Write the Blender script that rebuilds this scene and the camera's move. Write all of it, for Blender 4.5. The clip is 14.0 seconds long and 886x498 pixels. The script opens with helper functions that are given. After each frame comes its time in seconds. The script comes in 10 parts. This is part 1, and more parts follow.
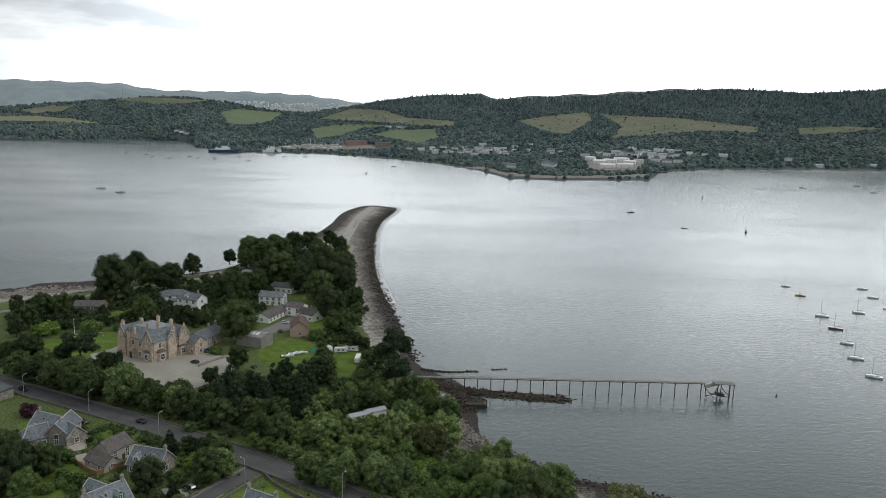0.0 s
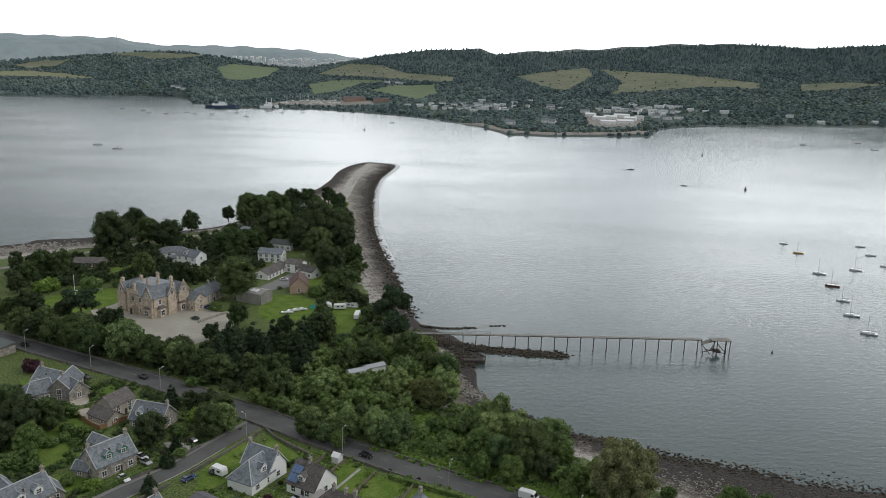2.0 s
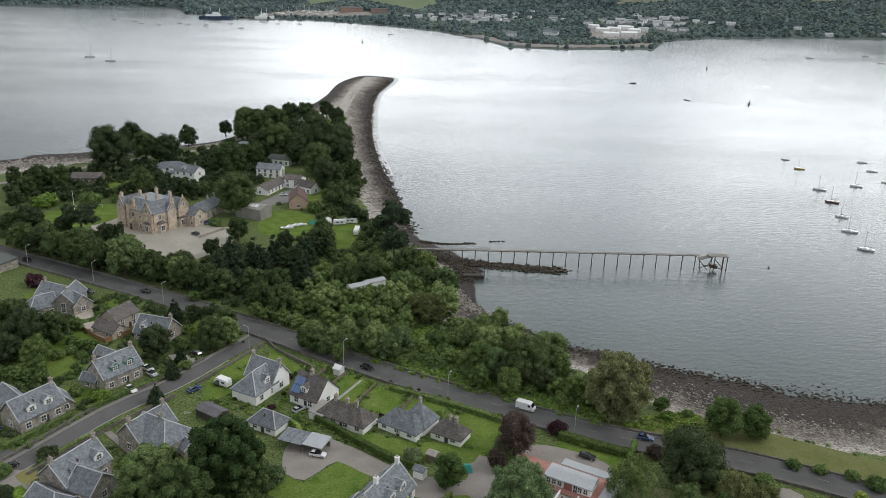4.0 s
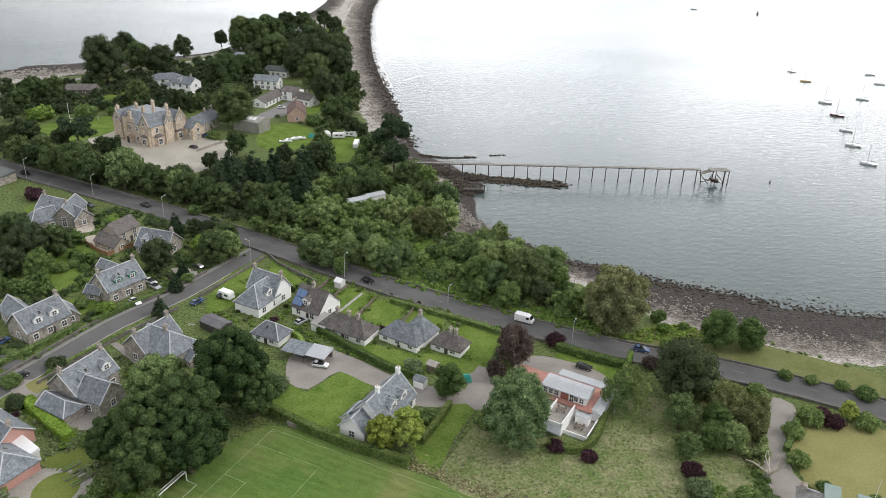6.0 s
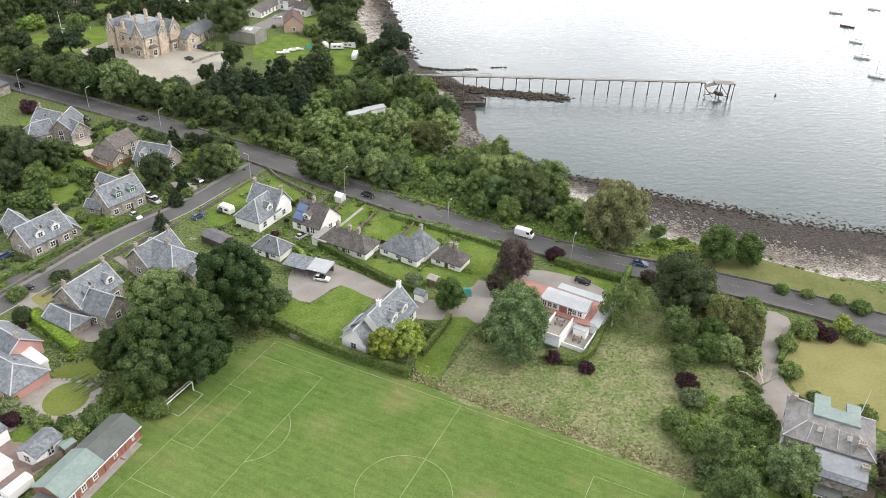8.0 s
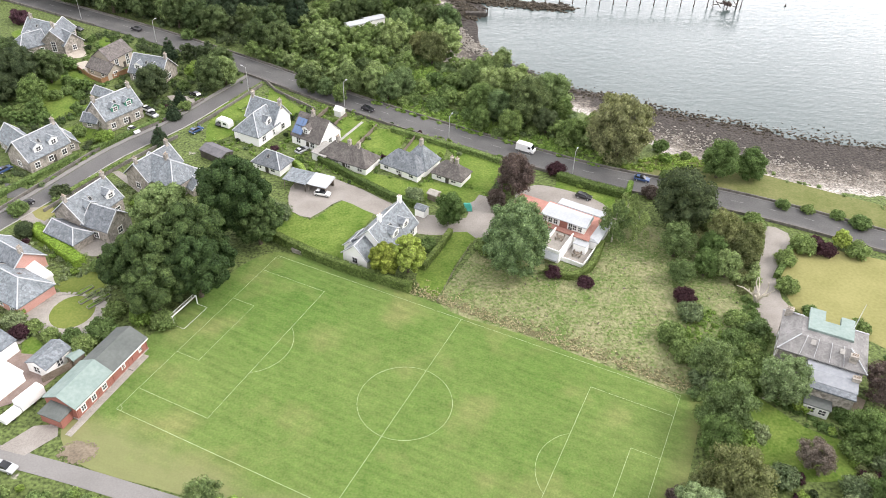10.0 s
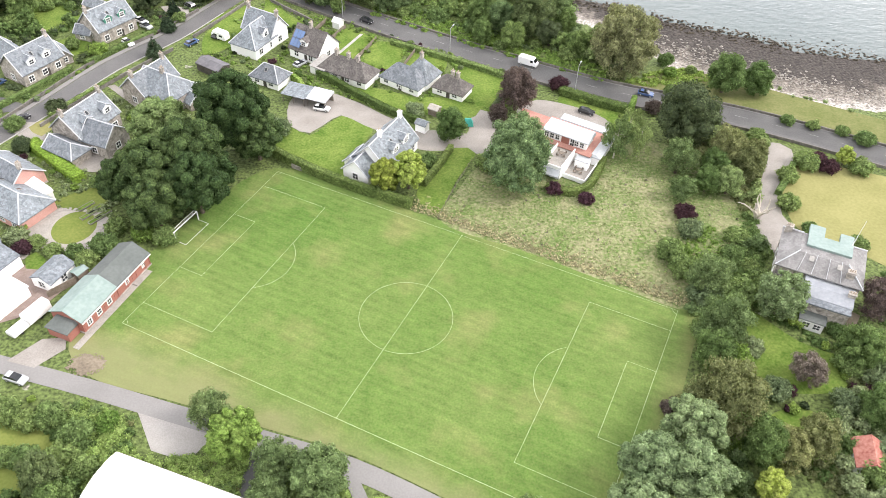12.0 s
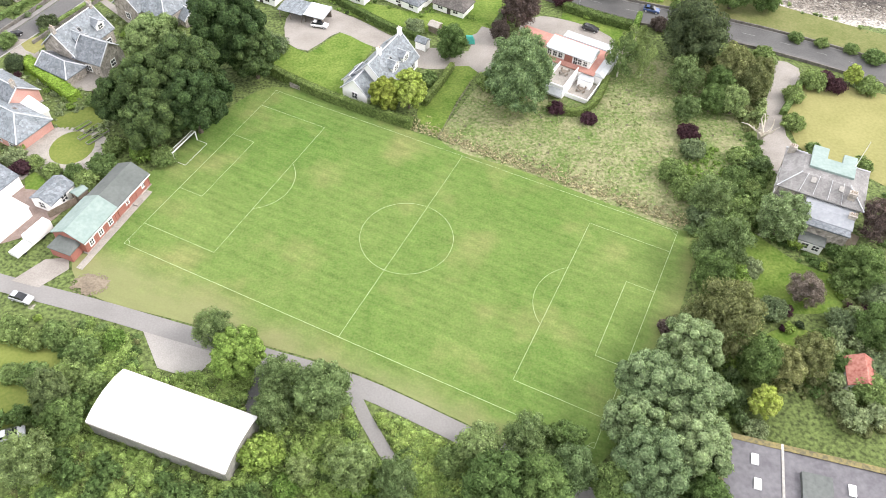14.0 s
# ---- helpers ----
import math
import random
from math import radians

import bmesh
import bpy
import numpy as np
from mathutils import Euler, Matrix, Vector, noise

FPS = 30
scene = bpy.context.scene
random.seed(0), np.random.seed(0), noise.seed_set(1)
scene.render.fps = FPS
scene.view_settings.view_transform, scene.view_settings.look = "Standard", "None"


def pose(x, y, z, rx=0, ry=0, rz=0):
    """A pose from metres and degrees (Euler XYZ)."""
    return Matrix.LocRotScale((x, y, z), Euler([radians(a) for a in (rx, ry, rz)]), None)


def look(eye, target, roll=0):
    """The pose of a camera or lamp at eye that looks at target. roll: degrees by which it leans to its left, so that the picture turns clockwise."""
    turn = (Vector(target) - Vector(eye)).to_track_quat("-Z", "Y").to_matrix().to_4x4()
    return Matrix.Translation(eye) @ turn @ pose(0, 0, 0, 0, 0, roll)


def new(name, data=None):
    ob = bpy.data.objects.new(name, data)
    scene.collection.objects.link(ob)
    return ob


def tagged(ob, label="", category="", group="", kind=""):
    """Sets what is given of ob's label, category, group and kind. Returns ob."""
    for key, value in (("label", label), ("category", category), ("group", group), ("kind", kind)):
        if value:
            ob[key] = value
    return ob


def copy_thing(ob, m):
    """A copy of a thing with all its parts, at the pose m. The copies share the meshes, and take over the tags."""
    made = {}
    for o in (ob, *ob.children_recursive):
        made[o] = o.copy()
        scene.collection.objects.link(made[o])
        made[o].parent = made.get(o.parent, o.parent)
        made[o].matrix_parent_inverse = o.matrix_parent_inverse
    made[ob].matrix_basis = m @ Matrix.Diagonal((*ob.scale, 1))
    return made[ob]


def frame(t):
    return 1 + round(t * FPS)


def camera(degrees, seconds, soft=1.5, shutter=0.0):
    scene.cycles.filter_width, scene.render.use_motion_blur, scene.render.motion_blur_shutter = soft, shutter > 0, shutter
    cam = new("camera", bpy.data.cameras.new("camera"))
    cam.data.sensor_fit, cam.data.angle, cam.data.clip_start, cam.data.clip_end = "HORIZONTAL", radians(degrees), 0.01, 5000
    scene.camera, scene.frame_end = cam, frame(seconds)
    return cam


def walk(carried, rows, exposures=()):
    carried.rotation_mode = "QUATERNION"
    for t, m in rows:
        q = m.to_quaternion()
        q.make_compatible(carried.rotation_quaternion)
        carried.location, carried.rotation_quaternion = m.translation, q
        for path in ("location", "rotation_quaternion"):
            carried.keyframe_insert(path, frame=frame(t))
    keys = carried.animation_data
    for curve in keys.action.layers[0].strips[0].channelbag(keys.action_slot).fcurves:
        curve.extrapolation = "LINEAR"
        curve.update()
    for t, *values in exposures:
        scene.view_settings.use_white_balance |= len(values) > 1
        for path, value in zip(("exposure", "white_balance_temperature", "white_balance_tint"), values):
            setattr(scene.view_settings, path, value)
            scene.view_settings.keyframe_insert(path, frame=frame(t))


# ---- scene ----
cam = camera(58.6, 14.0, soft=0.4)
# a hovering drone, 117 m over the playing field, tilting down
PATH = [
    (0, pose(0, 0, 120, 79.73, -1.44, 0.03)),
    (0.5, pose(0, 0, 120, 79.25, -1.46, 0.01)),
    (1, pose(0, 0, 120, 78.71, -1.48, -0.01)),
    (1.5, pose(0, 0, 120, 77.95, -1.50, -0.03)),
    (2, pose(0, 0, 120, 76.62, -1.52, -0.04)),
    (2.5, pose(0, 0, 120, 75.09, -1.54, -0.05)),
    (3, pose(0, 0, 120, 73.57, -1.56, -0.06)),
    (5.5, pose(0, 0, 120, 65.84, -1.63, -0.04)),
    (6, pose(0, 0, 120, 64.28, -1.65, -0.03)),
    (6.5, pose(0, 0, 120, 62.74, -1.66, -0.02)),
    (7, pose(0, 0, 120, 61.18, -1.67, -0.01)),
    (7.5, pose(0, 0, 120, 59.61, -1.68, 0.01)),
    (8, pose(0, 0, 120, 58.09, -1.69, 0.02)),
    (10.5, pose(0, 0, 120, 50.40, -1.72, 0.12)),
    (11, pose(0, 0, 120, 48.88, -1.73, 0.14)),
    (11.5, pose(0, 0, 120, 47.37, -1.73, 0.16)),
    (12, pose(0, 0, 120, 45.86, -1.73, 0.18)),
    (12.5, pose(0, 0, 120, 44.34, -1.73, 0.19)),
    (13, pose(0, 0, 120, 42.86, -1.74, 0.21)),
    (13.5, pose(0, 0, 120, 41.36, -1.74, 0.23)),
    (14, pose(0, 0, 120, 40.12, -1.74, 0.25)),
]
walk(cam, PATH, exposures=[(0, -1.78, 6350, 9), (3, -1.54, 6400, 10), (5.5, -0.96, 6500, 12), (8, -0.36, 6640, 14), (10.5, 0.15, 6680, 15.5), (14, 0.31, 6640, 15)])

# ---- sky and sun ----
SUN_AZ, SUN_EL = radians(92), radians(42)
GLOW_AZ, GLOW_EL = radians(16), radians(3)
world = bpy.data.worlds.new("overcast_sky")
scene.world = world
world.use_nodes = True
wn, wl = world.node_tree.nodes, world.node_tree.links
wn.clear()
w_out, w_bg = wn.new("ShaderNodeOutputWorld"), wn.new("ShaderNodeBackground")
w_sky = wn.new("ShaderNodeTexSky")
w_sky.sky_type, w_sky.sun_disc = "NISHITA", False
w_sky.sun_elevation, w_sky.sun_rotation = SUN_EL, SUN_AZ
w_scale = wn.new("ShaderNodeVectorMath")
w_scale.operation, w_scale.inputs["Scale"].default_value = "SCALE", 0.1
wl.new(w_sky.outputs[0], w_scale.inputs[0])
w_co, w_map, w_noise, w_ramp, w_mix = (wn.new("ShaderNodeTexCoord"), wn.new("ShaderNodeMapping"), wn.new("ShaderNodeTexNoise"),
                                       wn.new("ShaderNodeValToRGB"), wn.new("ShaderNodeMix"))
w_map.inputs["Scale"].default_value = (1.0, 1.0, 5.0)
w_noise.inputs["Scale"].default_value, w_noise.inputs["Detail"].default_value, w_noise.inputs["Roughness"].default_value = 3.0, 8.0, 0.55
w_ramp.color_ramp.elements[0].position, w_ramp.color_ramp.elements[0].color = 0.41, (0.52, 0.545, 0.57, 1)
w_ramp.color_ramp.elements[1].position, w_ramp.color_ramp.elements[1].color = 0.60, (1.08, 1.10, 1.095, 1)
w_mix.data_type, w_mix.inputs[0].default_value = "RGBA", 0.92
wl.new(w_co.outputs["Generated"], w_map.inputs[0])
wl.new(w_map.outputs[0], w_noise.inputs["Vector"])
wl.new(w_noise.outputs["Fac"], w_ramp.inputs[0])
wl.new(w_scale.outputs[0], w_mix.inputs[6])
wl.new(w_ramp.outputs[0], w_mix.inputs[7])
# thinner, brighter cloud low over the loch
w_dir, w_dot, w_glow, w_amp = wn.new("ShaderNodeCombineXYZ"), wn.new("ShaderNodeVectorMath"), wn.new("ShaderNodeMapRange"), wn.new("ShaderNodeVectorMath")
for i, c in enumerate((math.sin(GLOW_AZ) * math.cos(GLOW_EL), math.cos(GLOW_AZ) * math.cos(GLOW_EL), math.sin(GLOW_EL))):
    w_dir.inputs[i].default_value = c
w_dot.operation, w_amp.operation = "DOT_PRODUCT", "SCALE"
w_flat, w_unit = wn.new("ShaderNodeVectorMath"), wn.new("ShaderNodeVectorMath")
w_flat.operation, w_flat.inputs[1].default_value, w_unit.operation = "MULTIPLY", (1, 1, 2.0), "NORMALIZE"
wl.new(w_co.outputs["Generated"], w_flat.inputs[0])
wl.new(w_flat.outputs[0], w_unit.inputs[0])
wl.new(w_unit.outputs[0], w_dot.inputs[0])
wl.new(w_dir.outputs[0], w_dot.inputs[1])
w_glow.interpolation_type = "SMOOTHSTEP"
w_glow.inputs["From Min"].default_value, w_glow.inputs["From Max"].default_value = 0.62, 1.0
w_glow.inputs["To Min"].default_value, w_glow.inputs["To Max"].default_value = 2.2, 9.4
wl.new(w_dot.outputs["Value"], w_glow.inputs["Value"])
# and the cloud is brighter overhead than low down
w_sep, w_up, w_sum = wn.new("ShaderNodeSeparateXYZ"), wn.new("ShaderNodeMapRange"), wn.new("ShaderNodeMath")
wl.new(w_co.outputs["Generated"], w_sep.inputs[0])
w_up.inputs["To Max"].default_value = 0.3
wl.new(w_sep.outputs["Z"], w_up.inputs["Value"])
wl.new(w_glow.outputs[0], w_sum.inputs[0])
wl.new(w_up.outputs[0], w_sum.inputs[1])
wl.new(w_mix.outputs[2], w_amp.inputs[0])
wl.new(w_sum.outputs[0], w_amp.inputs["Scale"])
wl.new(w_amp.outputs[0], w_bg.inputs[0])
w_bg.inputs[1].default_value = 1.0
wl.new(w_bg.outputs[0], w_out.inputs[0])

sun = new("sun", bpy.data.lights.new("sun", "SUN"))
sun.data.energy, sun.data.angle, sun.data.color = 2.3, radians(14), (1.0, 0.97, 0.92)
sun.matrix_world = look((300 * math.sin(SUN_AZ), 300 * math.cos(SUN_AZ), 300 * math.tan(SUN_EL)), (0, 0, 0))

# ---- materials ----
LAND = 3.3


def mat(name, a, b, scale=1.0, rough=0.8, bump=0.0, fine=12.0, metal=0.0, vary=0.0, spec=0.3, amount=0.5, bump_scale=None, cells=0.0, cell_vary=0.3):
    """Two colours mixed by a coarse and a fine noise in metres; vary shifts the value from object to object, cells from stone to stone."""
    m = bpy.data.materials.new(name)
    m.use_nodes = True
    n, l = m.node_tree.nodes, m.node_tree.links
    bsdf = n["Principled BSDF"]
    bsdf.inputs["Roughness"].default_value, bsdf.inputs["Metallic"].default_value = rough, metal
    bsdf.inputs["Specular IOR Level"].default_value = spec
    geo = n.new("ShaderNodeNewGeometry")
    big, small, mix, ramp, blend = (n.new("ShaderNodeTexNoise"), n.new("ShaderNodeTexNoise"), n.new("ShaderNodeMath"),
                                    n.new("ShaderNodeMapRange"), n.new("ShaderNodeMix"))
    big.inputs["Scale"].default_value, big.inputs["Detail"].default_value = scale, 4
    small.inputs["Scale"].default_value, small.inputs["Detail"].default_value = fine, 3
    l.new(geo.outputs["Position"], big.inputs["Vector"])
    l.new(geo.outputs["Position"], small.inputs["Vector"])
    mix.operation = "ADD"
    l.new(big.outputs["Fac"], mix.inputs[0])
    l.new(small.outputs["Fac"], mix.inputs[1])
    ramp.inputs["From Min"].default_value, ramp.inputs["From Max"].default_value = 1 - amount / 2, 1 + amount / 2
    l.new(mix.outputs[0], ramp.inputs["Value"])
    blend.data_type = "RGBA"
    blend.inputs[6].default_value, blend.inputs[7].default_value = (*a, 1), (*b, 1)
    l.new(ramp.outputs[0], blend.inputs[0])
    colour = blend.outputs[2]
    if vary:
        info, span, hsv = n.new("ShaderNodeObjectInfo"), n.new("ShaderNodeMapRange"), n.new("ShaderNodeHueSaturation")
        span.inputs["To Min"].default_value, span.inputs["To Max"].default_value = 1 - vary, 1 + vary
        hue = n.new("ShaderNodeMapRange")
        hue.inputs["To Min"].default_value, hue.inputs["To Max"].default_value = 0.5 + vary * 0.06, 0.5 - vary * 0.06
        l.new(info.outputs["Random"], span.inputs["Value"])
        l.new(info.outputs["Random"], hue.inputs["Value"])
        l.new(span.outputs[0], hsv.inputs["Value"])
        l.new(hue.outputs[0], hsv.inputs["Hue"])
        l.new(colour, hsv.inputs["Color"])
        colour = hsv.outputs[0]
    if cells:
        vor, cs, ch = n.new("ShaderNodeTexVoronoi"), n.new("ShaderNodeMapRange"), n.new("ShaderNodeHueSaturation")
        vor.inputs["Scale"].default_value = cells
        sep = n.new("ShaderNodeSeparateColor")
        l.new(geo.outputs["Position"], vor.inputs["Vector"])
        l.new(vor.outputs["Color"], sep.inputs[0])
        l.new(sep.outputs[0], cs.inputs["Value"])
        cs.inputs["To Min"].default_value, cs.inputs["To Max"].default_value = 1 - cell_vary, 1 + cell_vary
        l.new(cs.outputs[0], ch.inputs["Value"])
        l.new(colour, ch.inputs["Color"])
        colour = ch.outputs[0]
    l.new(colour, bsdf.inputs["Base Color"])
    if bump:
        bn, bt = n.new("ShaderNodeBump"), n.new("ShaderNodeTexNoise")
        bt.inputs["Scale"].default_value, bt.inputs["Detail"].default_value = bump_scale or fine, 4
        l.new(geo.outputs["Position"], bt.inputs["Vector"])
        bn.inputs["Strength"].default_value, bn.inputs["Distance"].default_value = 0.8, bump
        l.new(bt.outputs["Fac"], bn.inputs["Height"])
        l.new(bn.outputs[0], bsdf.inputs["Normal"])
    return m


def leaf_mat(name, a, b, scale=0.5):
    """Foliage: colour by clump and from tree to tree, with light through the leaves."""
    m = mat(name, a, b, scale, 0.75, 0, 2.5, vary=0.22, spec=0.08, amount=0.7)
    n, l = m.node_tree.nodes, m.node_tree.links
    bsdf, out = n["Principled BSDF"], n["Material Output"]
    trans, add = n.new("ShaderNodeBsdfTranslucent"), n.new("ShaderNodeMixShader")
    geo, span, tone = n.new("ShaderNodeNewGeometry"), n.new("ShaderNodeMapRange"), n.new("ShaderNodeHueSaturation")
    span.inputs["To Min"].default_value, span.inputs["To Max"].default_value = 0.72, 1.30
    l.new(geo.outputs["Random Per Island"], span.inputs["Value"])
    # single leaves and twigs: small cells of their own tone, each a little dome
    vor, sep, cell, both, bp = (n.new("ShaderNodeTexVoronoi"), n.new("ShaderNodeSeparateColor"), n.new("ShaderNodeMapRange"), n.new("ShaderNodeMath"), n.new("ShaderNodeBump"))
    vor.inputs["Scale"].default_value = 2.3
    l.new(geo.outputs["Position"], vor.inputs["Vector"])
    l.new(vor.outputs["Color"], sep.inputs[0])
    l.new(sep.outputs[0], cell.inputs["Value"])
    cell.inputs["To Min"].default_value, cell.inputs["To Max"].default_value = 0.66, 1.34
    both.operation = "MULTIPLY"
    l.new(span.outputs[0], both.inputs[0])
    l.new(cell.outputs[0], both.inputs[1])
    l.new(both.outputs[0], tone.inputs["Value"])
    bp.invert = True
    bp.inputs["Strength"].default_value, bp.inputs["Distance"].default_value = 0.85, 0.45
    l.new(vor.outputs["Distance"], bp.inputs["Height"])
    l.new(bp.outputs[0], bsdf.inputs["Normal"])
    l.new(bsdf.inputs["Base Color"].links[0].from_socket, tone.inputs["Color"])
    l.new(tone.outputs[0], bsdf.inputs["Base Color"])
    glow = n.new("ShaderNodeMix")
    glow.data_type, glow.blend_type, glow.inputs[0].default_value, glow.inputs[7].default_value = "RGBA", "MULTIPLY", 1.0, (1.25, 1.25, 0.8, 1)
    l.new(tone.outputs[0], glow.inputs[6])
    l.new(glow.outputs[2], trans.inputs[0])
    add.inputs[0].default_value = 0.20
    l.new(bsdf.outputs[0], add.inputs[1])
    l.new(trans.outputs[0], add.inputs[2])
    l.new(add.outputs[0], out.inputs[0])
    return m


LEAF = {
    "broad": leaf_mat("leaf_green", (0.072, 0.122, 0.038), (0.190, 0.270, 0.092)),
    "wood": leaf_mat("leaf_wood", (0.046, 0.076, 0.032), (0.142, 0.190, 0.078)),
    "straw": leaf_mat("leaf_straw", (0.240, 0.225, 0.120), (0.400, 0.370, 0.225)),
    "dark": leaf_mat("leaf_dark_green", (0.034, 0.054, 0.029), (0.098, 0.130, 0.060)),
    "light": leaf_mat("leaf_light_green", (0.125, 0.185, 0.070), (0.285, 0.370, 0.155)),
    "pale": leaf_mat("leaf_grey_green", (0.125, 0.175, 0.086), (0.260, 0.320, 0.170)),
    "sage": leaf_mat("leaf_pale_tipped", (0.092, 0.148, 0.064), (0.265, 0.345, 0.178)),
    "ash": leaf_mat("leaf_ash", (0.108, 0.164, 0.064), (0.262, 0.340, 0.145)),
    "lime": leaf_mat("leaf_lime", (0.115, 0.200, 0.040), (0.270, 0.380, 0.100)),
    "yellow": leaf_mat("leaf_gold_green", (0.130, 0.178, 0.030), (0.285, 0.340, 0.075)),
    "bright": leaf_mat("leaf_bright_lime", (0.29, 0.37, 0.065), (0.45, 0.52, 0.15)),
    "olive": leaf_mat("leaf_olive", (0.130, 0.150, 0.062), (0.262, 0.280, 0.128)),
    "smoke": leaf_mat("leaf_smoke_brown", (0.150, 0.125, 0.105), (0.255, 0.220, 0.190)),
    "neon": leaf_mat("leaf_fresh_hedge", (0.125, 0.225, 0.032), (0.225, 0.355, 0.062)),
    "copper": leaf_mat("leaf_copper", (0.082, 0.062, 0.055), (0.165, 0.130, 0.118)),
    "purple": leaf_mat("leaf_purple", (0.050, 0.026, 0.034), (0.115, 0.058, 0.072)),
    "blue": leaf_mat("leaf_soft_green", (0.092, 0.154, 0.074), (0.222, 0.310, 0.142)),
    "hedge": leaf_mat("leaf_hedge", (0.082, 0.126, 0.036), (0.160, 0.215, 0.068)),
    "conifer": leaf_mat("needle_dark", (0.032, 0.056, 0.034), (0.074, 0.106, 0.058)),
    "shrubby": leaf_mat("leaf_shrub", (0.095, 0.152, 0.050), (0.235, 0.322, 0.118)),
    "laurel": leaf_mat("leaf_laurel", (0.150, 0.220, 0.095), (0.320, 0.405, 0.205)),
    "woodlight": leaf_mat("leaf_light_wood", (0.070, 0.116, 0.046), (0.196, 0.268, 0.118)),
    "fern": leaf_mat("leaf_fern", (0.175, 0.265, 0.066), (0.350, 0.450, 0.150)),
    "beech": leaf_mat("leaf_weeping_beech", (0.172, 0.190, 0.088), (0.385, 0.388, 0.205)),
    "chestnut": leaf_mat("leaf_deep_green", (0.028, 0.054, 0.022), (0.108, 0.162, 0.058)),
}
BARK = mat("bark", (0.07, 0.055, 0.04), (0.16, 0.13, 0.10), 1.5, 0.9, 0.02)
PALE_BARK = mat("birch_bark", (0.4, 0.36, 0.3), (0.62, 0.57, 0.49), 2.0, 0.8)
LAWN = mat("lawn_grass", (0.078, 0.140, 0.024), (0.170, 0.225, 0.056), 0.22, 0.95, 0.03, 1.8, amount=0.5, spec=0.04, cells=1.8, cell_vary=0.10)
GARDEN_LAWN = mat("garden_lawn_grass", (0.125, 0.165, 0.038), (0.190, 0.215, 0.062), 0.2, 0.95, 0.03, 1.8, amount=0.5, spec=0.04)
DRY_LAWN = mat("dry_lawn_grass", (0.205, 0.200, 0.078), (0.285, 0.270, 0.118), 0.12, 0.95, 0.02, 1.5, amount=0.7, spec=0.04)
MEADOW = mat("meadow_grass", (0.108, 0.162, 0.048), (0.255, 0.248, 0.140), 0.15, 0.95, 0.25, 1.5, amount=0.36, spec=0.04, cells=1.4, cell_vary=0.16)
ASPHALT = mat("asphalt", (0.082, 0.081, 0.081), (0.128, 0.126, 0.124), 0.15, 0.9, 0.004, 3.0)
GREY_ASPHALT = mat("mid_grey_asphalt", (0.098, 0.096, 0.096), (0.140, 0.136, 0.134), 0.15, 0.9, 0.004, 3.0)
PALE_ASPHALT = mat("worn_asphalt", (0.190, 0.182, 0.176), (0.232, 0.224, 0.217), 0.15, 0.9, 0.004, 3.0)
PALE_GRIT = mat("pale_grit", (0.255, 0.240, 0.225), (0.330, 0.315, 0.298), 0.2, 0.95, 0.02, 4.0)
GRAVEL = mat("gravel", (0.225, 0.205, 0.185), (0.325, 0.3, 0.275), 0.2, 0.95, 0.02, 4.0)
SAND_GRAVEL = mat("courtyard_gravel", (0.31, 0.290, 0.245), (0.44, 0.415, 0.355), 0.08, 0.95, 0.02, 1.2)
PAVING = mat("paving_flags", (0.27, 0.25, 0.225), (0.38, 0.355, 0.32), 0.5, 0.9, 0.01, 3.0)
TERRACE = mat("cream_terrace_flags", (0.40, 0.355, 0.30), (0.54, 0.49, 0.425), 0.5, 0.9, 0.01, 3.0)
KERB = mat("kerb_stone", (0.30, 0.295, 0.28), (0.42, 0.41, 0.39), 0.6, 0.9)
LINE_WHITE = mat("pitch_line_paint", (0.30, 0.40, 0.19), (0.47, 0.54, 0.36), 0.4, 0.9)
ROAD_PAINT = mat("road_paint", (0.16, 0.16, 0.155), (0.34, 0.34, 0.33), 0.5, 0.8, amount=0.3)
SLATE = mat("slate_roof", (0.122, 0.140, 0.156), (0.200, 0.220, 0.240), 0.5, 0.6, 0.02, 3.5, vary=0.15, spec=0.4, cells=2.2, cell_vary=0.28)
OLD_SLATE = mat("weathered_brown_slate", (0.165, 0.160, 0.158), (0.255, 0.248, 0.244), 0.4, 0.7, 0.02, 3.0, cells=1.2, cell_vary=0.14)
BRICK_PAVE = mat("brick_paving", (0.20, 0.150, 0.130), (0.28, 0.220, 0.195), 0.6, 0.9, 0.01, 4.0)
PALE_SHEET = mat("pale_grey_roof_sheet", (0.385, 0.405, 0.425), (0.465, 0.485, 0.505), 0.3, 0.55, 0.005, 2.0)
EARTH = mat("bare_brown_earth", (0.150, 0.122, 0.090), (0.240, 0.200, 0.150), 0.3, 0.95, 0.03, 2.0)
DARK_SHEET = mat("dark_green_grey_roof_sheet", (0.096, 0.108, 0.102), (0.130, 0.142, 0.136), 0.3, 0.6, 0.01, 1.5)
BROWN_TILE = mat("brown_roof_tile", (0.092, 0.082, 0.078), (0.165, 0.150, 0.140), 0.5, 0.8, 0.02, 3.5, vary=0.1, cells=2.4, cell_vary=0.25)
RED_TILE = mat("terracotta_roof", (0.350, 0.165, 0.130), (0.440, 0.235, 0.195), 0.5, 0.8, 0.02, 3.5)
LEAD = mat("ridge_lead", (0.40, 0.41, 0.43), (0.58, 0.59, 0.61), 0.8, 0.6)
HARL = mat("white_harling", (0.86, 0.855, 0.84), (0.93, 0.93, 0.92), 0.35, 0.9, 0.01, 5.0)
CREAM = mat("beige_harling", (0.38, 0.335, 0.275), (0.50, 0.45, 0.385), 0.35, 0.9, 0.01, 5.0)
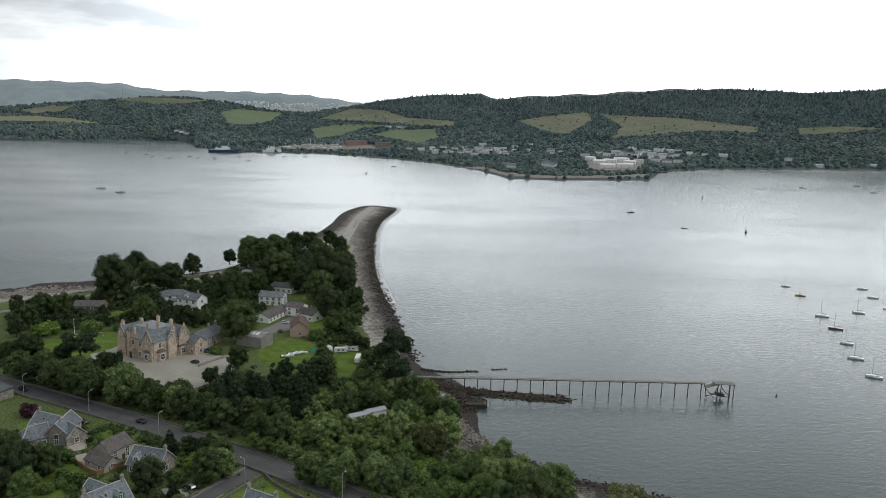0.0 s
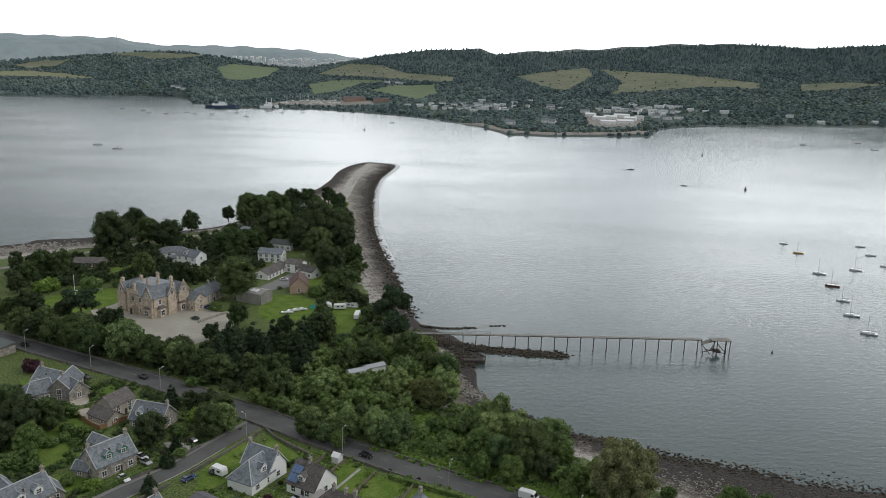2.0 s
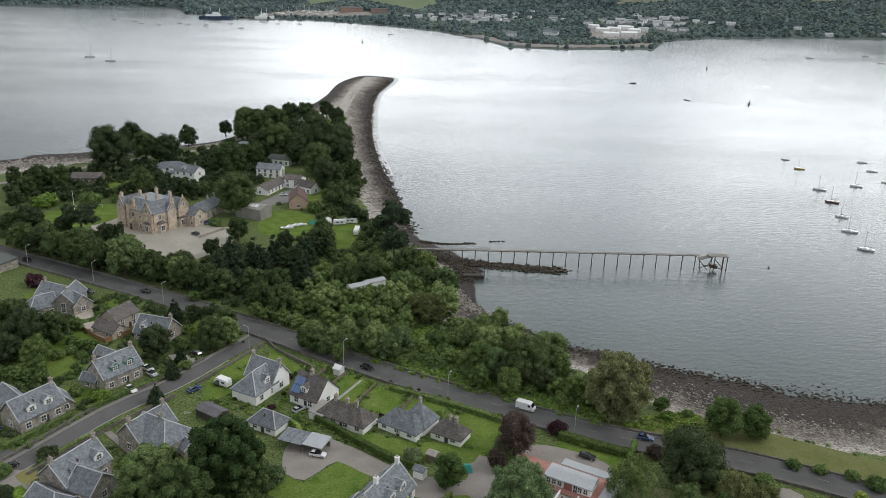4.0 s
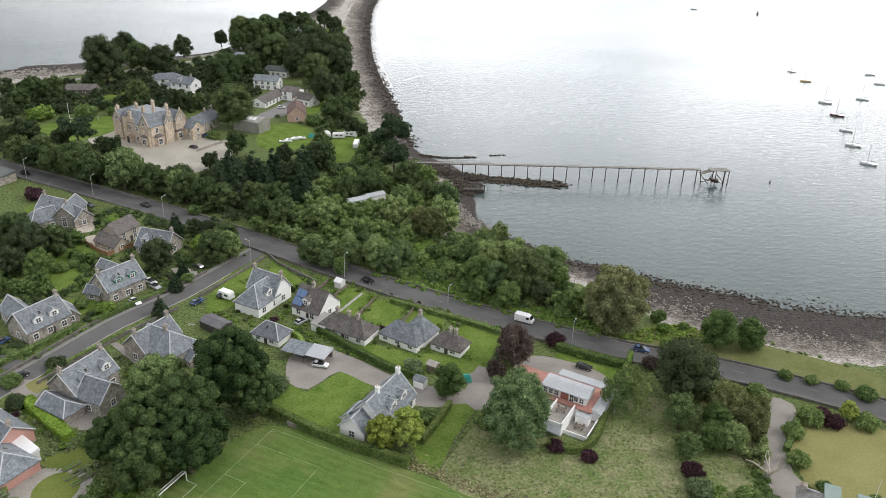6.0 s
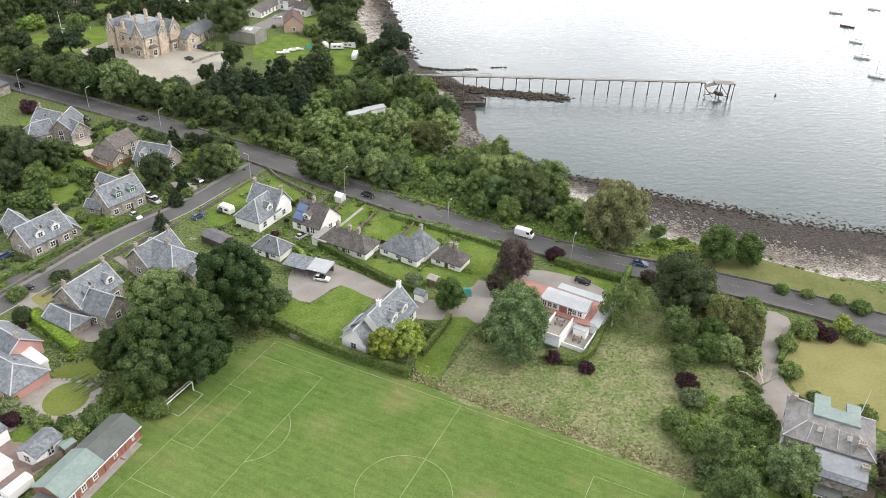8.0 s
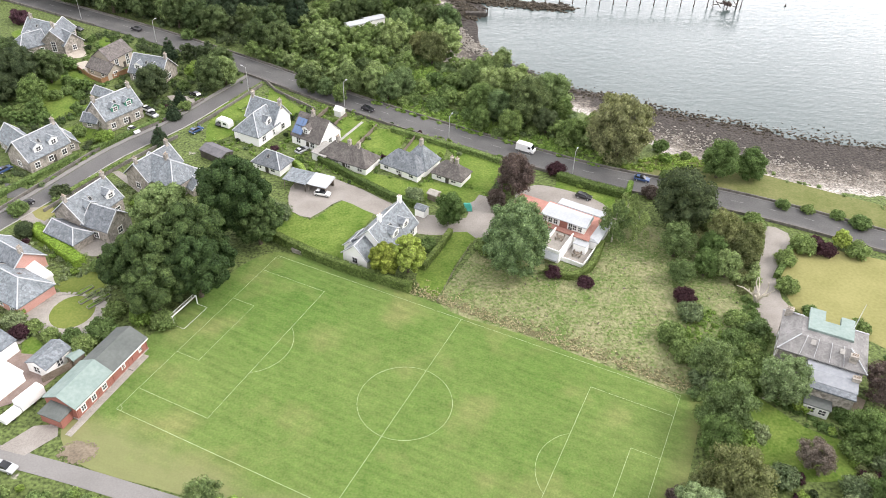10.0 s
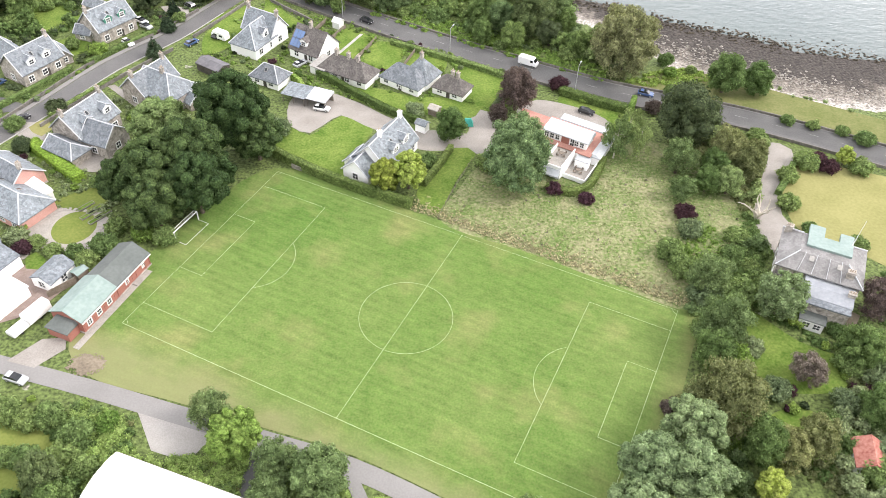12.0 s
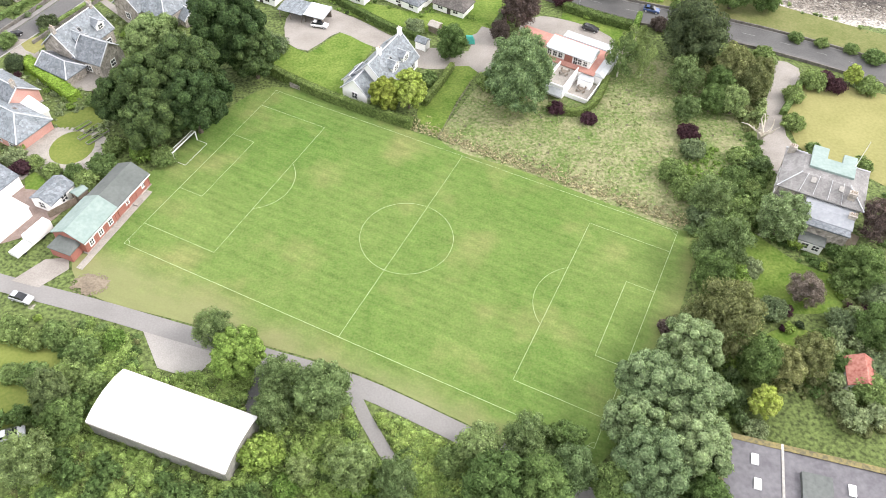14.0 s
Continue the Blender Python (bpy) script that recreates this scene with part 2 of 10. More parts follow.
PINK = mat("pink_harling", (0.50, 0.27, 0.23), (0.62, 0.37, 0.32), 0.35, 0.9, 0.01, 5.0)
SALMON = mat("salmon_harling", (0.48, 0.33, 0.26), (0.60, 0.44, 0.36), 0.35, 0.9, 0.01, 5.0)
STONE = mat("grey_rubble_stone", (0.25, 0.226, 0.2), (0.42, 0.385, 0.345), 0.7, 0.9, 0.03, 2.2, cells=1.6, cell_vary=0.3)
SANDSTONE = mat("pink_sandstone", (0.43, 0.350, 0.270), (0.64, 0.54, 0.430), 0.3, 0.9, 0.02, 1.8, cells=1.1, cell_vary=0.2)
RED_BOARD = mat("red_painted_board", (0.29, 0.118, 0.092), (0.37, 0.160, 0.130), 0.4, 0.7, 0.01, 6.0)
WHITE_PAINT = mat("white_paint", (0.74, 0.74, 0.73), (0.83, 0.83, 0.82), 1.0, 0.5)
GREEN_PAINT = mat("green_paint", (0.05, 0.20, 0.14), (0.07, 0.26, 0.18), 1.0, 0.5)
MINT = mat("mint_roof_sheet", (0.185, 0.250, 0.230), (0.250, 0.312, 0.292), 0.3, 0.55, 0.005, 1.5)
SLATE_SHEET = mat("blue_grey_roof_sheet", (0.250, 0.265, 0.290), (0.330, 0.345, 0.370), 0.3, 0.6, 0.01, 1.5)
GREY_SHEET = mat("grey_roof_sheet", (0.088, 0.098, 0.094), (0.128, 0.138, 0.132), 0.3, 0.6, 0.01, 1.5)
WHITE_SHEET = mat("white_roof_sheet", (0.760, 0.760, 0.760), (0.836, 0.836, 0.836), 0.3, 0.5)
METAL_SHEET = mat("galvanised_sheet", (0.27, 0.26, 0.245), (0.40, 0.385, 0.36), 0.35, 0.55, 0.01, 2.0, metal=0.2)
RUST_SHEET = mat("rusty_roof_sheet", (0.27, 0.085, 0.065), (0.44, 0.20, 0.16), 0.5, 0.8, 0.01, 2.0)
FLAT_ROOF = mat("felt_roof", (0.110, 0.105, 0.116), (0.165, 0.160, 0.171), 0.25, 0.9, 0.005, 1.2)
WOOD = mat("weathered_wood", (0.14, 0.115, 0.09), (0.26, 0.22, 0.18), 0.8, 0.9, 0.01, 5.0)
PIER_WOOD = mat("pier_timber", (0.16, 0.15, 0.135), (0.30, 0.285, 0.26), 0.6, 0.9, 0.01, 5.0)
DARK_WOOD = mat("dark_timber", (0.045, 0.04, 0.035), (0.10, 0.09, 0.08), 0.8, 0.9)
RUST = mat("rusty_iron", (0.06, 0.045, 0.04), (0.13, 0.10, 0.085), 1.0, 0.85)
STEEL = mat("galvanised_steel", (0.42, 0.43, 0.43), (0.55, 0.56, 0.56), 1.0, 0.5, metal=0.3)
BLACK = mat("black_rubber", (0.02, 0.02, 0.02), (0.035, 0.035, 0.035), 2.0, 0.7)
CHIMNEY_POT = mat("clay_pot", (0.36, 0.29, 0.23), (0.50, 0.42, 0.34), 2.0, 0.9)
TEAL = mat("teal_tarpaulin", (0.03, 0.24, 0.20), (0.06, 0.36, 0.30), 0.8, 0.6)
BLUE = mat("blue_tarpaulin", (0.06, 0.17, 0.33), (0.10, 0.26, 0.45), 0.8, 0.6)


def glass_mat(name, tint, rough=0.08):
    m = bpy.data.materials.new(name)
    m.use_nodes = True
    b = m.node_tree.nodes["Principled BSDF"]
    b.inputs["Base Color"].default_value, b.inputs["Roughness"].default_value = (*tint, 1), rough
    b.inputs["Specular IOR Level"].default_value = 0.6
    return m


PANE = glass_mat("window_glass_dark", (0.035, 0.04, 0.045))
CAR_GLASS = glass_mat("car_glass", (0.015, 0.017, 0.02), 0.04)
SOLAR = glass_mat("solar_cell", (0.10, 0.17, 0.32), 0.2)


def paint_mat(name, col):
    m = mat(name, col, tuple(min(1, c * 1.08) for c in col), 2.0, 0.25, spec=0.5)
    m.node_tree.nodes["Principled BSDF"].inputs["Coat Weight"].default_value = 0.5
    return m


# shore: weed, cobbles, pebbles and turf, by height above the tide
def shore_mat():
    m = bpy.data.materials.new("shore_and_turf")
    m.use_nodes = True
    n, l = m.node_tree.nodes, m.node_tree.links
    bsdf = n["Principled BSDF"]
    bsdf.inputs["Roughness"].default_value, bsdf.inputs["Specular IOR Level"].default_value = 0.9, 0.25
    geo, sep = n.new("ShaderNodeNewGeometry"), n.new("ShaderNodeSeparateXYZ")
    l.new(geo.outputs["Position"], sep.inputs[0])
    noises = []
    for s, d in ((0.05, 4), (0.35, 5), (1.6, 3)):
        t = n.new("ShaderNodeTexNoise")
        t.inputs["Scale"].default_value, t.inputs["Detail"].default_value = s, d
        l.new(geo.outputs["Position"], t.inputs["Vector"])
        noises.append(t.outputs["Fac"])

    def math_node(op, a, b):
        k = n.new("ShaderNodeMath")
        k.operation = op
        for i, v in enumerate((a, b)):
            if isinstance(v, (int, float)):
                k.inputs[i].default_value = v
            else:
                l.new(v, k.inputs[i])
        return k.outputs[0]
    wob = math_node("ADD", math_node("MULTIPLY", math_node("SUBTRACT", noises[0], 0.5), 2.4), math_node("MULTIPLY", math_node("SUBTRACT", noises[1], 0.5), 3.0))
    level = math_node("ADD", sep.outputs["Z"], math_node("MULTIPLY", wob, 0.62))
    level = math_node("DIVIDE", level, 4.0)
    ramp = n.new("ShaderNodeValToRGB")
    e = ramp.color_ramp.elements
    e[0].position, e[0].color = 0.16, (0.050, 0.043, 0.038, 1)
    e[1].position, e[1].color = 0.26, (0.130, 0.113, 0.096, 1)
    for p, c in ((0.36, (0.215, 0.192, 0.166, 1)), (0.46, (0.325, 0.300, 0.272, 1)), (0.635, (0.370, 0.340, 0.308, 1)), (0.67, (0.100, 0.134, 0.042, 1))):
        k = e.new(p)
        k.color = c
    l.new(level, ramp.inputs[0])
    # stones: light and dark cells
    vor = n.new("ShaderNodeTexVoronoi")
    vor.inputs["Scale"].default_value = 0.9
    l.new(geo.outputs["Position"], vor.inputs["Vector"])
    val = n.new("ShaderNodeHueSaturation")
    span = n.new("ShaderNodeMapRange")
    span.inputs["From Min"].default_value, span.inputs["From Max"].default_value = 0.3, 0.7
    span.inputs["To Min"].default_value, span.inputs["To Max"].default_value = 0.38, 1.62
    l.new(noises[2], span.inputs["Value"])
    l.new(span.outputs[0], val.inputs["Value"])
    l.new(ramp.outputs[0], val.inputs["Color"])
    l.new(val.outputs[0], bsdf.inputs["Base Color"])
    bp = n.new("ShaderNodeBump")
    bp.inputs["Strength"].default_value, bp.inputs["Distance"].default_value = 0.7, 0.25
    l.new(math_node("ADD", noises[2], vor.outputs["Distance"]), bp.inputs["Height"])
    l.new(bp.outputs[0], bsdf.inputs["Normal"])
    return m


SHORE = shore_mat()


def water_mat():
    m = bpy.data.materials.new("sea_water")
    m.use_nodes = True
    n, l = m.node_tree.nodes, m.node_tree.links
    bsdf = n["Principled BSDF"]
    bsdf.inputs["IOR"].default_value = 1.333
    geo = n.new("ShaderNodeNewGeometry")
    # wind lanes: smoother and rougher water
    mp, lane, rr = n.new("ShaderNodeMapping"), n.new("ShaderNodeTexNoise"), n.new("ShaderNodeMapRange")
    mp.inputs["Scale"].default_value = (0.004, 0.010, 1)
    lane.inputs["Scale"].default_value, lane.inputs["Detail"].default_value = 1.0, 4
    l.new(geo.outputs["Position"], mp.inputs[0])
    l.new(mp.outputs[0], lane.inputs["Vector"])
    rr.inputs["From Min"].default_value, rr.inputs["From Max"].default_value = 0.35, 0.65
    rr.inputs["To Min"].default_value, rr.inputs["To Max"].default_value = 0.13, 0.20
    l.new(lane.outputs["Fac"], rr.inputs["Value"])
    l.new(rr.outputs[0], bsdf.inputs["Roughness"])
    bsdf.inputs["Base Color"].default_value = (0.072, 0.095, 0.093, 1)
    # ripples drawn out across the wind
    mw, wave, wave2 = n.new("ShaderNodeMapping"), n.new("ShaderNodeTexNoise"), n.new("ShaderNodeTexNoise")
    mw.inputs["Rotation"].default_value = (0, 0, radians(8))
    mw.inputs["Scale"].default_value = (0.42, 1.05, 1)
    wave.inputs["Scale"].default_value, wave.inputs["Detail"].default_value, wave.inputs["Roughness"].default_value = 1.0, 3, 0.5
    wave2.inputs["Scale"].default_value, wave2.inputs["Detail"].default_value = 0.40, 2
    l.new(geo.outputs["Position"], mw.inputs[0])
    l.new(mw.outputs[0], wave.inputs["Vector"])
    l.new(mw.outputs[0], wave2.inputs["Vector"])
    add, bp = n.new("ShaderNodeMath"), n.new("ShaderNodeBump")
    add.operation = "ADD"
    l.new(wave.outputs["Fac"], add.inputs[0])
    l.new(wave2.outputs["Fac"], add.inputs[1])
    bp.inputs["Strength"].default_value, bp.inputs["Distance"].default_value = 1.0, 0.07
    l.new(add.outputs[0], bp.inputs["Height"])
    l.new(bp.outputs[0], bsdf.inputs["Normal"])
    return m


WATER = water_mat()


# ---- small building kit ----
def mesh_of(name, verts, faces, material, smooth=False):
    me = bpy.data.meshes.new(name)
    me.from_pydata([tuple(v) for v in verts], [], [tuple(f) for f in faces])
    for m in (material if isinstance(material, (list, tuple)) else [material]):
        me.materials.append(m)
    if smooth:
        me.polygons.foreach_set("use_smooth", [True] * len(me.polygons))
    me.update()
    return me


def part(name, bm, material, parent, label=""):
    """One mesh object under a thing or a part; bm is a bmesh or a finished mesh."""
    if isinstance(bm, bmesh.types.BMesh):
        bmesh.ops.recalc_face_normals(bm, faces=bm.faces)
        me = bpy.data.meshes.new(name)
        bm.to_mesh(me)
        bm.free()
        for m in (material if isinstance(material, (list, tuple)) else [material]):
            me.materials.append(m)
    else:
        me = bm
    ob = new(name, me)
    if parent is not None:
        ob.parent = parent
    if label:
        ob["label"] = label
    return ob


def box(bm, x0, y0, z0, x1, y1, z1, m=None):
    """A box between two corners, turned by m."""
    vs = [bm.verts.new((m @ Vector(c)) if m else c) for c in
          ((x0, y0, z0), (x1, y0, z0), (x1, y1, z0), (x0, y1, z0), (x0, y0, z1), (x1, y0, z1), (x1, y1, z1), (x0, y1, z1))]
    for f in ((0, 3, 2, 1), (4, 5, 6, 7), (0, 1, 5, 4), (1, 2, 6, 5), (2, 3, 7, 6), (3, 0, 4, 7)):
        bm.faces.new([vs[i] for i in f])
    return vs


def poly_face(bm, pts):
    return bm.faces.new([bm.verts.new(p) for p in pts])


def tube(bm, a, b, r0, r1=None, sides=6):
    """A tapered round bar from a to b."""
    a, b, r1 = Vector(a), Vector(b), r0 if r1 is None else r1
    q = (b - a).to_track_quat("Z", "Y")
    rings = []
    for c, r in ((a, r0), (b, r1)):
        rings.append([bm.verts.new(c + q @ Vector((r * math.cos(2 * math.pi * i / sides), r * math.sin(2 * math.pi * i / sides), 0))) for i in range(sides)])
    for i in range(sides):
        j = (i + 1) % sides
        bm.faces.new((rings[0][i], rings[0][j], rings[1][j], rings[1][i]))
    bm.faces.new(rings[0][::-1])
    bm.faces.new(rings[1])


def empty_at(name, x, y, z=LAND, turn=0.0):
    e = new(name)
    e.empty_display_size = 0.5
    e.matrix_basis = pose(x, y, z, 0, 0, turn)
    return e


def spline(pts, step=4.0, closed=False):
    """A smooth line through the points."""
    pts = [Vector(p) for p in pts]
    n, out = len(pts), []
    for i in range(n if closed else n - 1):
        if closed:
            p0, p1, p2, p3 = pts[i - 1], pts[i], pts[(i + 1) % n], pts[(i + 2) % n]
        else:
            p1, p2 = pts[i], pts[i + 1]
            p0 = pts[i - 1] if i else p1 * 2 - p2
            p3 = pts[i + 2] if i + 2 < n else p2 * 2 - p1
        k = max(1, int((p2 - p1).length / step))
        for j in range(k):
            t = j / k
            out.append(0.5 * ((2 * p1) + (p2 - p0) * t + (2 * p0 - 5 * p1 + 4 * p2 - p3) * t * t + (3 * p1 - p0 - 3 * p2 + p3) * t ** 3))
    if not closed:
        out.append(pts[-1])
    return out


def ribbon(name, pts, width, z, material, thick=0.0, step=4.0):
    """A strip along a smooth line, with square edges where it has thickness."""
    line = spline([(*p[:2], 0) for p in pts], step)
    bm = bmesh.new()
    rows = []
    for i, p in enumerate(line):
        d = (line[min(i + 1, len(line) - 1)] - line[max(i - 1, 0)]).normalized()
        nrm = Vector((-d.y, d.x, 0)) * (width / 2)
        a, b = p + nrm, p - nrm
        row = [bm.verts.new((a.x, a.y, z)), bm.verts.new((b.x, b.y, z))]
        if thick:
            row += [bm.verts.new((b.x, b.y, z - thick)), bm.verts.new((a.x, a.y, z - thick))]
        rows.append(row)
    for r, s in zip(rows, rows[1:]):
        k = len(r)
        for j in range(k if thick else 1):
            bm.faces.new((r[j], s[j], s[(j + 1) % k], r[(j + 1) % k]))
    if thick:
        bm.faces.new(rows[0])
        bm.faces.new(rows[-1][::-1])
    return part(name, bm, material, None)


def patch(name, pts, z, material, smooth=True, step=2.5):
    """A level patch of ground with a soft outline."""
    line = spline([(*p, 0) for p in pts], step, True) if smooth else [Vector((*p, 0)) for p in pts]
    bm = bmesh.new()
    f = bm.faces.new([bm.verts.new((p.x, p.y, z)) for p in line])
    if f.normal.z < 0 or sum(a.x * b.y - b.x * a.y for a, b in zip(line, line[1:] + line[:1])) < 0:
        f.normal_flip()
    bmesh.ops.triangulate(bm, faces=bm.faces[:])
    me = bpy.data.meshes.new(name)
    bm.to_mesh(me)
    bm.free()
    me.materials.append(material)
    return new(name, me)


# ---- ground, shore and sea ----
COAST = spline([(x, y, 0) for x, y in (
    (420, 90), (300, 140), (200, 185), (140, 208), (112, 213), (97, 222), (86, 224), (74, 231), (60, 239), (47, 243), (30, 259), (20, 268),
    (16.5, 282), (17, 293), (15, 303), (22, 311), (15, 322), (8, 336), (-3, 347), (-10, 360), (-16, 396), (-29, 466), (-45, 564), (-56, 681), (-60, 797), (-50, 915),
    (-72, 940), (-93, 938), (-110, 871), (-112, 769), (-126, 660), (-147, 586), (-166, 549), (-230, 513), (-262, 500), (-276, 482), (-420, 420),
    (-700, 300), (-700, -400), (600, -400))], 6.0, True)


def coast_distance(X, Y):
    """Metres inland of the waterline, negative at sea."""
    best = np.full(X.shape, 1e9)
    inside = np.zeros(X.shape, bool)
    for a, b in zip(COAST, COAST[1:] + COAST[:1]):
        dx, dy = b.x - a.x, b.y - a.y
        t = np.clip(((X - a.x) * dx + (Y - a.y) * dy) / (dx * dx + dy * dy + 1e-9), 0, 1)
        best = np.minimum(best, np.hypot(X - a.x - t * dx, Y - a.y - t * dy))
        cross = ((a.y > Y) != (b.y > Y)) & (X < dx * (Y - a.y) / (dy + 1e-12) + a.x)
        inside ^= cross
    return np.where(inside, best, -best)


def ground_height(X, Y):
    d = coast_distance(X, Y)
    width = 24.0 + 12.0 * np.clip((X - 50) / 20, 0, 1) + 32.0 * np.clip((-195 - X) / 30, 0, 1) * (Y > 300)
    rise = np.clip(d / width, 0, 1)
    top = LAND - 0.06 - 1.1 * np.clip((Y - 610) / 60, 0, 1)
    bumps = 0.12 * np.sin(X * 0.31 + 1.7 * np.sin(Y * 0.13)) * np.sin(Y * 0.27) * np.clip(d / 6, 0, 1) * np.clip((width - d) / 8, 0, 1)
    flat = np.clip((X - 40) / 30, 0, 1)
    steep = 0.42 * rise + 0.58 * rise * rise
    low = 0.30 * rise + 0.12 * rise * rise + 0.58 * rise ** 5
    h = np.where(d > 0, top * (steep * (1 - flat) + low * flat), np.maximum(d * 0.09, -6.0))
    return h + bumps


xs = np.concatenate([np.array([-5000, -3000, -1800, -1100, -700, -500]), np.arange(-400, 320, 4.0), np.array([330, 400, 600, 1000, 2000, 5000])])
ys = np.concatenate([np.array([-5000, -2500, -1000, -400, -200, -100]), np.arange(-20, 980, 4.0), np.array([990, 1100, 1500, 2500, 5000])])
GX, GY = np.meshgrid(xs, ys)
GH = ground_height(GX, GY)
nx, ny = len(xs), len(ys)
gi = np.arange(nx * ny).reshape(ny, nx)
gf = np.stack([gi[:-1, :-1], gi[:-1, 1:], gi[1:, 1:], gi[1:, :-1]], -1).reshape(-1, 4)
ground = new("ground", mesh_of("ground", np.stack([GX, GY, GH], -1).reshape(-1, 3).tolist(), gf.tolist(), SHORE, True))
tagged(ground, "turf falling to a pebble shore with dark weed", "ground", kind="structure")

sx = np.concatenate([np.array([-5000, -2500, -1200]), np.arange(-600, 601, 150), np.array([1200, 2500, 5000])])
sy = np.concatenate([np.array([-400, 0]), np.arange(150, 2600, 150), np.array([3500, 5000])])
SX, SY = np.meshgrid(sx, sy)
si = np.arange(SX.size).reshape(SX.shape)
sf = np.stack([si[:-1, :-1], si[:-1, 1:], si[1:, 1:], si[1:, :-1]], -1).reshape(-1, 4)
water = new("water", mesh_of("water", np.stack([SX, SY, SX * 0], -1).reshape(-1, 3).tolist(), sf.tolist(), WATER))
tagged(water, "rippled grey sea loch under an overcast sky", "water", kind="structure")

# ---- far shore and hills ----
SHORE_AZ = ((-34, 2500), (-29, 2450), (-25.8, 2400), (-20.4, 2520), (-17.6, 2450), (-17.2, 2110), (-14, 1940), (-9, 1930), (-3.8, 1814), (0, 1672), (2.8, 1506), (4.8, 1355),
            (8, 1353), (10.9, 1384), (14.8, 1434), (15.2, 1640), (18.5, 1796), (23.8, 1936), (29.3, 2080), (34, 2150))
RIDGE_AZ = ((-34, -0.8), (-28.9, -0.77), (-25.7, -0.45), (-19.9, 0.12), (-17.7, 0.12), (-15.2, -0.12), (-12.1, -0.62), (-9.8, -0.75), (-6.6, -0.22), (-4.2, 0.30), (-1, 0.74),
            (2.6, 0.86), (3.6, 0.55), (6.6, 0.72), (10.5, 0.90), (15.5, 1.38), (20.5, 1.58), (24.3, 1.42), (26.6, 1.56), (28.8, 1.70), (34, 1.6))
FAR_AZ = ((-34, 1.0), (-28.8, 0.96), (-26.5, 0.94), (-21.8, 0.93), (-19.5, 0.56), (-14, 0.64), (-9.8, 0.53), (-5.9, 0.08), (-4, -0.6), (3, -0.4), (7, 0.85), (10, 0.9), (14, 0.5))
EYE_Z = 120.0


def along(table, az):
    return np.interp(az, [a for a, _ in table], [b for _, b in table])


def shore_range(az, u):
    """Distance of the far shore; away from the water its steps are smoothed out."""
    az = np.asarray(az, float)
    wide = sum(along(SHORE_AZ, az + d) for d in (-4, -3, -2, -1, 0, 1, 2, 3, 4)) / 9
    k = np.clip(np.asarray(u, float) / 0.3, 0, 1)
    return along(SHORE_AZ, az) * (1 - k) + wide * k


def hill_point(az, u):
    """A place on the far land: azimuth in degrees, u from 0 at the shore to 1 on the ridge."""
    az, u = np.asarray(az, float), np.asarray(u, float)
    r0 = shore_range(az, u)
    r1 = 3100.0
    low, high = np.degrees(np.arctan2(-EYE_Z, r0)), along(RIDGE_AZ, az)
    r = r0 + (r1 - r0) * u
    wob = 0.05 * np.sin(az * 1.9 + 5 * u) * u * (1 - u)
    ang = low + (high - low) * (u + wob * 0.7)
    h = EYE_Z + r * np.tan(np.radians(ang))
    return r * np.sin(np.radians(az)), r * np.cos(np.radians(az)), np.maximum(h, u * 6)


def hill_u(az, ang):
    us = np.linspace(0, 1, 120)
    low = np.degrees(np.arctan2(-EYE_Z, shore_range(az, us)))
    up = np.maximum.accumulate(low + (along(RIDGE_AZ, az) - low) * us)
    return float(np.interp(ang, up, us))


# haze is painted in: blue-green over the woods, pale blue on the ridge
HAZED_HILL = mat("hazed_woodland_floor", (0.070, 0.094, 0.090), (0.104, 0.130, 0.114), 0.006, 0.95, 0.5, 0.05, amount=0.6)
HAZED_MOOR = mat("hazed_far_moorland", (0.24, 0.295, 0.315), (0.32, 0.375, 0.385), 0.004, 0.95, 0, 0.02)
HAY = mat("far_hay_field", (0.195, 0.205, 0.115), (0.250, 0.255, 0.155), 0.012, 0.95, 0, 0.1)
FIELD = mat("far_pasture", (0.125, 0.172, 0.092), (0.165, 0.205, 0.112), 0.012, 0.95, 0, 0.1)
ROUGH_FIELD = mat("far_rough_grazing", (0.120, 0.142, 0.088), (0.205, 0.206, 0.135), 0.010, 0.95, 0, 0.08)
azs, us = np.linspace(-34, 34, 205), np.concatenate([[-0.02], np.linspace(0, 1, 34), [1.06, 1.2]])
AZ, UU = np.meshgrid(azs, us)
hx, hy, hz = hill_point(AZ, UU)
hz = np.where(UU < 0, -3, hz)
hz = np.where(UU > 1.01, hz - 60 * (UU - 1) / 0.2, hz)
hi = np.arange(AZ.size).reshape(AZ.shape)
hf = np.stack([hi[:-1, :-1], hi[:-1, 1:], hi[1:, 1:], hi[1:, :-1]], -1).reshape(-1, 4)
far_land = new("far_hills", mesh_of("far_hills", np.stack([hx, hy, hz], -1).reshape(-1, 3).tolist(), hf.tolist(), HAZED_HILL, True))
tagged(far_land, "wooded hills along the far shore of the loch", "hills", kind="structure")
faz = np.linspace(-34, 14, 97)
fr, rows = along(FAR_AZ, faz), []
for k, (r, drop) in enumerate(((3900, None), (4100, 0.55), (4400, 0.15), (4700, 0.0))):
    ang = np.radians(fr + 0.05 * np.sin(faz * 3.1) - (drop or 0))
    z = np.full_like(faz, 0.0) if drop is None else EYE_Z + r * np.tan(ang)
    rows.append(np.stack([r * np.sin(np.radians(faz)), r * np.cos(np.radians(faz)), z], -1))
fi = np.arange(97 * 4).reshape(4, 97)
ff = np.stack([fi[:-1, :-1], fi[:-1, 1:], fi[1:, 1:], fi[1:, :-1]], -1).reshape(-1, 4)
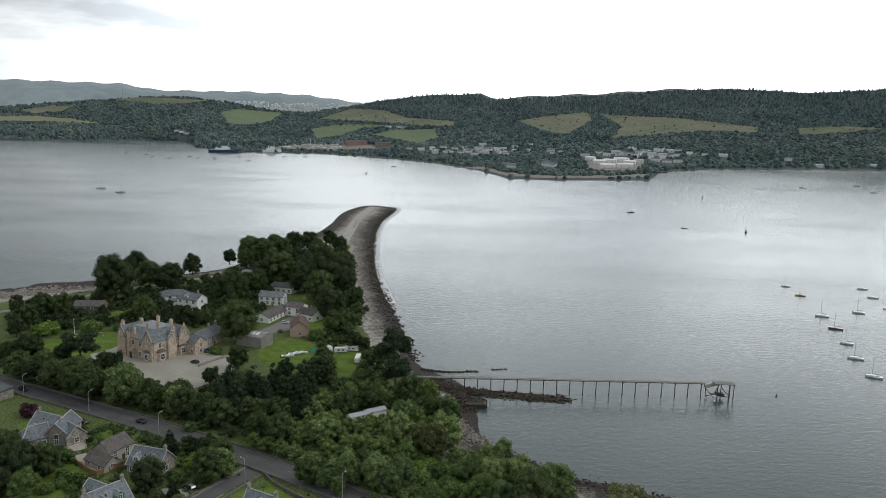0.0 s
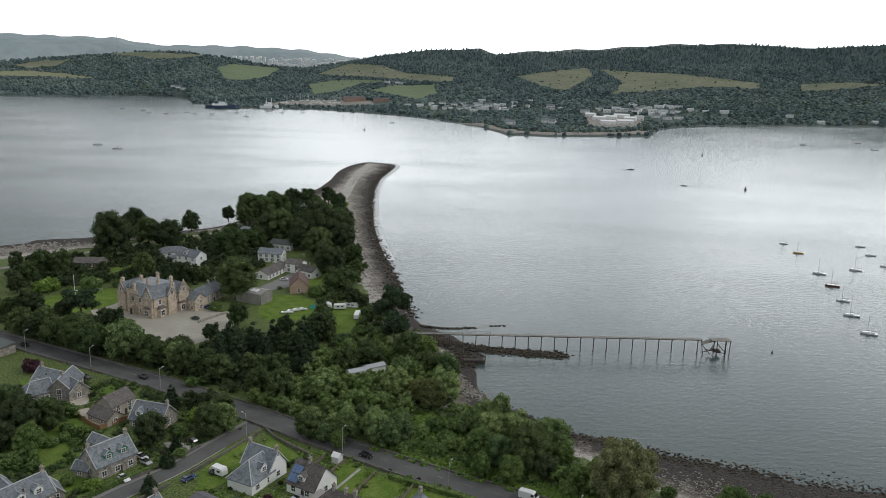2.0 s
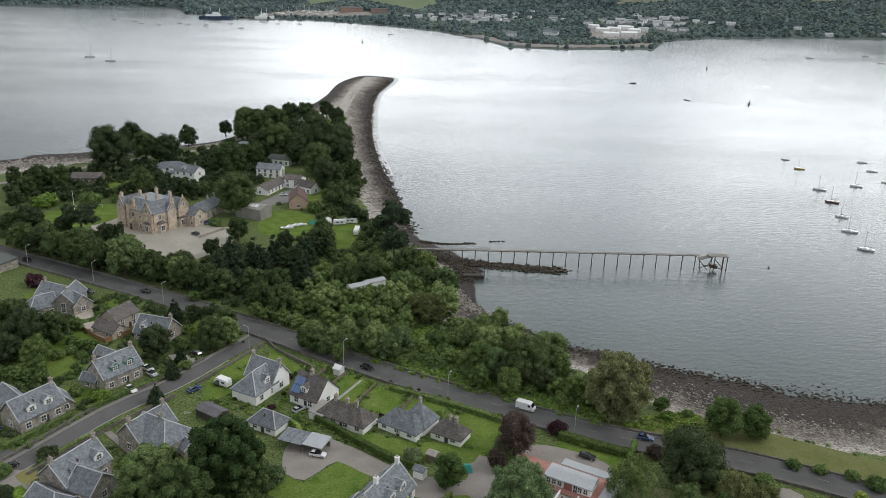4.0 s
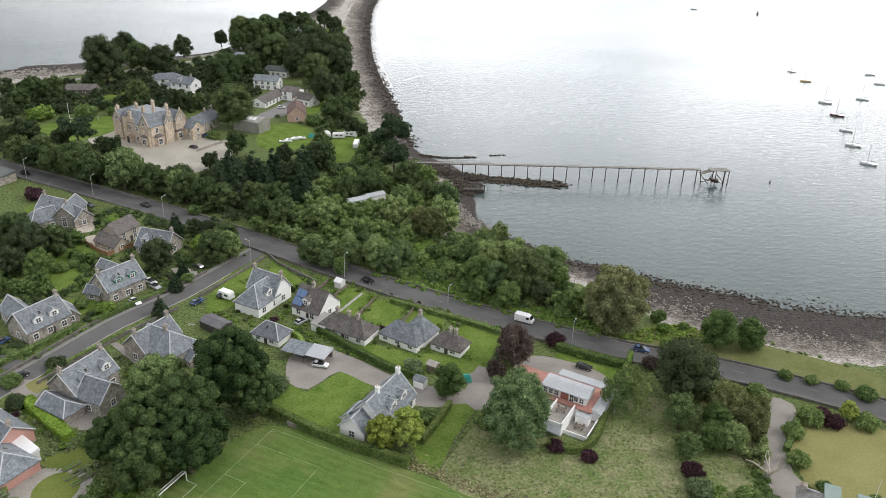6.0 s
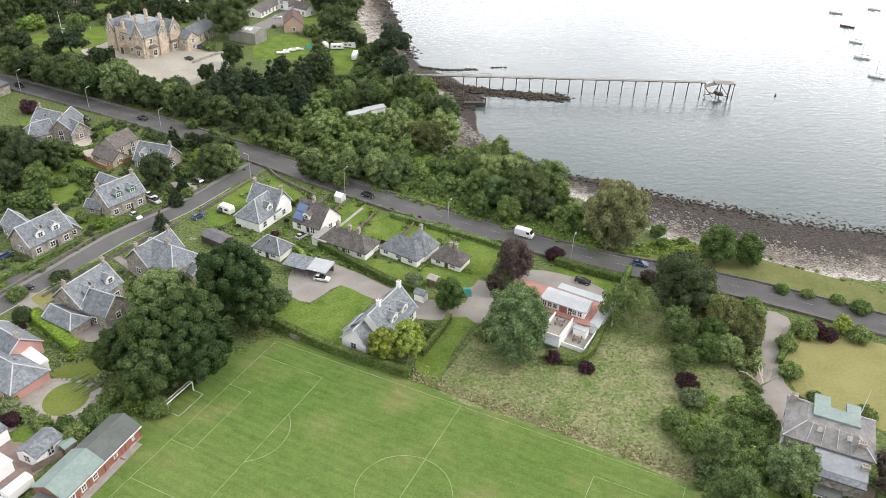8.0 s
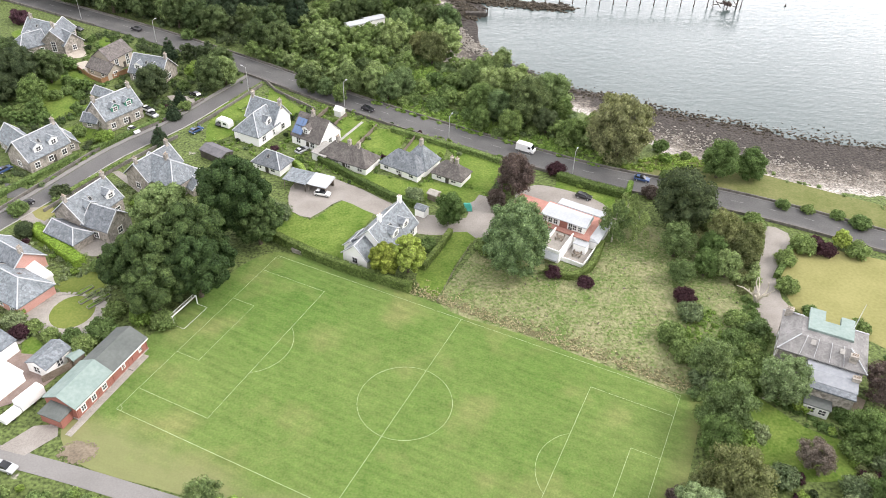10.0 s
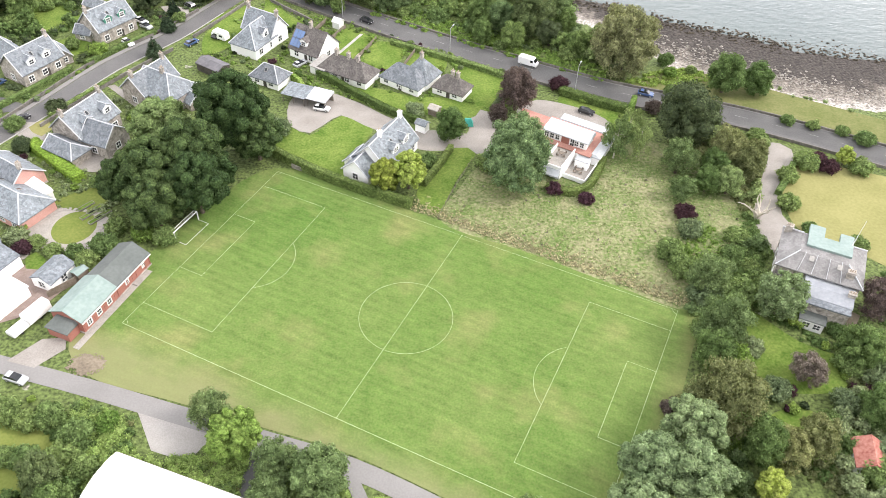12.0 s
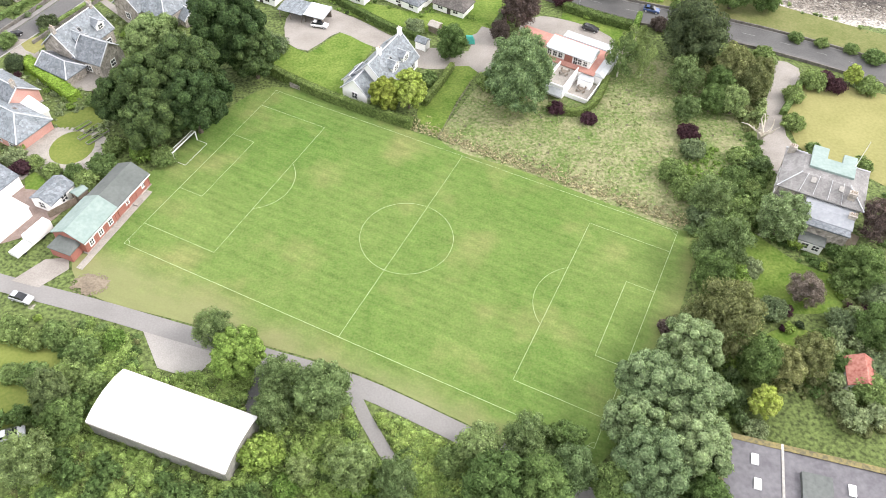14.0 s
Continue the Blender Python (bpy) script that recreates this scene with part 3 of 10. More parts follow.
backdrop = new("backdrop", mesh_of("backdrop", np.concatenate(rows).tolist(), ff.tolist(), HAZED_MOOR, True))
tagged(backdrop, "moorland ridge paled with haze colour beyond the firth", "hills", kind="structure")

# ---- playing field ----
FIELD_X, FIELD_Y, FIELD_TURN, FIELD_L, FIELD_W = -57.96, 97.99, -25.48, 94.7, 52.1
FIELD_M = pose(FIELD_X, FIELD_Y, 0, 0, 0, FIELD_TURN)


def on_field(u, v):
    p = FIELD_M @ Vector((u, v, 0))
    return p.x, p.y


def pitch_mat():
    m = mat("mown_pitch_grass", (0.076, 0.148, 0.030), (0.152, 0.200, 0.064), 0.035, 0.95, 0.05, 2.6, amount=0.8, spec=0.04)
    n, l = m.node_tree.nodes, m.node_tree.links
    bsdf = n["Principled BSDF"]
    src = bsdf.inputs["Base Color"].links[0].from_socket
    geo, mp, wave, rng, hsv = (n.new("ShaderNodeNewGeometry"), n.new("ShaderNodeMapping"), n.new("ShaderNodeTexWave"), n.new("ShaderNodeMapRange"),
                               n.new("ShaderNodeHueSaturation"))
    mp.inputs["Rotation"].default_value = (0, 0, radians(-FIELD_TURN))
    l.new(geo.outputs["Position"], mp.inputs[0])
    l.new(mp.outputs[0], wave.inputs["Vector"])
    wave.bands_direction = "Y"
    wave.inputs["Scale"].default_value, wave.inputs["Distortion"].default_value, wave.inputs["Detail"].default_value = 0.16, 1.5, 3
    rng.inputs["To Min"].default_value, rng.inputs["To Max"].default_value = 0.965, 1.035
    l.new(wave.outputs["Fac"], rng.inputs["Value"])
    # short mower scuffs along the field, and clover in blotches a metre or two wide
    tone = rng.outputs[0]
    for k, (size, turn, lo, hi) in enumerate((((0.20, 1.1, 1), -FIELD_TURN, 0.90, 1.10), ((0.45, 0.45, 1), 0, 0.92, 1.08), ((2.6, 2.6, 1), 0, 0.88, 1.12))):
        mk, nk, rk, pk = n.new("ShaderNodeMapping"), n.new("ShaderNodeTexNoise"), n.new("ShaderNodeMapRange"), n.new("ShaderNodeMath")
        mk.inputs["Rotation"].default_value, mk.inputs["Location"].default_value = (0, 0, radians(turn)), (7 * k, 3 * k, k)
        vk = n.new("ShaderNodeVectorMath")
        vk.operation, vk.inputs[1].default_value = "MULTIPLY", size
        l.new(geo.outputs["Position"], mk.inputs[0])
        l.new(mk.outputs[0], vk.inputs[0])
        l.new(vk.outputs[0], nk.inputs["Vector"])
        nk.inputs["Scale"].default_value, nk.inputs["Detail"].default_value = 1.0, 4
        rk.inputs["From Min"].default_value, rk.inputs["From Max"].default_value, rk.inputs["To Min"].default_value, rk.inputs["To Max"].default_value = 0.3, 0.7, lo, hi
        l.new(nk.outputs["Fac"], rk.inputs["Value"])
        pk.operation = "MULTIPLY"
        l.new(tone, pk.inputs[0])
        l.new(rk.outputs[0], pk.inputs[1])
        tone = pk.outputs[0]
    l.new(tone, hsv.inputs["Value"])
    # worn, yellowed streaks drawn out along the field
    mp2, worn, r2, mix = n.new("ShaderNodeMapping"), n.new("ShaderNodeTexNoise"), n.new("ShaderNodeMapRange"), n.new("ShaderNodeMix")
    mp2.inputs["Rotation"].default_value, mp2.inputs["Scale"].default_value = (0, 0, radians(-FIELD_TURN)), (0.09, 0.09, 1)
    l.new(geo.outputs["Position"], mp2.inputs[0])
    worn.inputs["Scale"].default_value, worn.inputs["Detail"].default_value = 1.0, 7
    l.new(mp2.outputs[0], worn.inputs["Vector"])
    r2.inputs["From Min"].default_value, r2.inputs["From Max"].default_value = 0.52, 0.72
    r2.inputs["To Max"].default_value = 0.55
    l.new(worn.outputs["Fac"], r2.inputs["Value"])
    mix.data_type = "RGBA"
    mix.inputs[7].default_value = (0.235, 0.222, 0.098, 1)
    l.new(r2.outputs[0], mix.inputs[0])
    l.new(src, mix.inputs[6])
    l.new(mix.outputs[2], hsv.inputs["Color"])
    # unmown dry grass below the touchline and bare ground behind the far goal
    last = hsv.outputs[0]
    edge = n.new("ShaderNodeTexNoise")
    edge.inputs["Scale"].default_value, edge.inputs["Detail"].default_value = 0.16, 6
    l.new(geo.outputs["Position"], edge.inputs["Vector"])
    th = radians(FIELD_TURN)
    for dx, dy, start, wide, c in ((math.sin(th), -math.cos(th), 3.4, 3.0, (0.225, 0.215, 0.112, 1)), (math.cos(th), math.sin(th), 98.6, 3.0, (0.200, 0.188, 0.088, 1))):
        dot, off, r3, mx = n.new("ShaderNodeVectorMath"), n.new("ShaderNodeMath"), n.new("ShaderNodeMapRange"), n.new("ShaderNodeMix")
        dot.operation, off.operation = "DOT_PRODUCT", "MULTIPLY_ADD"
        dot.inputs[1].default_value = (dx, dy, 0)
        l.new(geo.outputs["Position"], dot.inputs[0])
        l.new(edge.outputs["Fac"], off.inputs[0])
        off.inputs[1].default_value = 9.0
        l.new(dot.outputs["Value"], off.inputs[2])
        base = FIELD_X * dx + FIELD_Y * dy + start + 4.5
        r3.inputs["From Min"].default_value, r3.inputs["From Max"].default_value, r3.inputs["To Max"].default_value = base - wide, base + wide, 0.66
        l.new(off.outputs[0], r3.inputs["Value"])
        mx.data_type = "RGBA"
        mx.inputs[7].default_value = c
        l.new(r3.outputs[0], mx.inputs[0])
        l.new(last, mx.inputs[6])
        last = mx.outputs[2]
    l.new(last, bsdf.inputs["Base Color"])
    return m


PITCH = pitch_mat()
field = patch("playing_field", [(-66.5, 93.5), (-60, 85.3), (-43.5, 80.3), (-27, 75.3), (-11.5, 70.3), (6, 61.8), (18, 55.8)] + [on_field(*q) for q in (
    (96, -3), (100, 20), (99.5, 45), (98, 53), (60, 54.2), (20, 54.2), (1, 54), (-5, 46), (-7, 30), (-8, 14), (-6, 2))], LAND + 0.01, PITCH)
tagged(field, "mown football pitch grass with worn yellow patches", "playing field", kind="structure")


def line_strip(bm, pts, width=0.11):
    for (u0, v0), (u1, v1) in zip(pts, pts[1:]):
        d = Vector((u1 - u0, v1 - v0, 0))
        k = Vector((-d.y, d.x, 0)).normalized() * width / 2
        e = d.normalized() * width / 2
        a, b = Vector((u0, v0, 0)) - e, Vector((u1, v1, 0)) + e
        bm.faces.new([bm.verts.new(FIELD_M @ p + Vector((0, 0, LAND + 0.03))) for p in (a - k, b - k, b + k, a + k)])


def arc(cu, cv, r, a0, a1, n=40):
    return [(cu + r * math.cos(radians(a0 + (a1 - a0) * i / n)), cv + r * math.sin(radians(a0 + (a1 - a0) * i / n))) for i in range(n + 1)]


def pitch_line(name, pts, width=0.06):
    bm = bmesh.new()
    line_strip(bm, pts, width)
    ob = part(name, bm, LINE_WHITE, field)
    return ob


FL, FW = FIELD_L, FIELD_W
pitch_line("touchline", [(0, 0), (FL, 0)], 0.075)
pitch_line("touchline", [(0, FW), (FL, FW)])
pitch_line("goal_line", [(0, 0), (0, FW)])
pitch_line("goal_line", [(FL, 0), (FL, FW)])
pitch_line("halfway_line", [(FL / 2, 0), (FL / 2, FW)])
pitch_line("centre_circle", arc(FL / 2, FW / 2, 9.15, 0, 360, 72))
for gu, sg in ((0, 1), (FL, -1)):
    pitch_line("penalty_area_line", [(gu, FW / 2 - 20.16), (gu + sg * 16.5, FW / 2 - 20.16), (gu + sg * 16.5, FW / 2 + 20.16), (gu, FW / 2 + 20.16)])
    pitch_line("goal_area_line", [(gu, FW / 2 - 9.16), (gu + sg * 5.5, FW / 2 - 9.16), (gu + sg * 5.5, FW / 2 + 9.16), (gu, FW / 2 + 9.16)])
    base = 0 if sg > 0 else 180
    pitch_line("penalty_arc", arc(gu + sg * 11, FW / 2, 9.15, base - 53, base + 53, 24))
    for cv, a in ((0, 0 if sg > 0 else 90), (FW, -90 if sg > 0 else 180)):
        pitch_line("corner_arc", arc(gu, cv, 1.0, a, a + 90, 8))

# ---- roads, drives and lawns ----
MAIN_ROAD = [(-420, 430), (-300, 372), (-230, 338), (-180, 311), (-139, 290), (-97, 267.5), (-59, 244.5), (-30, 225.5), (-2.5, 209), (25, 194.5), (48, 183.5),
             (76, 174.5), (94, 167), (113, 157.5), (150, 140), (230, 105), (420, 40)]
tagged(ribbon("main_road", MAIN_ROAD, 7.0, LAND + 0.03, ASPHALT), "grey asphalt shore road between walls and verges", "road", kind="structure")


def offset_line(pts, d):
    line = spline([(*p, 0) for p in pts], 6.0)
    out = []
    for i, p in enumerate(line):
        t = (line[min(i + 1, len(line) - 1)] - line[max(i - 1, 0)]).normalized()
        out.append((p.x - t.y * d, p.y + t.x * d))
    return out


tagged(ribbon("pavement", offset_line(MAIN_ROAD, -4.5), 1.8, LAND + 0.14, GREY_ASPHALT, 0.2), "narrow grey pavement beside the shore road", "pavement", kind="structure")
tagged(ribbon("kerb", offset_line(MAIN_ROAD, 3.65), 0.3, LAND + 0.12, PALE_ASPHALT, 0.2), "pale stone kerb along the shore road", "kerb", kind="structure")
bm = bmesh.new()
cl = spline([(*p, 0) for p in MAIN_ROAD], 3.0)
for i in range(0, len(cl) - 1, 3):
    a, b = cl[i], cl[i + 1]
    d = (b - a).normalized()
    k = Vector((-d.y, d.x, 0)) * 0.055
    bm.faces.new([bm.verts.new((p.x, p.y, LAND + 0.04)) for p in (a - k, b - k, b + k, a + k)])
tagged(part("road_marking", bm, ROAD_PAINT, None), "broken white centre line on asphalt", "road marking", kind="structure")

SIDE_ROAD = [(-57, 238.5), (-66, 222), (-75, 205.5), (-87.5, 188.5), (-99, 166), (-112, 143), (-135, 105)]
tagged(ribbon("side_road", SIDE_ROAD, 5.6, LAND + 0.035, GREY_ASPHALT), "grey asphalt side road between gardens", "road", kind="structure")
tagged(ribbon("kerb", offset_line(SIDE_ROAD, -3.7), 1.4, LAND + 0.12, PALE_ASPHALT, 0.2), "pale kerb and footway of the side road", "kerb", kind="structure")
tagged(ribbon("kerb", offset_line(SIDE_ROAD[1:], 3.0), 0.25, LAND + 0.12, KERB, 0.2), "pale stone kerb of the side road", "kerb", kind="structure")
ACCESS = [(-130, 103), (-100, 95), (-78, 88), (-60, 83), (-43.5, 78), (-27, 73), (-11.5, 68), (6, 59.5), (24, 50), (50, 34)]
tagged(ribbon("access_road", ACCESS, 3.6, LAND + 0.035, PALE_ASPHALT), "narrow worn asphalt lane below the pitch", "road", kind="structure")
PATH_LINE = [(-12.5, 68), (-9.5, 62), (-6.5, 57), (-4, 53), (-2, 46), (-1, 38)]
tagged(ribbon("path", PATH_LINE, 2.2, LAND + 0.05, PALE_ASPHALT), "narrow asphalt path off the lane", "path", kind="structure")


VERGE = mat("shore_verge_grass", (0.108, 0.132, 0.042), (0.185, 0.186, 0.082), 0.22, 0.95, 0.05, 1.6, spec=0.04, amount=0.7)
OPEN_GROUND = []
ROAD_LINES = [p for r in (MAIN_ROAD, SIDE_ROAD, ACCESS) for p in spline([(*q, 0) for q in r], 4.0)]


def ground_patch(name, label, category, pts, material, z=0.02, smooth=True):
    OPEN_GROUND.append([tuple(p) for p in pts])
    z = 0.006 + 0.3 * z + 0.0008 * len(OPEN_GROUND)
    return tagged(patch(name, pts, LAND + z, material, smooth), label, category, kind="structure")


ground_patch("parking_bay", "pale gravel parking bay beside the lane", "parking", ((-50, 79), (-46, 79), (-39, 76.8), (-34, 75), (-36.0, 72.6), (-37.8, 70.0), (-41.5, 69.4), (-45.2, 70.6), (-46.8, 73.4)), PALE_GRIT, 0.045, False)
ground_patch("lane_spur", "dark asphalt spur between trees", "parking", ((-29, 73), (-25.5, 72), (-27, 62), (-29.5, 61)), ASPHALT, 0.045, False)
ground_patch("meadow", "dry unmown meadow grass with weeds", "meadow", ((3, 128.5), (6, 139), (14, 151), (26, 148), (37, 143), (42, 152), (48, 160), (58, 160), (66, 152), (71, 133), (67, 122),
                                                                        (59, 111), (52, 104.5), (40, 110), (22, 119.5)), MEADOW, 0.015)
ground_patch("verge", "dry mown grass verge along the shore", "grass", ((55, 184.5), (66, 194.5), (81, 192), (98, 183.5), (116, 174.5), (141, 162.5), (191, 141.5), (186, 127), (150, 144),
                                                                       (113, 161), (94, 170.5), (76, 178)), VERGE, 0.015)
ground_patch("lawn", "dry mown lawn striped by the mower", "lawn", ((84, 147), (91, 153), (104, 151), (125, 141), (130, 122), (104, 116), (93, 122), (82, 130)), DRY_LAWN)
ground_patch("drive", "pale gravel drive of the stone villa", "drive", ((85, 162), (90, 159), (88, 152), (82, 141), (80, 134), (82, 127), (79, 120), (74, 122), (72.5, 128), (75, 138), (79, 147),
                                                                         (83, 155)), GRAVEL, 0.03)
ground_patch("lawn", "mown lawn between shrubs", "lawn", ((58, 101), (63, 106), (72, 97), (79, 93), (77, 86), (66, 85), (58, 89)), LAWN)
ground_patch("lawn", "small lawn between shrubs", "lawn", ((60, 79), (68, 82), (72, 75), (66, 70), (60, 73)), LAWN)
SMALL_LAWN = ((-86, 79), (-70, 76), (-62, 73), (-62, 62), (-72, 58), (-86, 60))
ground_patch("lawn", "small rough lawn beside the lane", "lawn", SMALL_LAWN, GARDEN_LAWN)
ground_patch("drive", "pale gravel turning circle", "drive", ((-36, 177), (-30, 180), (-20, 175), (-12, 169), (-7, 165), (-10, 161), (-17, 164.5), (-23, 168.5), (-27, 164), (-30, 160.5), (-35, 163),
                                                              (-37, 170)), GRAVEL, 0.03)
ground_patch("lawn", "green mown lawn below the turning circle", "lawn", ((-35.5, 163), (-30, 159.5), (-25, 166), (-22, 169), (-14.5, 163.5), (-18, 154), (-20.5, 148), (-18, 141.5), (-24, 144.8), (-33, 150), (-40, 155.5), (-38, 160)), LAWN, 0.025)
ground_patch("drive", "pale gravel drive between hedges", "drive", ((10.5, 172), (17, 173), (18, 166), (14, 154), (8, 155), (-3, 155), (-5, 162), (2, 163), (9, 162)), GRAVEL, 0.03)
ground_patch("lawn", "grassy track between hedge and meadow", "lawn", ((-3, 138), (2, 131), (6, 143), (11, 154), (6, 156), (1, 148)), LAWN, 0.03)
ground_patch("courtyard", "broad gravel courtyard before the mansion", "drive", ((-156, 352), (-150, 366), (-130, 362), (-100, 352), (-92, 345), (-90, 330), (-97, 312), (-108, 307), (-122, 318),
                                                                                 (-135, 332)), SAND_GRAVEL)
ground_patch("drive", "gravel drive round the mansion", "drive", ((-166, 366), (-158, 372), (-148, 362), (-143, 350), (-140, 340), (-147, 338), (-158, 346)), SAND_GRAVEL)
ground_patch("lawn", "mown lawn beside the mansion", "lawn", ((-190, 356), (-183, 376), (-160, 386), (-152, 368), (-158, 352), (-172, 344)), LAWN)
ground_patch("lawn", "mown lawn around the metal shed", "lawn", ((-84, 378), (-64, 378), (-57, 352), (-69, 341), (-82, 348)), LAWN)
ground_patch("lawn", "grass pitch for parked caravans", "lawn", ((-50, 366), (-36, 368), (-33, 330), (-40, 322), (-48, 340)), LAWN)
ground_patch("courtyard", "grey tarmac court between the houses", "drive", ((-88, 405), (-78, 428), (-70, 424), (-72, 404), (-84, 390), (-92, 392)), PALE_ASPHALT)
ground_patch("lawn", "hedged garden lawn behind the mansion", "lawn", ((-182, 420), (-165, 440), (-158, 420), (-172, 402)), LAWN)
ground_patch("lawn", "shore field behind the trees", "lawn", ((-150, 500), (-132, 540), (-120, 520), (-135, 490)), LAWN)
ground_patch("lawn", "garden lawn by the spit", "lawn", ((-92, 600), (-84, 650), (-74, 645), (-78, 600)), LAWN)
ground_patch("lawn", "garden lawn behind shore trees", "lawn", ((-72, 430), (-60, 460), (-52, 440), (-58, 410), (-68, 400)), LAWN)
for pts in (((-52, 231), (-45, 222), (-38, 214), (-45, 211), (-50, 216)), ((-66, 208), (-60, 216), (-54, 211), (-58, 200), (-64, 196)), ((-59, 226), (-56, 221), (-62, 212), (-66, 215))):
    ground_patch("lawn", "bright green house lawn within a low wall", "lawn", pts, LAWN)
for pts in (((-26, 213), (-18, 207), (-24, 194), (-30, 199)), ((-16, 206), (-8, 202), (-12, 191), (-20, 194)), ((-5, 200), (4, 196), (0, 186), (-8, 190)), ((8, 196), (24, 186), (17, 172), (8, 178)),
            ((-18, 182), (-2, 176), (-6, 170), (-22, 177)), ((-2, 178), (12, 175), (9, 168), (-4, 171))):
    ground_patch("lawn", "strip of back garden grass", "lawn", pts, LAWN, 0.018)
for pts in (((-124, 232), (-112, 226), (-104, 212), (-112, 206), (-122, 216)), ((-118, 240), (-108, 232), (-112, 226), (-120, 232)), ((-140, 272), (-150, 268), (-142, 258), (-136, 262)),
            ((-118, 266), (-112, 262), (-106, 252), (-114, 254)), ((-100, 206), (-94, 200), (-104, 190), (-110, 196)), ((-96, 152), (-90, 156), (-86, 150), (-91, 146))):
    ground_patch("lawn", "old garden lawn between shrubs", "lawn", pts, LAWN, 0.018)
ground_patch("lawn", "round garden lawn ringed by paving", "lawn", [(-75.8 + 4.6 * math.cos(k * 0.2618), 124.2 + 5.2 * math.sin(k * 0.2618)) for k in range(24)], GARDEN_LAWN, 0.06)
ground_patch("patio", "pale stone garden paving", "patio", ((-86, 128), (-80, 131), (-75, 131), (-69, 127), (-67, 121), (-70, 117), (-76, 117), (-83, 119)), PAVING, 0.03)
ground_patch("lawn", "garden lawn beside the pink house", "lawn", ((-83, 132), (-75, 138), (-70, 136), (-74, 129.5)), GARDEN_LAWN, 0.05)
ground_patch("drive", "grey gravel forecourt of the stone villa", "drive", ((-102, 158), (-97, 162), (-88, 148), (-78, 143), (-71, 146), (-74, 150), (-82, 145)), GRAVEL, 0.03)
ground_patch("drive", "brick-paved drive beside the garage", "drive", ((-92, 108), (-80, 113), (-72, 108), (-76, 100), (-86, 96), (-94, 100)), BRICK_PAVE, 0.03)
ground_patch("drive", "concrete apron before the clubhouse", "drive", ((-71.5, 93.6), (-67.2, 94.2), (-66.4, 91.4), (-70.5, 87), (-76, 88.4)), GRAVEL, 0.03, False)
ground_patch("drive", "pale gravel house drive", "drive", ((22, 172), (28, 178), (40, 174), (46, 168), (42, 163), (30, 168)), GRAVEL, 0.03)
ground_patch("lawn", "mown lawn within a hedge", "lawn", ((34, 180), (52, 172), (52, 163), (46, 162), (44, 171), (33, 176)), LAWN)

ground_patch("drive", "grey gravel forecourt wrapped round a stone villa", "drive", ((-100.6, 158.6), (-98.0, 159.8), (-89.9, 152.3), (-83.8, 149.4), (-79.5, 153.2), (-75.8, 144.2), (-82.0, 144.3), (-92.7, 150.4)), GRAVEL, 0.03)
ground_patch("path", "pale gravel path between villas", "path", ((-85.5, 178.9), (-83.9, 179.7), (-72.7, 170.5), (-73.9, 168.0)), GRAVEL, 0.03, False)
ground_patch("lawn", "small dry front lawn", "lawn", ((-98.9, 159.7), (-95.4, 163.5), (-92.9, 159.2), (-94.4, 156.2)), DRY_LAWN, 0.03)
ground_patch("drive", "dark asphalt drive beside a stone villa", "drive", ((-111.4, 172.8), (-103.6, 169.5), (-103.3, 166.6), (-107.4, 165.6)), ASPHALT, 0.03, False)
ground_patch("drive", "sandy drive beside a garden hedge", "drive", ((-83, 223), (-79.5, 224), (-73.2, 221), (-74.5, 217), (-78, 217.5)), PAVING, 0.03)
ground_patch("patio", "pale stone patio behind a house", "patio", ((-125.5, 251), (-123.1, 258.9), (-118.6, 258), (-119.3, 254), (-117.4, 250), (-122, 247.6)), TERRACE, 0.03)
ground_patch("patio", "pale flagged patio beside a house", "patio", ((-119.6, 243.8), (-116.2, 246.4), (-108.2, 238.4), (-104.2, 243), (-101, 238.6), (-105.8, 231.6)), TERRACE, 0.03, False)
ground_patch("bare_earth", "bare brown earth in the garden", "ground", ((82.0, 104.3), (85.0, 105.2), (86.5, 104.0), (82.3, 98.8), (80.3, 98.0)), EARTH, 0.03)
ground_patch("patio", "small round stone patio", "patio", [(-84.3 + 2.3 * math.cos(k * 0.785), 116 + 2.3 * math.sin(k * 0.785)) for k in range(8)], PAVING, 0.05)
ground_patch("lawn", "small back lawn behind the garage", "lawn", ((-82.5, 114.6), (-81.1, 116.6), (-78.3, 114.6), (-77.9, 111.4), (-81.4, 111.7)), LAWN, 0.04)
SPIT_GRAVEL = mat("spit_gravel", (0.33, 0.31, 0.28), (0.46, 0.435, 0.39), 0.08, 0.95, 0.02, 1.2)
tagged(ribbon("spit_track", [(-84, 640), (-84, 700), (-86, 780), (-84, 860), (-80, 915)], 9.0, LAND - 1.05, SPIT_GRAVEL), "pale gravel track along the spit", "track", kind="structure")

# ---- houses ----
WIN = {}
SPOTS = []


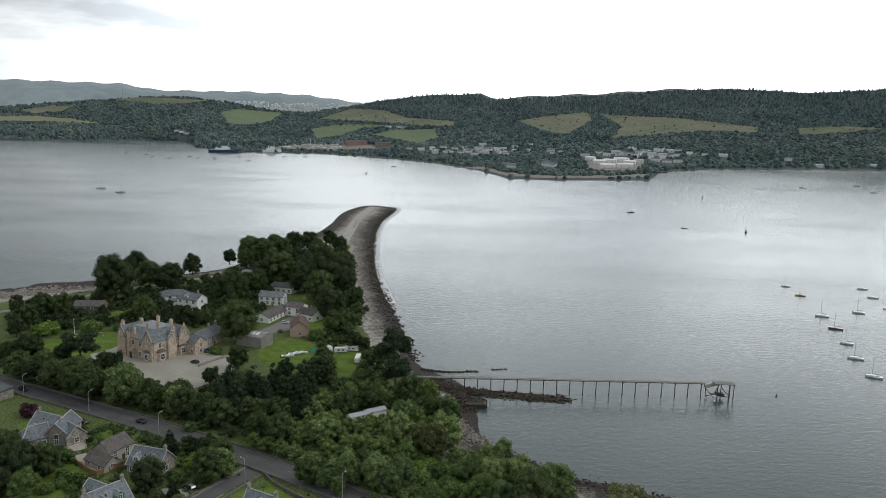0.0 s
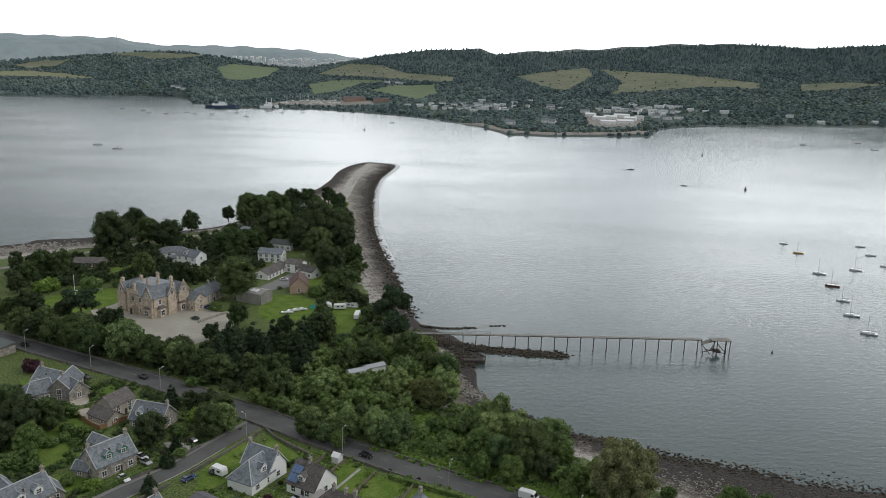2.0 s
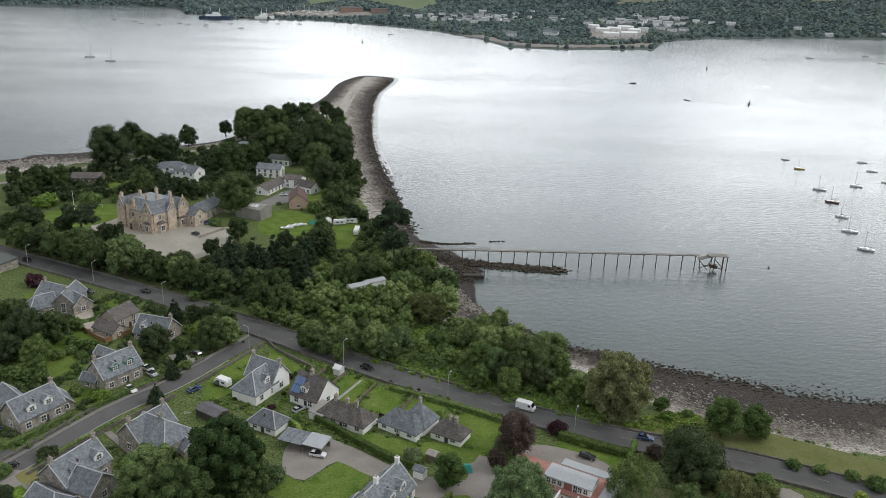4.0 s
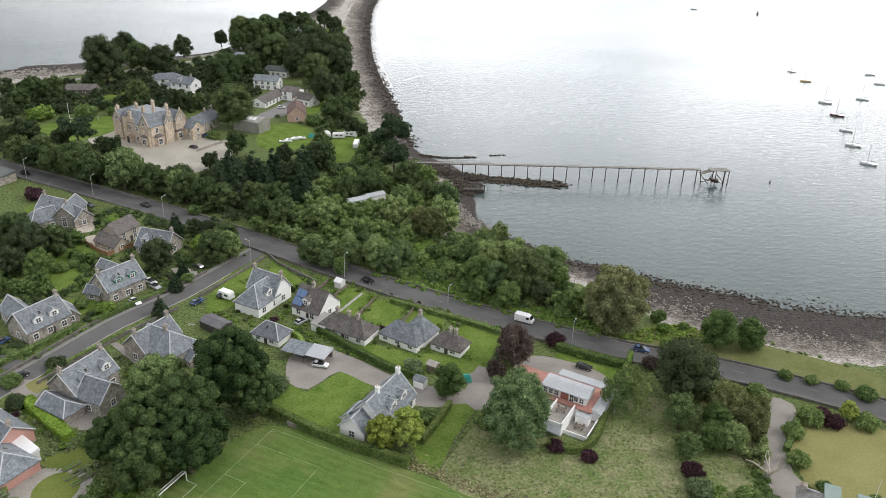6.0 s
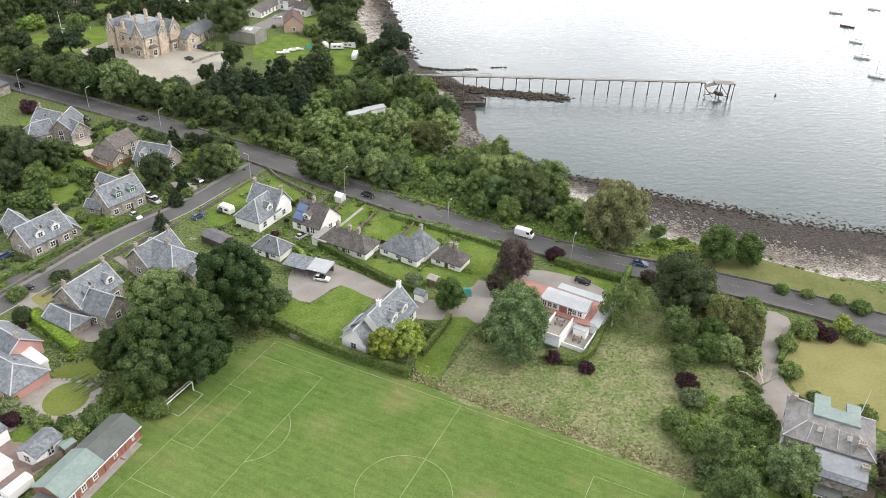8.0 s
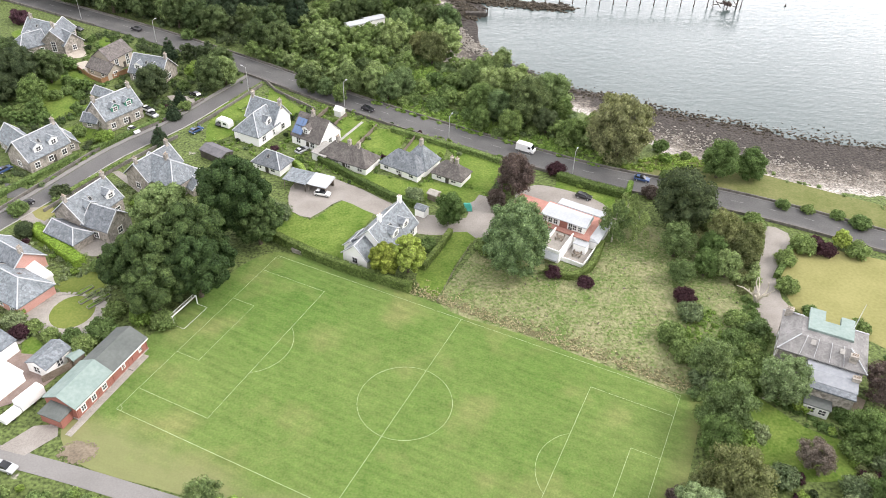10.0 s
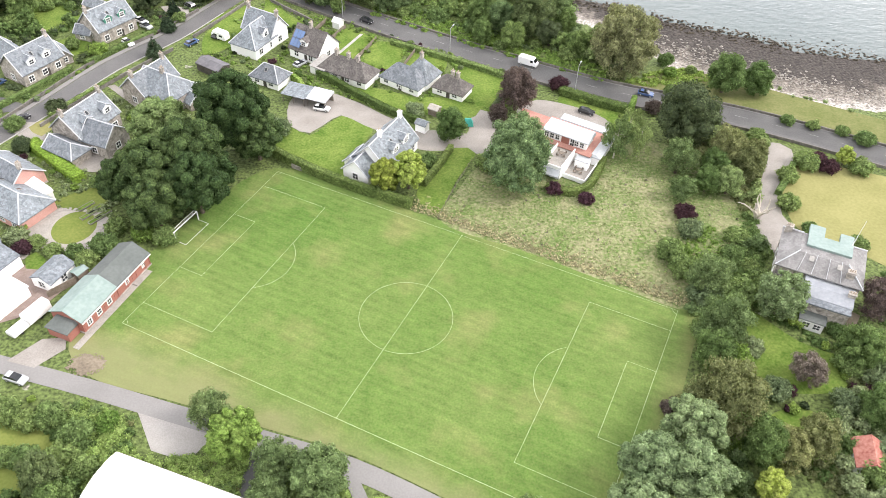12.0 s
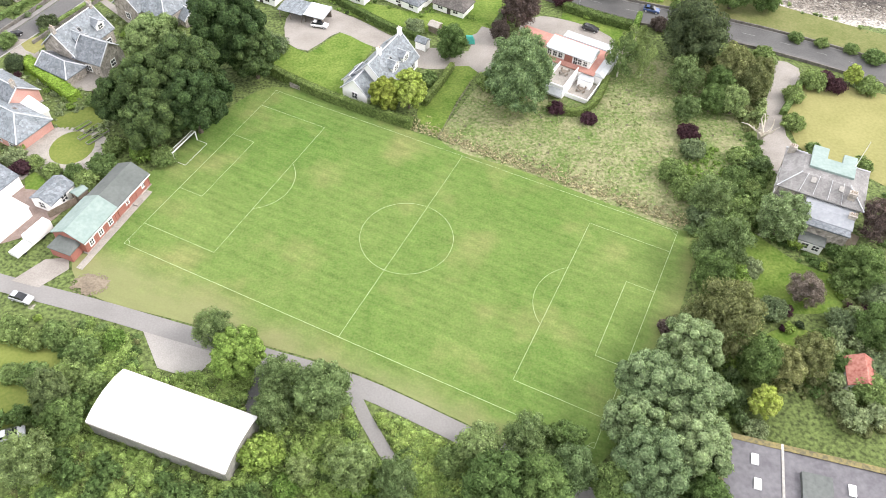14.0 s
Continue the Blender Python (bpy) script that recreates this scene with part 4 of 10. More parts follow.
def window_mesh(w, h):
    """Shared frame and pane of a sash window, standing in the x-z plane and facing -y."""
    if (w, h) not in WIN:
        bm = bmesh.new()
        f = 0.17
        loops = []
        for gx, z0, z1, yy in ((w / 2 + f, -f, h + f, 0.02), (w / 2 + f, -f, h + f, -0.1), (w / 2, 0, h, -0.1), (w / 2, 0, h, 0.02)):
            loops.append([bm.verts.new(p) for p in ((-gx, yy, z0), (gx, yy, z0), (gx, yy, z1), (-gx, yy, z1))])
        for p, q in zip(loops, loops[1:] + loops[:1]):
            for i in range(4):
                bm.faces.new((p[i], p[(i + 1) % 4], q[(i + 1) % 4], q[i]))
        for x0, z0, x1, z1 in ((-0.045, 0, 0.045, h), (-w / 2, h * 0.5 - 0.045, w / 2, h * 0.5 + 0.045)):
            box(bm, x0, -0.09, z0, x1, -0.03, z1)
        frame_me = bpy.data.meshes.new("window_frame")
        bmesh.ops.recalc_face_normals(bm, faces=bm.faces)
        bm.to_mesh(frame_me)
        bm.free()
        frame_me.materials.append(WHITE_PAINT)
        bm = bmesh.new()
        box(bm, -w / 2, -0.035, 0, w / 2, 0.01, h)
        pane_me = bpy.data.meshes.new("pane")
        bmesh.ops.recalc_face_normals(bm, faces=bm.faces)
        bm.to_mesh(pane_me)
        bm.free()
        pane_me.materials.append(PANE)
        WIN[w, h] = frame_me, pane_me
    return WIN[w, h]


def add_window(parent, m, w=1.1, h=1.4):
    fm, pm = window_mesh(w, h)
    a = part("window", fm, None, parent)
    a.matrix_basis = m
    part("pane", pm, None, a)
    return a


def wing_parts(house, wing, wall, roof, cap=None, windows=True, over=0.35):
    """One range of a house in its own frame: x along the ridge. wing: x, y, ridge length, turn, width, eaves, ridge, hips (1 start, 2 end, 3 both)."""
    x, y, ln, turn, w, he, hr, hip = wing
    m = pose(x, y, 0, 0, 0, turn)
    grow = w / 2 * 0.95
    a = -ln / 2 - (grow if hip & 1 else 0)
    b = ln / 2 + (grow if hip & 2 else 0)
    h = w / 2
    bm = bmesh.new()
    lo = [bm.verts.new(m @ Vector(p)) for p in ((a, -h, -0.3), (b, -h, -0.3), (b, h, -0.3), (a, h, -0.3))]
    up = [bm.verts.new(m @ Vector(p)) for p in ((a, -h, he), (b, -h, he), (b, h, he), (a, h, he))]
    bm.faces.new((lo[0], lo[1], up[1], up[0]))
    bm.faces.new((lo[2], lo[3], up[3], up[2]))
    if hip & 2:
        bm.faces.new((lo[1], lo[2], up[2], up[1]))
    else:
        bm.faces.new((lo[1], lo[2], up[2], bm.verts.new(m @ Vector((b, 0, hr - 0.08))), up[1]))
    if hip & 1:
        bm.faces.new((lo[3], lo[0], up[0], up[3]))
    else:
        bm.faces.new((lo[3], lo[0], up[0], bm.verts.new(m @ Vector((a, 0, hr - 0.08))), up[3]))
    part("wall", bm, wall, house)
    # roof slopes with thickness and eaves
    slope = (hr - he) / h
    ha, hb = -ln / 2 - (0 if hip & 1 else over), ln / 2 + (0 if hip & 2 else over)
    ea, eb = a - over, b + over
    ze = he - slope * over
    t = 0.22
    bm = bmesh.new()
    ring = [bm.verts.new(m @ Vector(p)) for p in ((ea, -h - over, ze), (eb, -h - over, ze), (eb, h + over, ze), (ea, h + over, ze))]
    ring2 = [bm.verts.new(m @ Vector(p)) for p in ((ea, -h - over, ze + t), (eb, -h - over, ze + t), (eb, h + over, ze + t), (ea, h + over, ze + t))]
    r1, r2 = (bm.verts.new(m @ Vector(p)) for p in ((ha, 0, hr + t), (hb, 0, hr + t)))
    for i in range(4):
        j = (i + 1) % 4
        if (i == 1 and not hip & 2) or (i == 3 and not hip & 1):
            continue
        bm.faces.new((ring[i], ring[j], ring2[j], ring2[i]))
    bm.faces.new((ring2[0], ring2[1], r2, r1))
    bm.faces.new((ring2[2], ring2[3], r1, r2))
    if hip & 2:
        bm.faces.new((ring2[1], ring2[2], r2))
    if hip & 1:
        bm.faces.new((ring2[3], ring2[0], r1))
    u1, u2 = (bm.verts.new(m @ Vector(p)) for p in ((ha, 0, hr), (hb, 0, hr)))
    if not hip & 2:
        bm.faces.new((ring[1], u2, r2, ring2[1]))
        bm.faces.new((ring[2], ring2[2], r2, u2))
    if not hip & 1:
        bm.faces.new((ring[0], ring2[0], r1, u1))
        bm.faces.new((ring[3], u1, r1, ring2[3]))
    part("roof", bm, roof, house)
    if cap:
        lines = [((ha - 0.02, 0, hr + t), (hb + 0.02, 0, hr + t), "ridge_cap")]
        for side in (-1, 1):
            lines.append(((ha, 0, hr + t), (ea if hip & 1 else ha, side * (h + over), ze + t), "hip_cap" if hip & 1 else "verge_cap"))
            lines.append(((hb, 0, hr + t), (eb if hip & 2 else hb, side * (h + over), ze + t), "hip_cap" if hip & 2 else "verge_cap"))
        for p, q, kind in lines:
            bm = bmesh.new()
            tube(bm, m @ Vector(p), m @ Vector(q), 0.15, 0.15, 6)
            part(kind, bm, cap, house, "pale lead capping")
    if windows:
        floors = (0.8,) if he < 4.4 else (0.8, he - 2.0)
        tall = min(1.5, he - 0.95)
        n = max(1, int((b - a - 1.0) / 3.3))
        for z in floors:
            for i in range(n):
                u = a + (b - a) * (i + 0.5) / n
                add_window(house, m @ pose(u, -h - 0.02, z), 1.3, tall)
                add_window(house, m @ pose(u, h + 0.02, z, 0, 0, 180), 1.3, tall)
            if not hip & 2:
                add_window(house, m @ pose(b + 0.02, 0, z, 0, 0, 90), 1.3, tall)
            if not hip & 1:
                add_window(house, m @ pose(a - 0.02, 0, z, 0, 0, -90), 1.3, tall)


def chimney(house, wing, s, wall=None, w=0.9, h=1.7, off=0.0, pots=2):
    """A stack on the ridge at s (-1 to 1 along it)."""
    x, y, ln, turn, wd, he, hr, hip = wing
    m = pose(x, y, 0, 0, 0, turn) @ pose(s * ln / 2, off, hr + 0.2 - abs(off) * (hr - he) / (wd / 2))
    bm = bmesh.new()
    box(bm, -0.42, -w / 2, -1.6, 0.42, w / 2, h * 0.75, m)
    box(bm, -0.50, -w / 2 - 0.08, h * 0.75, 0.50, w / 2 + 0.08, h * 0.75 + 0.14, m)
    c = part("chimney", bm, wall or STONE, house)
    for k in range(pots):
        bm = bmesh.new()
        yy = (k - (pots - 1) / 2) * 0.42
        tube(bm, m @ Vector((0, yy, h * 0.75 + 0.14)), m @ Vector((0, yy, h * 0.75 + 0.65)), 0.15, 0.12, 7)
        part("chimney_pot", bm, CHIMNEY_POT, c)


def dormer(house, wing, s, side, roof, wall=None, w=2.0, cap=None, t=0.45):
    """A gabled dormer window on the slope; side -1 or 1, t down the slope from the ridge."""
    x, y, ln, turn, wd, he, hr, hip = wing
    m = pose(x, y, 0, 0, 0, turn) @ pose(s * ln / 2, 0, 0, 0, 0, 0 if side < 0 else 180)
    h = wd / 2
    slope = (hr - he) / h
    yf = -h * (t + 0.35)
    z0 = hr - slope * abs(yf) + 0.1
    top = min(hr - 0.1, z0 + 2.3)
    ze = top - 0.8
    yb, yr = -(hr - ze) / slope, -(hr - top) / slope
    bm = bmesh.new()
    f = [bm.verts.new(m @ Vector(p)) for p in ((-w / 2, yf, z0 - 0.2), (w / 2, yf, z0 - 0.2), (w / 2, yf, ze), (0, yf, top - 0.05), (-w / 2, yf, ze))]
    k = [bm.verts.new(m @ Vector(p)) for p in ((-w / 2, yb, ze), (w / 2, yb, ze))]
    bm.faces.new(f)
    bm.faces.new((f[1], k[1], f[2]))
    bm.faces.new((f[0], f[4], k[0]))
    d = part("dormer", bm, wall or HARL, house)
    bm = bmesh.new()
    e, o, tk = 0.25, 0.2, 0.14
    for sg in (-1, 1):
        p = [Vector(q) for q in ((-sg * 0.02, yf - o, top), (sg * (w / 2 + e), yf - o, ze - e * 0.8), (sg * (w / 2 + e), yb - e * 0.5, ze - e * 0.8), (0, yr + 0.2, top))]
        lo = [bm.verts.new(m @ q) for q in p]
        hi2 = [bm.verts.new(m @ (q + Vector((0, 0, tk)))) for q in p]
        bm.faces.new(lo)
        bm.faces.new(hi2)
        for i in range(4):
            bm.faces.new((lo[i], lo[(i + 1) % 4], hi2[(i + 1) % 4], hi2[i]))
    part("dormer_roof", bm, roof, d)
    if cap:
        for p in ((0, yr + 0.2, top + tk), (w / 2 + e, yf - o, ze - e * 0.8 + tk), (-w / 2 - e, yf - o, ze - e * 0.8 + tk)):
            bm = bmesh.new()
            tube(bm, m @ Vector((0, yf - o, top + tk)), m @ Vector(p), 0.09, 0.09, 5)
            part("dormer_cap", bm, cap, d, "pale lead capping")
    add_window(d, m @ pose(0, yf - 0.02, z0 + 0.15), min(1.2, w - 0.6), max(0.7, ze - z0 - 0.35))


def house(label, wings, wall, roof, cap=None, chimneys=(), dormers=(), windows=True, name="house", category="house", dormer_wall=None, stack=None):
    """A house of one or more ranges given in world metres."""
    ox, oy = wings[0][0], wings[0][1]
    for w in wings:
        SPOTS.append((w[0], w[1], max(w[2] * 0.5, w[4] * 0.6) + 1.0))
    e = empty_at(name, ox, oy)
    local = [(x - ox, y - oy, *rest) for x, y, *rest in wings]
    for i, w in enumerate(local):
        wing_parts(e, w, wall[i] if isinstance(wall, (list, tuple)) else wall, roof[i] if isinstance(roof, (list, tuple)) else roof, cap, windows)
    for i, s in chimneys:
        chimney(e, local[i], s, stack)
    for i, s, side, *wd in dormers:
        dormer(e, local[i], s, side, roof if not isinstance(roof, (list, tuple)) else roof[i], dormer_wall, w=wd[0] if wd else 2.5, cap=cap)
    x, y, ln, turn, w, he, hr, hip = local[0]
    m = pose(x, y, 0, 0, 0, turn)
    bm = bmesh.new()
    box(bm, ln * 0.08 - 0.5, -w / 2 - 0.09, 0.0, ln * 0.08 + 0.5, -w / 2 + 0.02, min(2.05, he - 0.1), m)
    part("door", bm, DARK_WOOD, e, "dark painted front door")
    if cap:
        slope = (hr - he) / (w / 2)
        for s, side, k in ((-0.1, -1, 0.42), (0.62, 1, 0.36), (-0.55, 1, 0.5)):
            v = side * k * w / 2
            tilt = math.degrees(math.atan(slope)) * -side
            bm = bmesh.new()
            box(bm, -0.4, -0.55, -0.05, 0.4, 0.55, 0.12, m @ pose(s * ln / 2, v, hr + 0.24 - abs(v) * slope, tilt, 0, 0))
            light = part("rooflight", bm, METAL_SHEET, e, "small grey-framed rooflight")
            bm = bmesh.new()
            box(bm, -0.31, -0.46, 0.12, 0.31, 0.46, 0.14, m @ pose(s * ln / 2, v, hr + 0.24 - abs(v) * slope, tilt, 0, 0))
            part("pane", bm, PANE, light)
    return tagged(e, label, category)


house("grey stone villa with many slate gables and pale ridges", [(-133.9, 258.7, 11.0, -23.5, 8, 4.5, 8.4, 0), (-128.4, 257.4, 12, -87.8, 7, 4.5, 7.9, 0), (-126.2, 256.6, 9.9, 142.0, 7, 3, 6.4, 0),
                                                                  (-135, 252.5, 6, 46.5, 7, 3.5, 6.9, 1)], STONE, SLATE, LEAD, [(0, -0.8), (1, 0.5)], [(3, 0, 1)])
house("beige rendered house with brown tiled roof", [(-105.7, 243.4, 9.6, 64.8, 7.5, 4.5, 7.4, 0), (-106.7, 237.6, 10, -31.7, 6, 2.2, 4.4, 0)], CREAM, BROWN_TILE, None)
house("slate-roofed stone cottage with wide dormers", [(-90.5, 235.9, 11.5, -16.0, 9, 2.9, 7.3, 0)], STONE, SLATE, LEAD, [(0, 0.95)], [(0, -0.5, -1), (0, 0.4, -1)])
house("stone villa with green-painted dormers and slate roof", [(-93.2, 207.1, 12.2, 54.0, 9, 4, 8.4, 0), (-98.6, 203.6, 4.8, -14.6, 4, 2.2, 3.8, 0), (-100.4, 219.4, 7.1, -29.4, 4, 2.1, 3.8, 0)],
      STONE, SLATE, LEAD, [(0, -0.95), (0, 0.95)], [(0, -0.3, -1), (0, 0.45, -1)], dormer_wall=GREEN_PAINT)
house("stone villa with white dormers and slate roof", [(-106.5, 185.1, 12.5, 58.3, 9, 3.5, 7.9, 0), (-113.3, 188.6, 11.2, -39.5, 6, 3.2, 6.4, 0), (-101.5, 191.3, 6, -49.7, 4, 2.2, 4.3, 0)],
      STONE, SLATE, LEAD, [(0, 0.95)], [(0, -0.35, -1), (0, 0.4, -1)])
house("stone villa with hipped slate roof and pale ridges", [(-72.6, 175.9, 11.8, 60.1, 8, 4, 7.9, 0), (-70.0, 174.6, 7.4, -29.0, 10, 4, 7.9, 2), (-61.8, 172.1, 6.0, -40.9, 4.5, 2.1, 3.8, 0)],
      STONE, SLATE, LEAD, [(0, -0.9), (0, 0.9), (1, 0.6)])
house("stone villa with slate roof and white-framed dormers", [(-83.4, 158.2, 12.4, 63.7, 9.5, 4, 8.4, 0), (-77.5, 153.1, 7.1, -22, 8, 3.5, 6.9, 0), (-86.3, 149.6, 6.8, -30, 5.5, 2.4, 4.3, 2)],
      STONE, SLATE, LEAD, [(0, -0.95), (0, 0.95)], [(0, -0.35, -1), (0, 0.62, -1)])
house("white corner house with slate roof and stone chimneys", [(-48.2, 206.1, 10.2, -28.8, 7.4, 3.8, 8.4, 0), (-49.6, 202.0, 5.6, -117, 8.6, 3.2, 7.6, 2)], HARL, SLATE, LEAD,
      [(0, -0.95), (0, 0.95)], [(1, 0.2, 1)], stack=STONE)
house("white harled house with brown roof", [(-33.3, 198.6, 9.8, -31, 9.8, 2.8, 7.8, 0)], HARL, BROWN_TILE, None, [(0, -0.1)], [(0, -0.1, -1)])
house("long white bungalow with hipped brown roof", [(-22.8, 187.2, 8.4, -27.7, 7.2, 2.3, 5.6, 3)], HARL, BROWN_TILE, None, [(0, -0.8), (0, 0.1), (0, 0.8)])
house("white bungalow with hipped slate roof", [(-6.9, 184.2, 5.2, -32.5, 7.4, 2.2, 5.6, 3), (-3.0, 186.0, 0.8, -32, 7.4, 2.2, 7, 3)], HARL, SLATE, None, [(1, 0.3)])
house("small white bungalow with hipped brown roof", [(5.4, 180.5, 3.4, -29, 5.8, 2.1, 5, 3)], HARL, BROWN_TILE, None, [(0, 0.0), (0, 0.9)])
house("small hipped slate bungalow behind trees", [(-43.2, 183.6, 3.2, -26.6, 6.0, 2.2, 5, 3)], HARL, SLATE, LEAD)
house("white house with grey slate roof and dormers", [(-10.7, 151.5, 13.9, 61.6, 9.5, 3, 7.8, 0), (-15.5, 145.2, 7, -118.0, 6.6, 2.7, 5.8, 0), (-17.2, 148.4, 5.0, 61.6, 4.0, 2.1, 4, 0)], HARL, SLATE, LEAD, [(0, 0.95), (0, -0.35)],
      [(0, 0.45, -1, 2.9), (0, -0.2, -1, 2.9)], stack=HARL)
house("pink house with grey slate roof and white ridges", [(-92.3, 131.1, 11.4, -29.9, 9, 2.6, 5.6, 2), (-94.5, 139, 12, -32.0, 9, 2.8, 6.2, 0)], PINK, SLATE, LEAD, [(1, 0.9)])
house("sandstone coach house with slate roof", [(-112.5, 369, 18, 72, 8, 4.5, 8, 0)], SANDSTONE, SLATE, None, [(0, 0.95), (0, 0.3)])
house("white harled villa with grey roofs", [(-139.8, 435.9, 13.8, -23.6, 9, 6, 9, 0), (-155.2, 450, 9, 20, 8, 4.5, 7, 3), (-146.2, 438, 16.1, -21.9, 5, 3.4, 4.4, 0)], HARL, SLATE, None, [(0, 0.6)], [(0, -0.2, -1)])
house("low brown bungalow in trees", [(-194.0, 428.1, 16, 5, 9, 2.8, 5, 0)], WOOD, BROWN_TILE)
house("white two-storey house with grey roof", [(-97.1, 450.5, 14.5, -10.2, 8, 5, 7.4, 0)], HARL, SLATE)
house("long brown-roofed house round a court", [(-91.2, 420, 22, 72, 9, 2.8, 5, 0), (-79, 428.1, 9.5, -20, 8, 5, 6.8, 0)], HARL, BROWN_TILE)
house("brown-roofed house with white walls", [(-70.4, 419.0, 12.0, -35, 8, 3.6, 6, 0)], HARL, BROWN_TILE, None, [(0, 0.2)])
house("salmon gabled house with red-brown roof", [(-71.1, 392.4, 14.5, -80, 9, 4.0, 8.0, 0)], SALMON, mat("red_brown_tile", (0.135, 0.088, 0.080), (0.195, 0.130, 0.115), 0.5, 0.8, 0.02, 3.5), None, [(0, -0.5)])
house("low white house with pale roof", [(-96.5, 481.3, 14.5, -20, 8, 3.6, 5.6, 0)], HARL, GREY_SHEET)
house("low hipped house with grey roof", [(-124.4, 516.2, 12, -15, 9, 3, 5.6, 3)], HARL, SLATE)
house("hipped house near the spit", [(-100.6, 597.0, 10.4, -16.2, 9, 3.4, 6.2, 3)], CREAM, SLATE, None, [(0, -0.6)])

# ---- other buildings ----
def block(parent, name, m, x0, y0, z0, x1, y1, z1, material, label=""):
    bm = bmesh.new()
    box(bm, x0, y0, z0, x1, y1, z1, m)
    return part(name, bm, material, parent, label)


def frustum(parent, name, m, lo, hi_, z0, z1, material, t=0.2, label=""):
    """Sloping roof between two rectangles (x0, y0, x1, y1), closed on top."""
    bm = bmesh.new()
    rings = []
    for (x0, y0, x1, y1), z in ((lo, z0 - t), (lo, z0), (hi_, z1)):
        rings.append([bm.verts.new(m @ Vector(p)) for p in ((x0, y0, z), (x1, y0, z), (x1, y1, z), (x0, y1, z))])
    for p, q in zip(rings, rings[1:]):
        for i in range(4):
            bm.faces.new((p[i], p[(i + 1) % 4], q[(i + 1) % 4], q[i]))
    bm.faces.new(rings[0][::-1])
    bm.faces.new(rings[-1])
    return part(name, bm, material, parent, label)


I4 = Matrix.Identity(4)


def window_row(parent, m, x0, x1, n, y, z, turn=0, w=1.1, h=1.4):
    for i in range(n):
        u = x0 + (x1 - x0) * (i + 0.5) / n
        add_window(parent, m @ (pose(u, y, z) if turn == 0 else pose(y, u, z, 0, 0, turn)), w, h)


FLAT_LEAD = mat("weathered_lead", (0.20, 0.225, 0.24), (0.30, 0.325, 0.34), 0.3, 0.6, 0.01, 1.5)


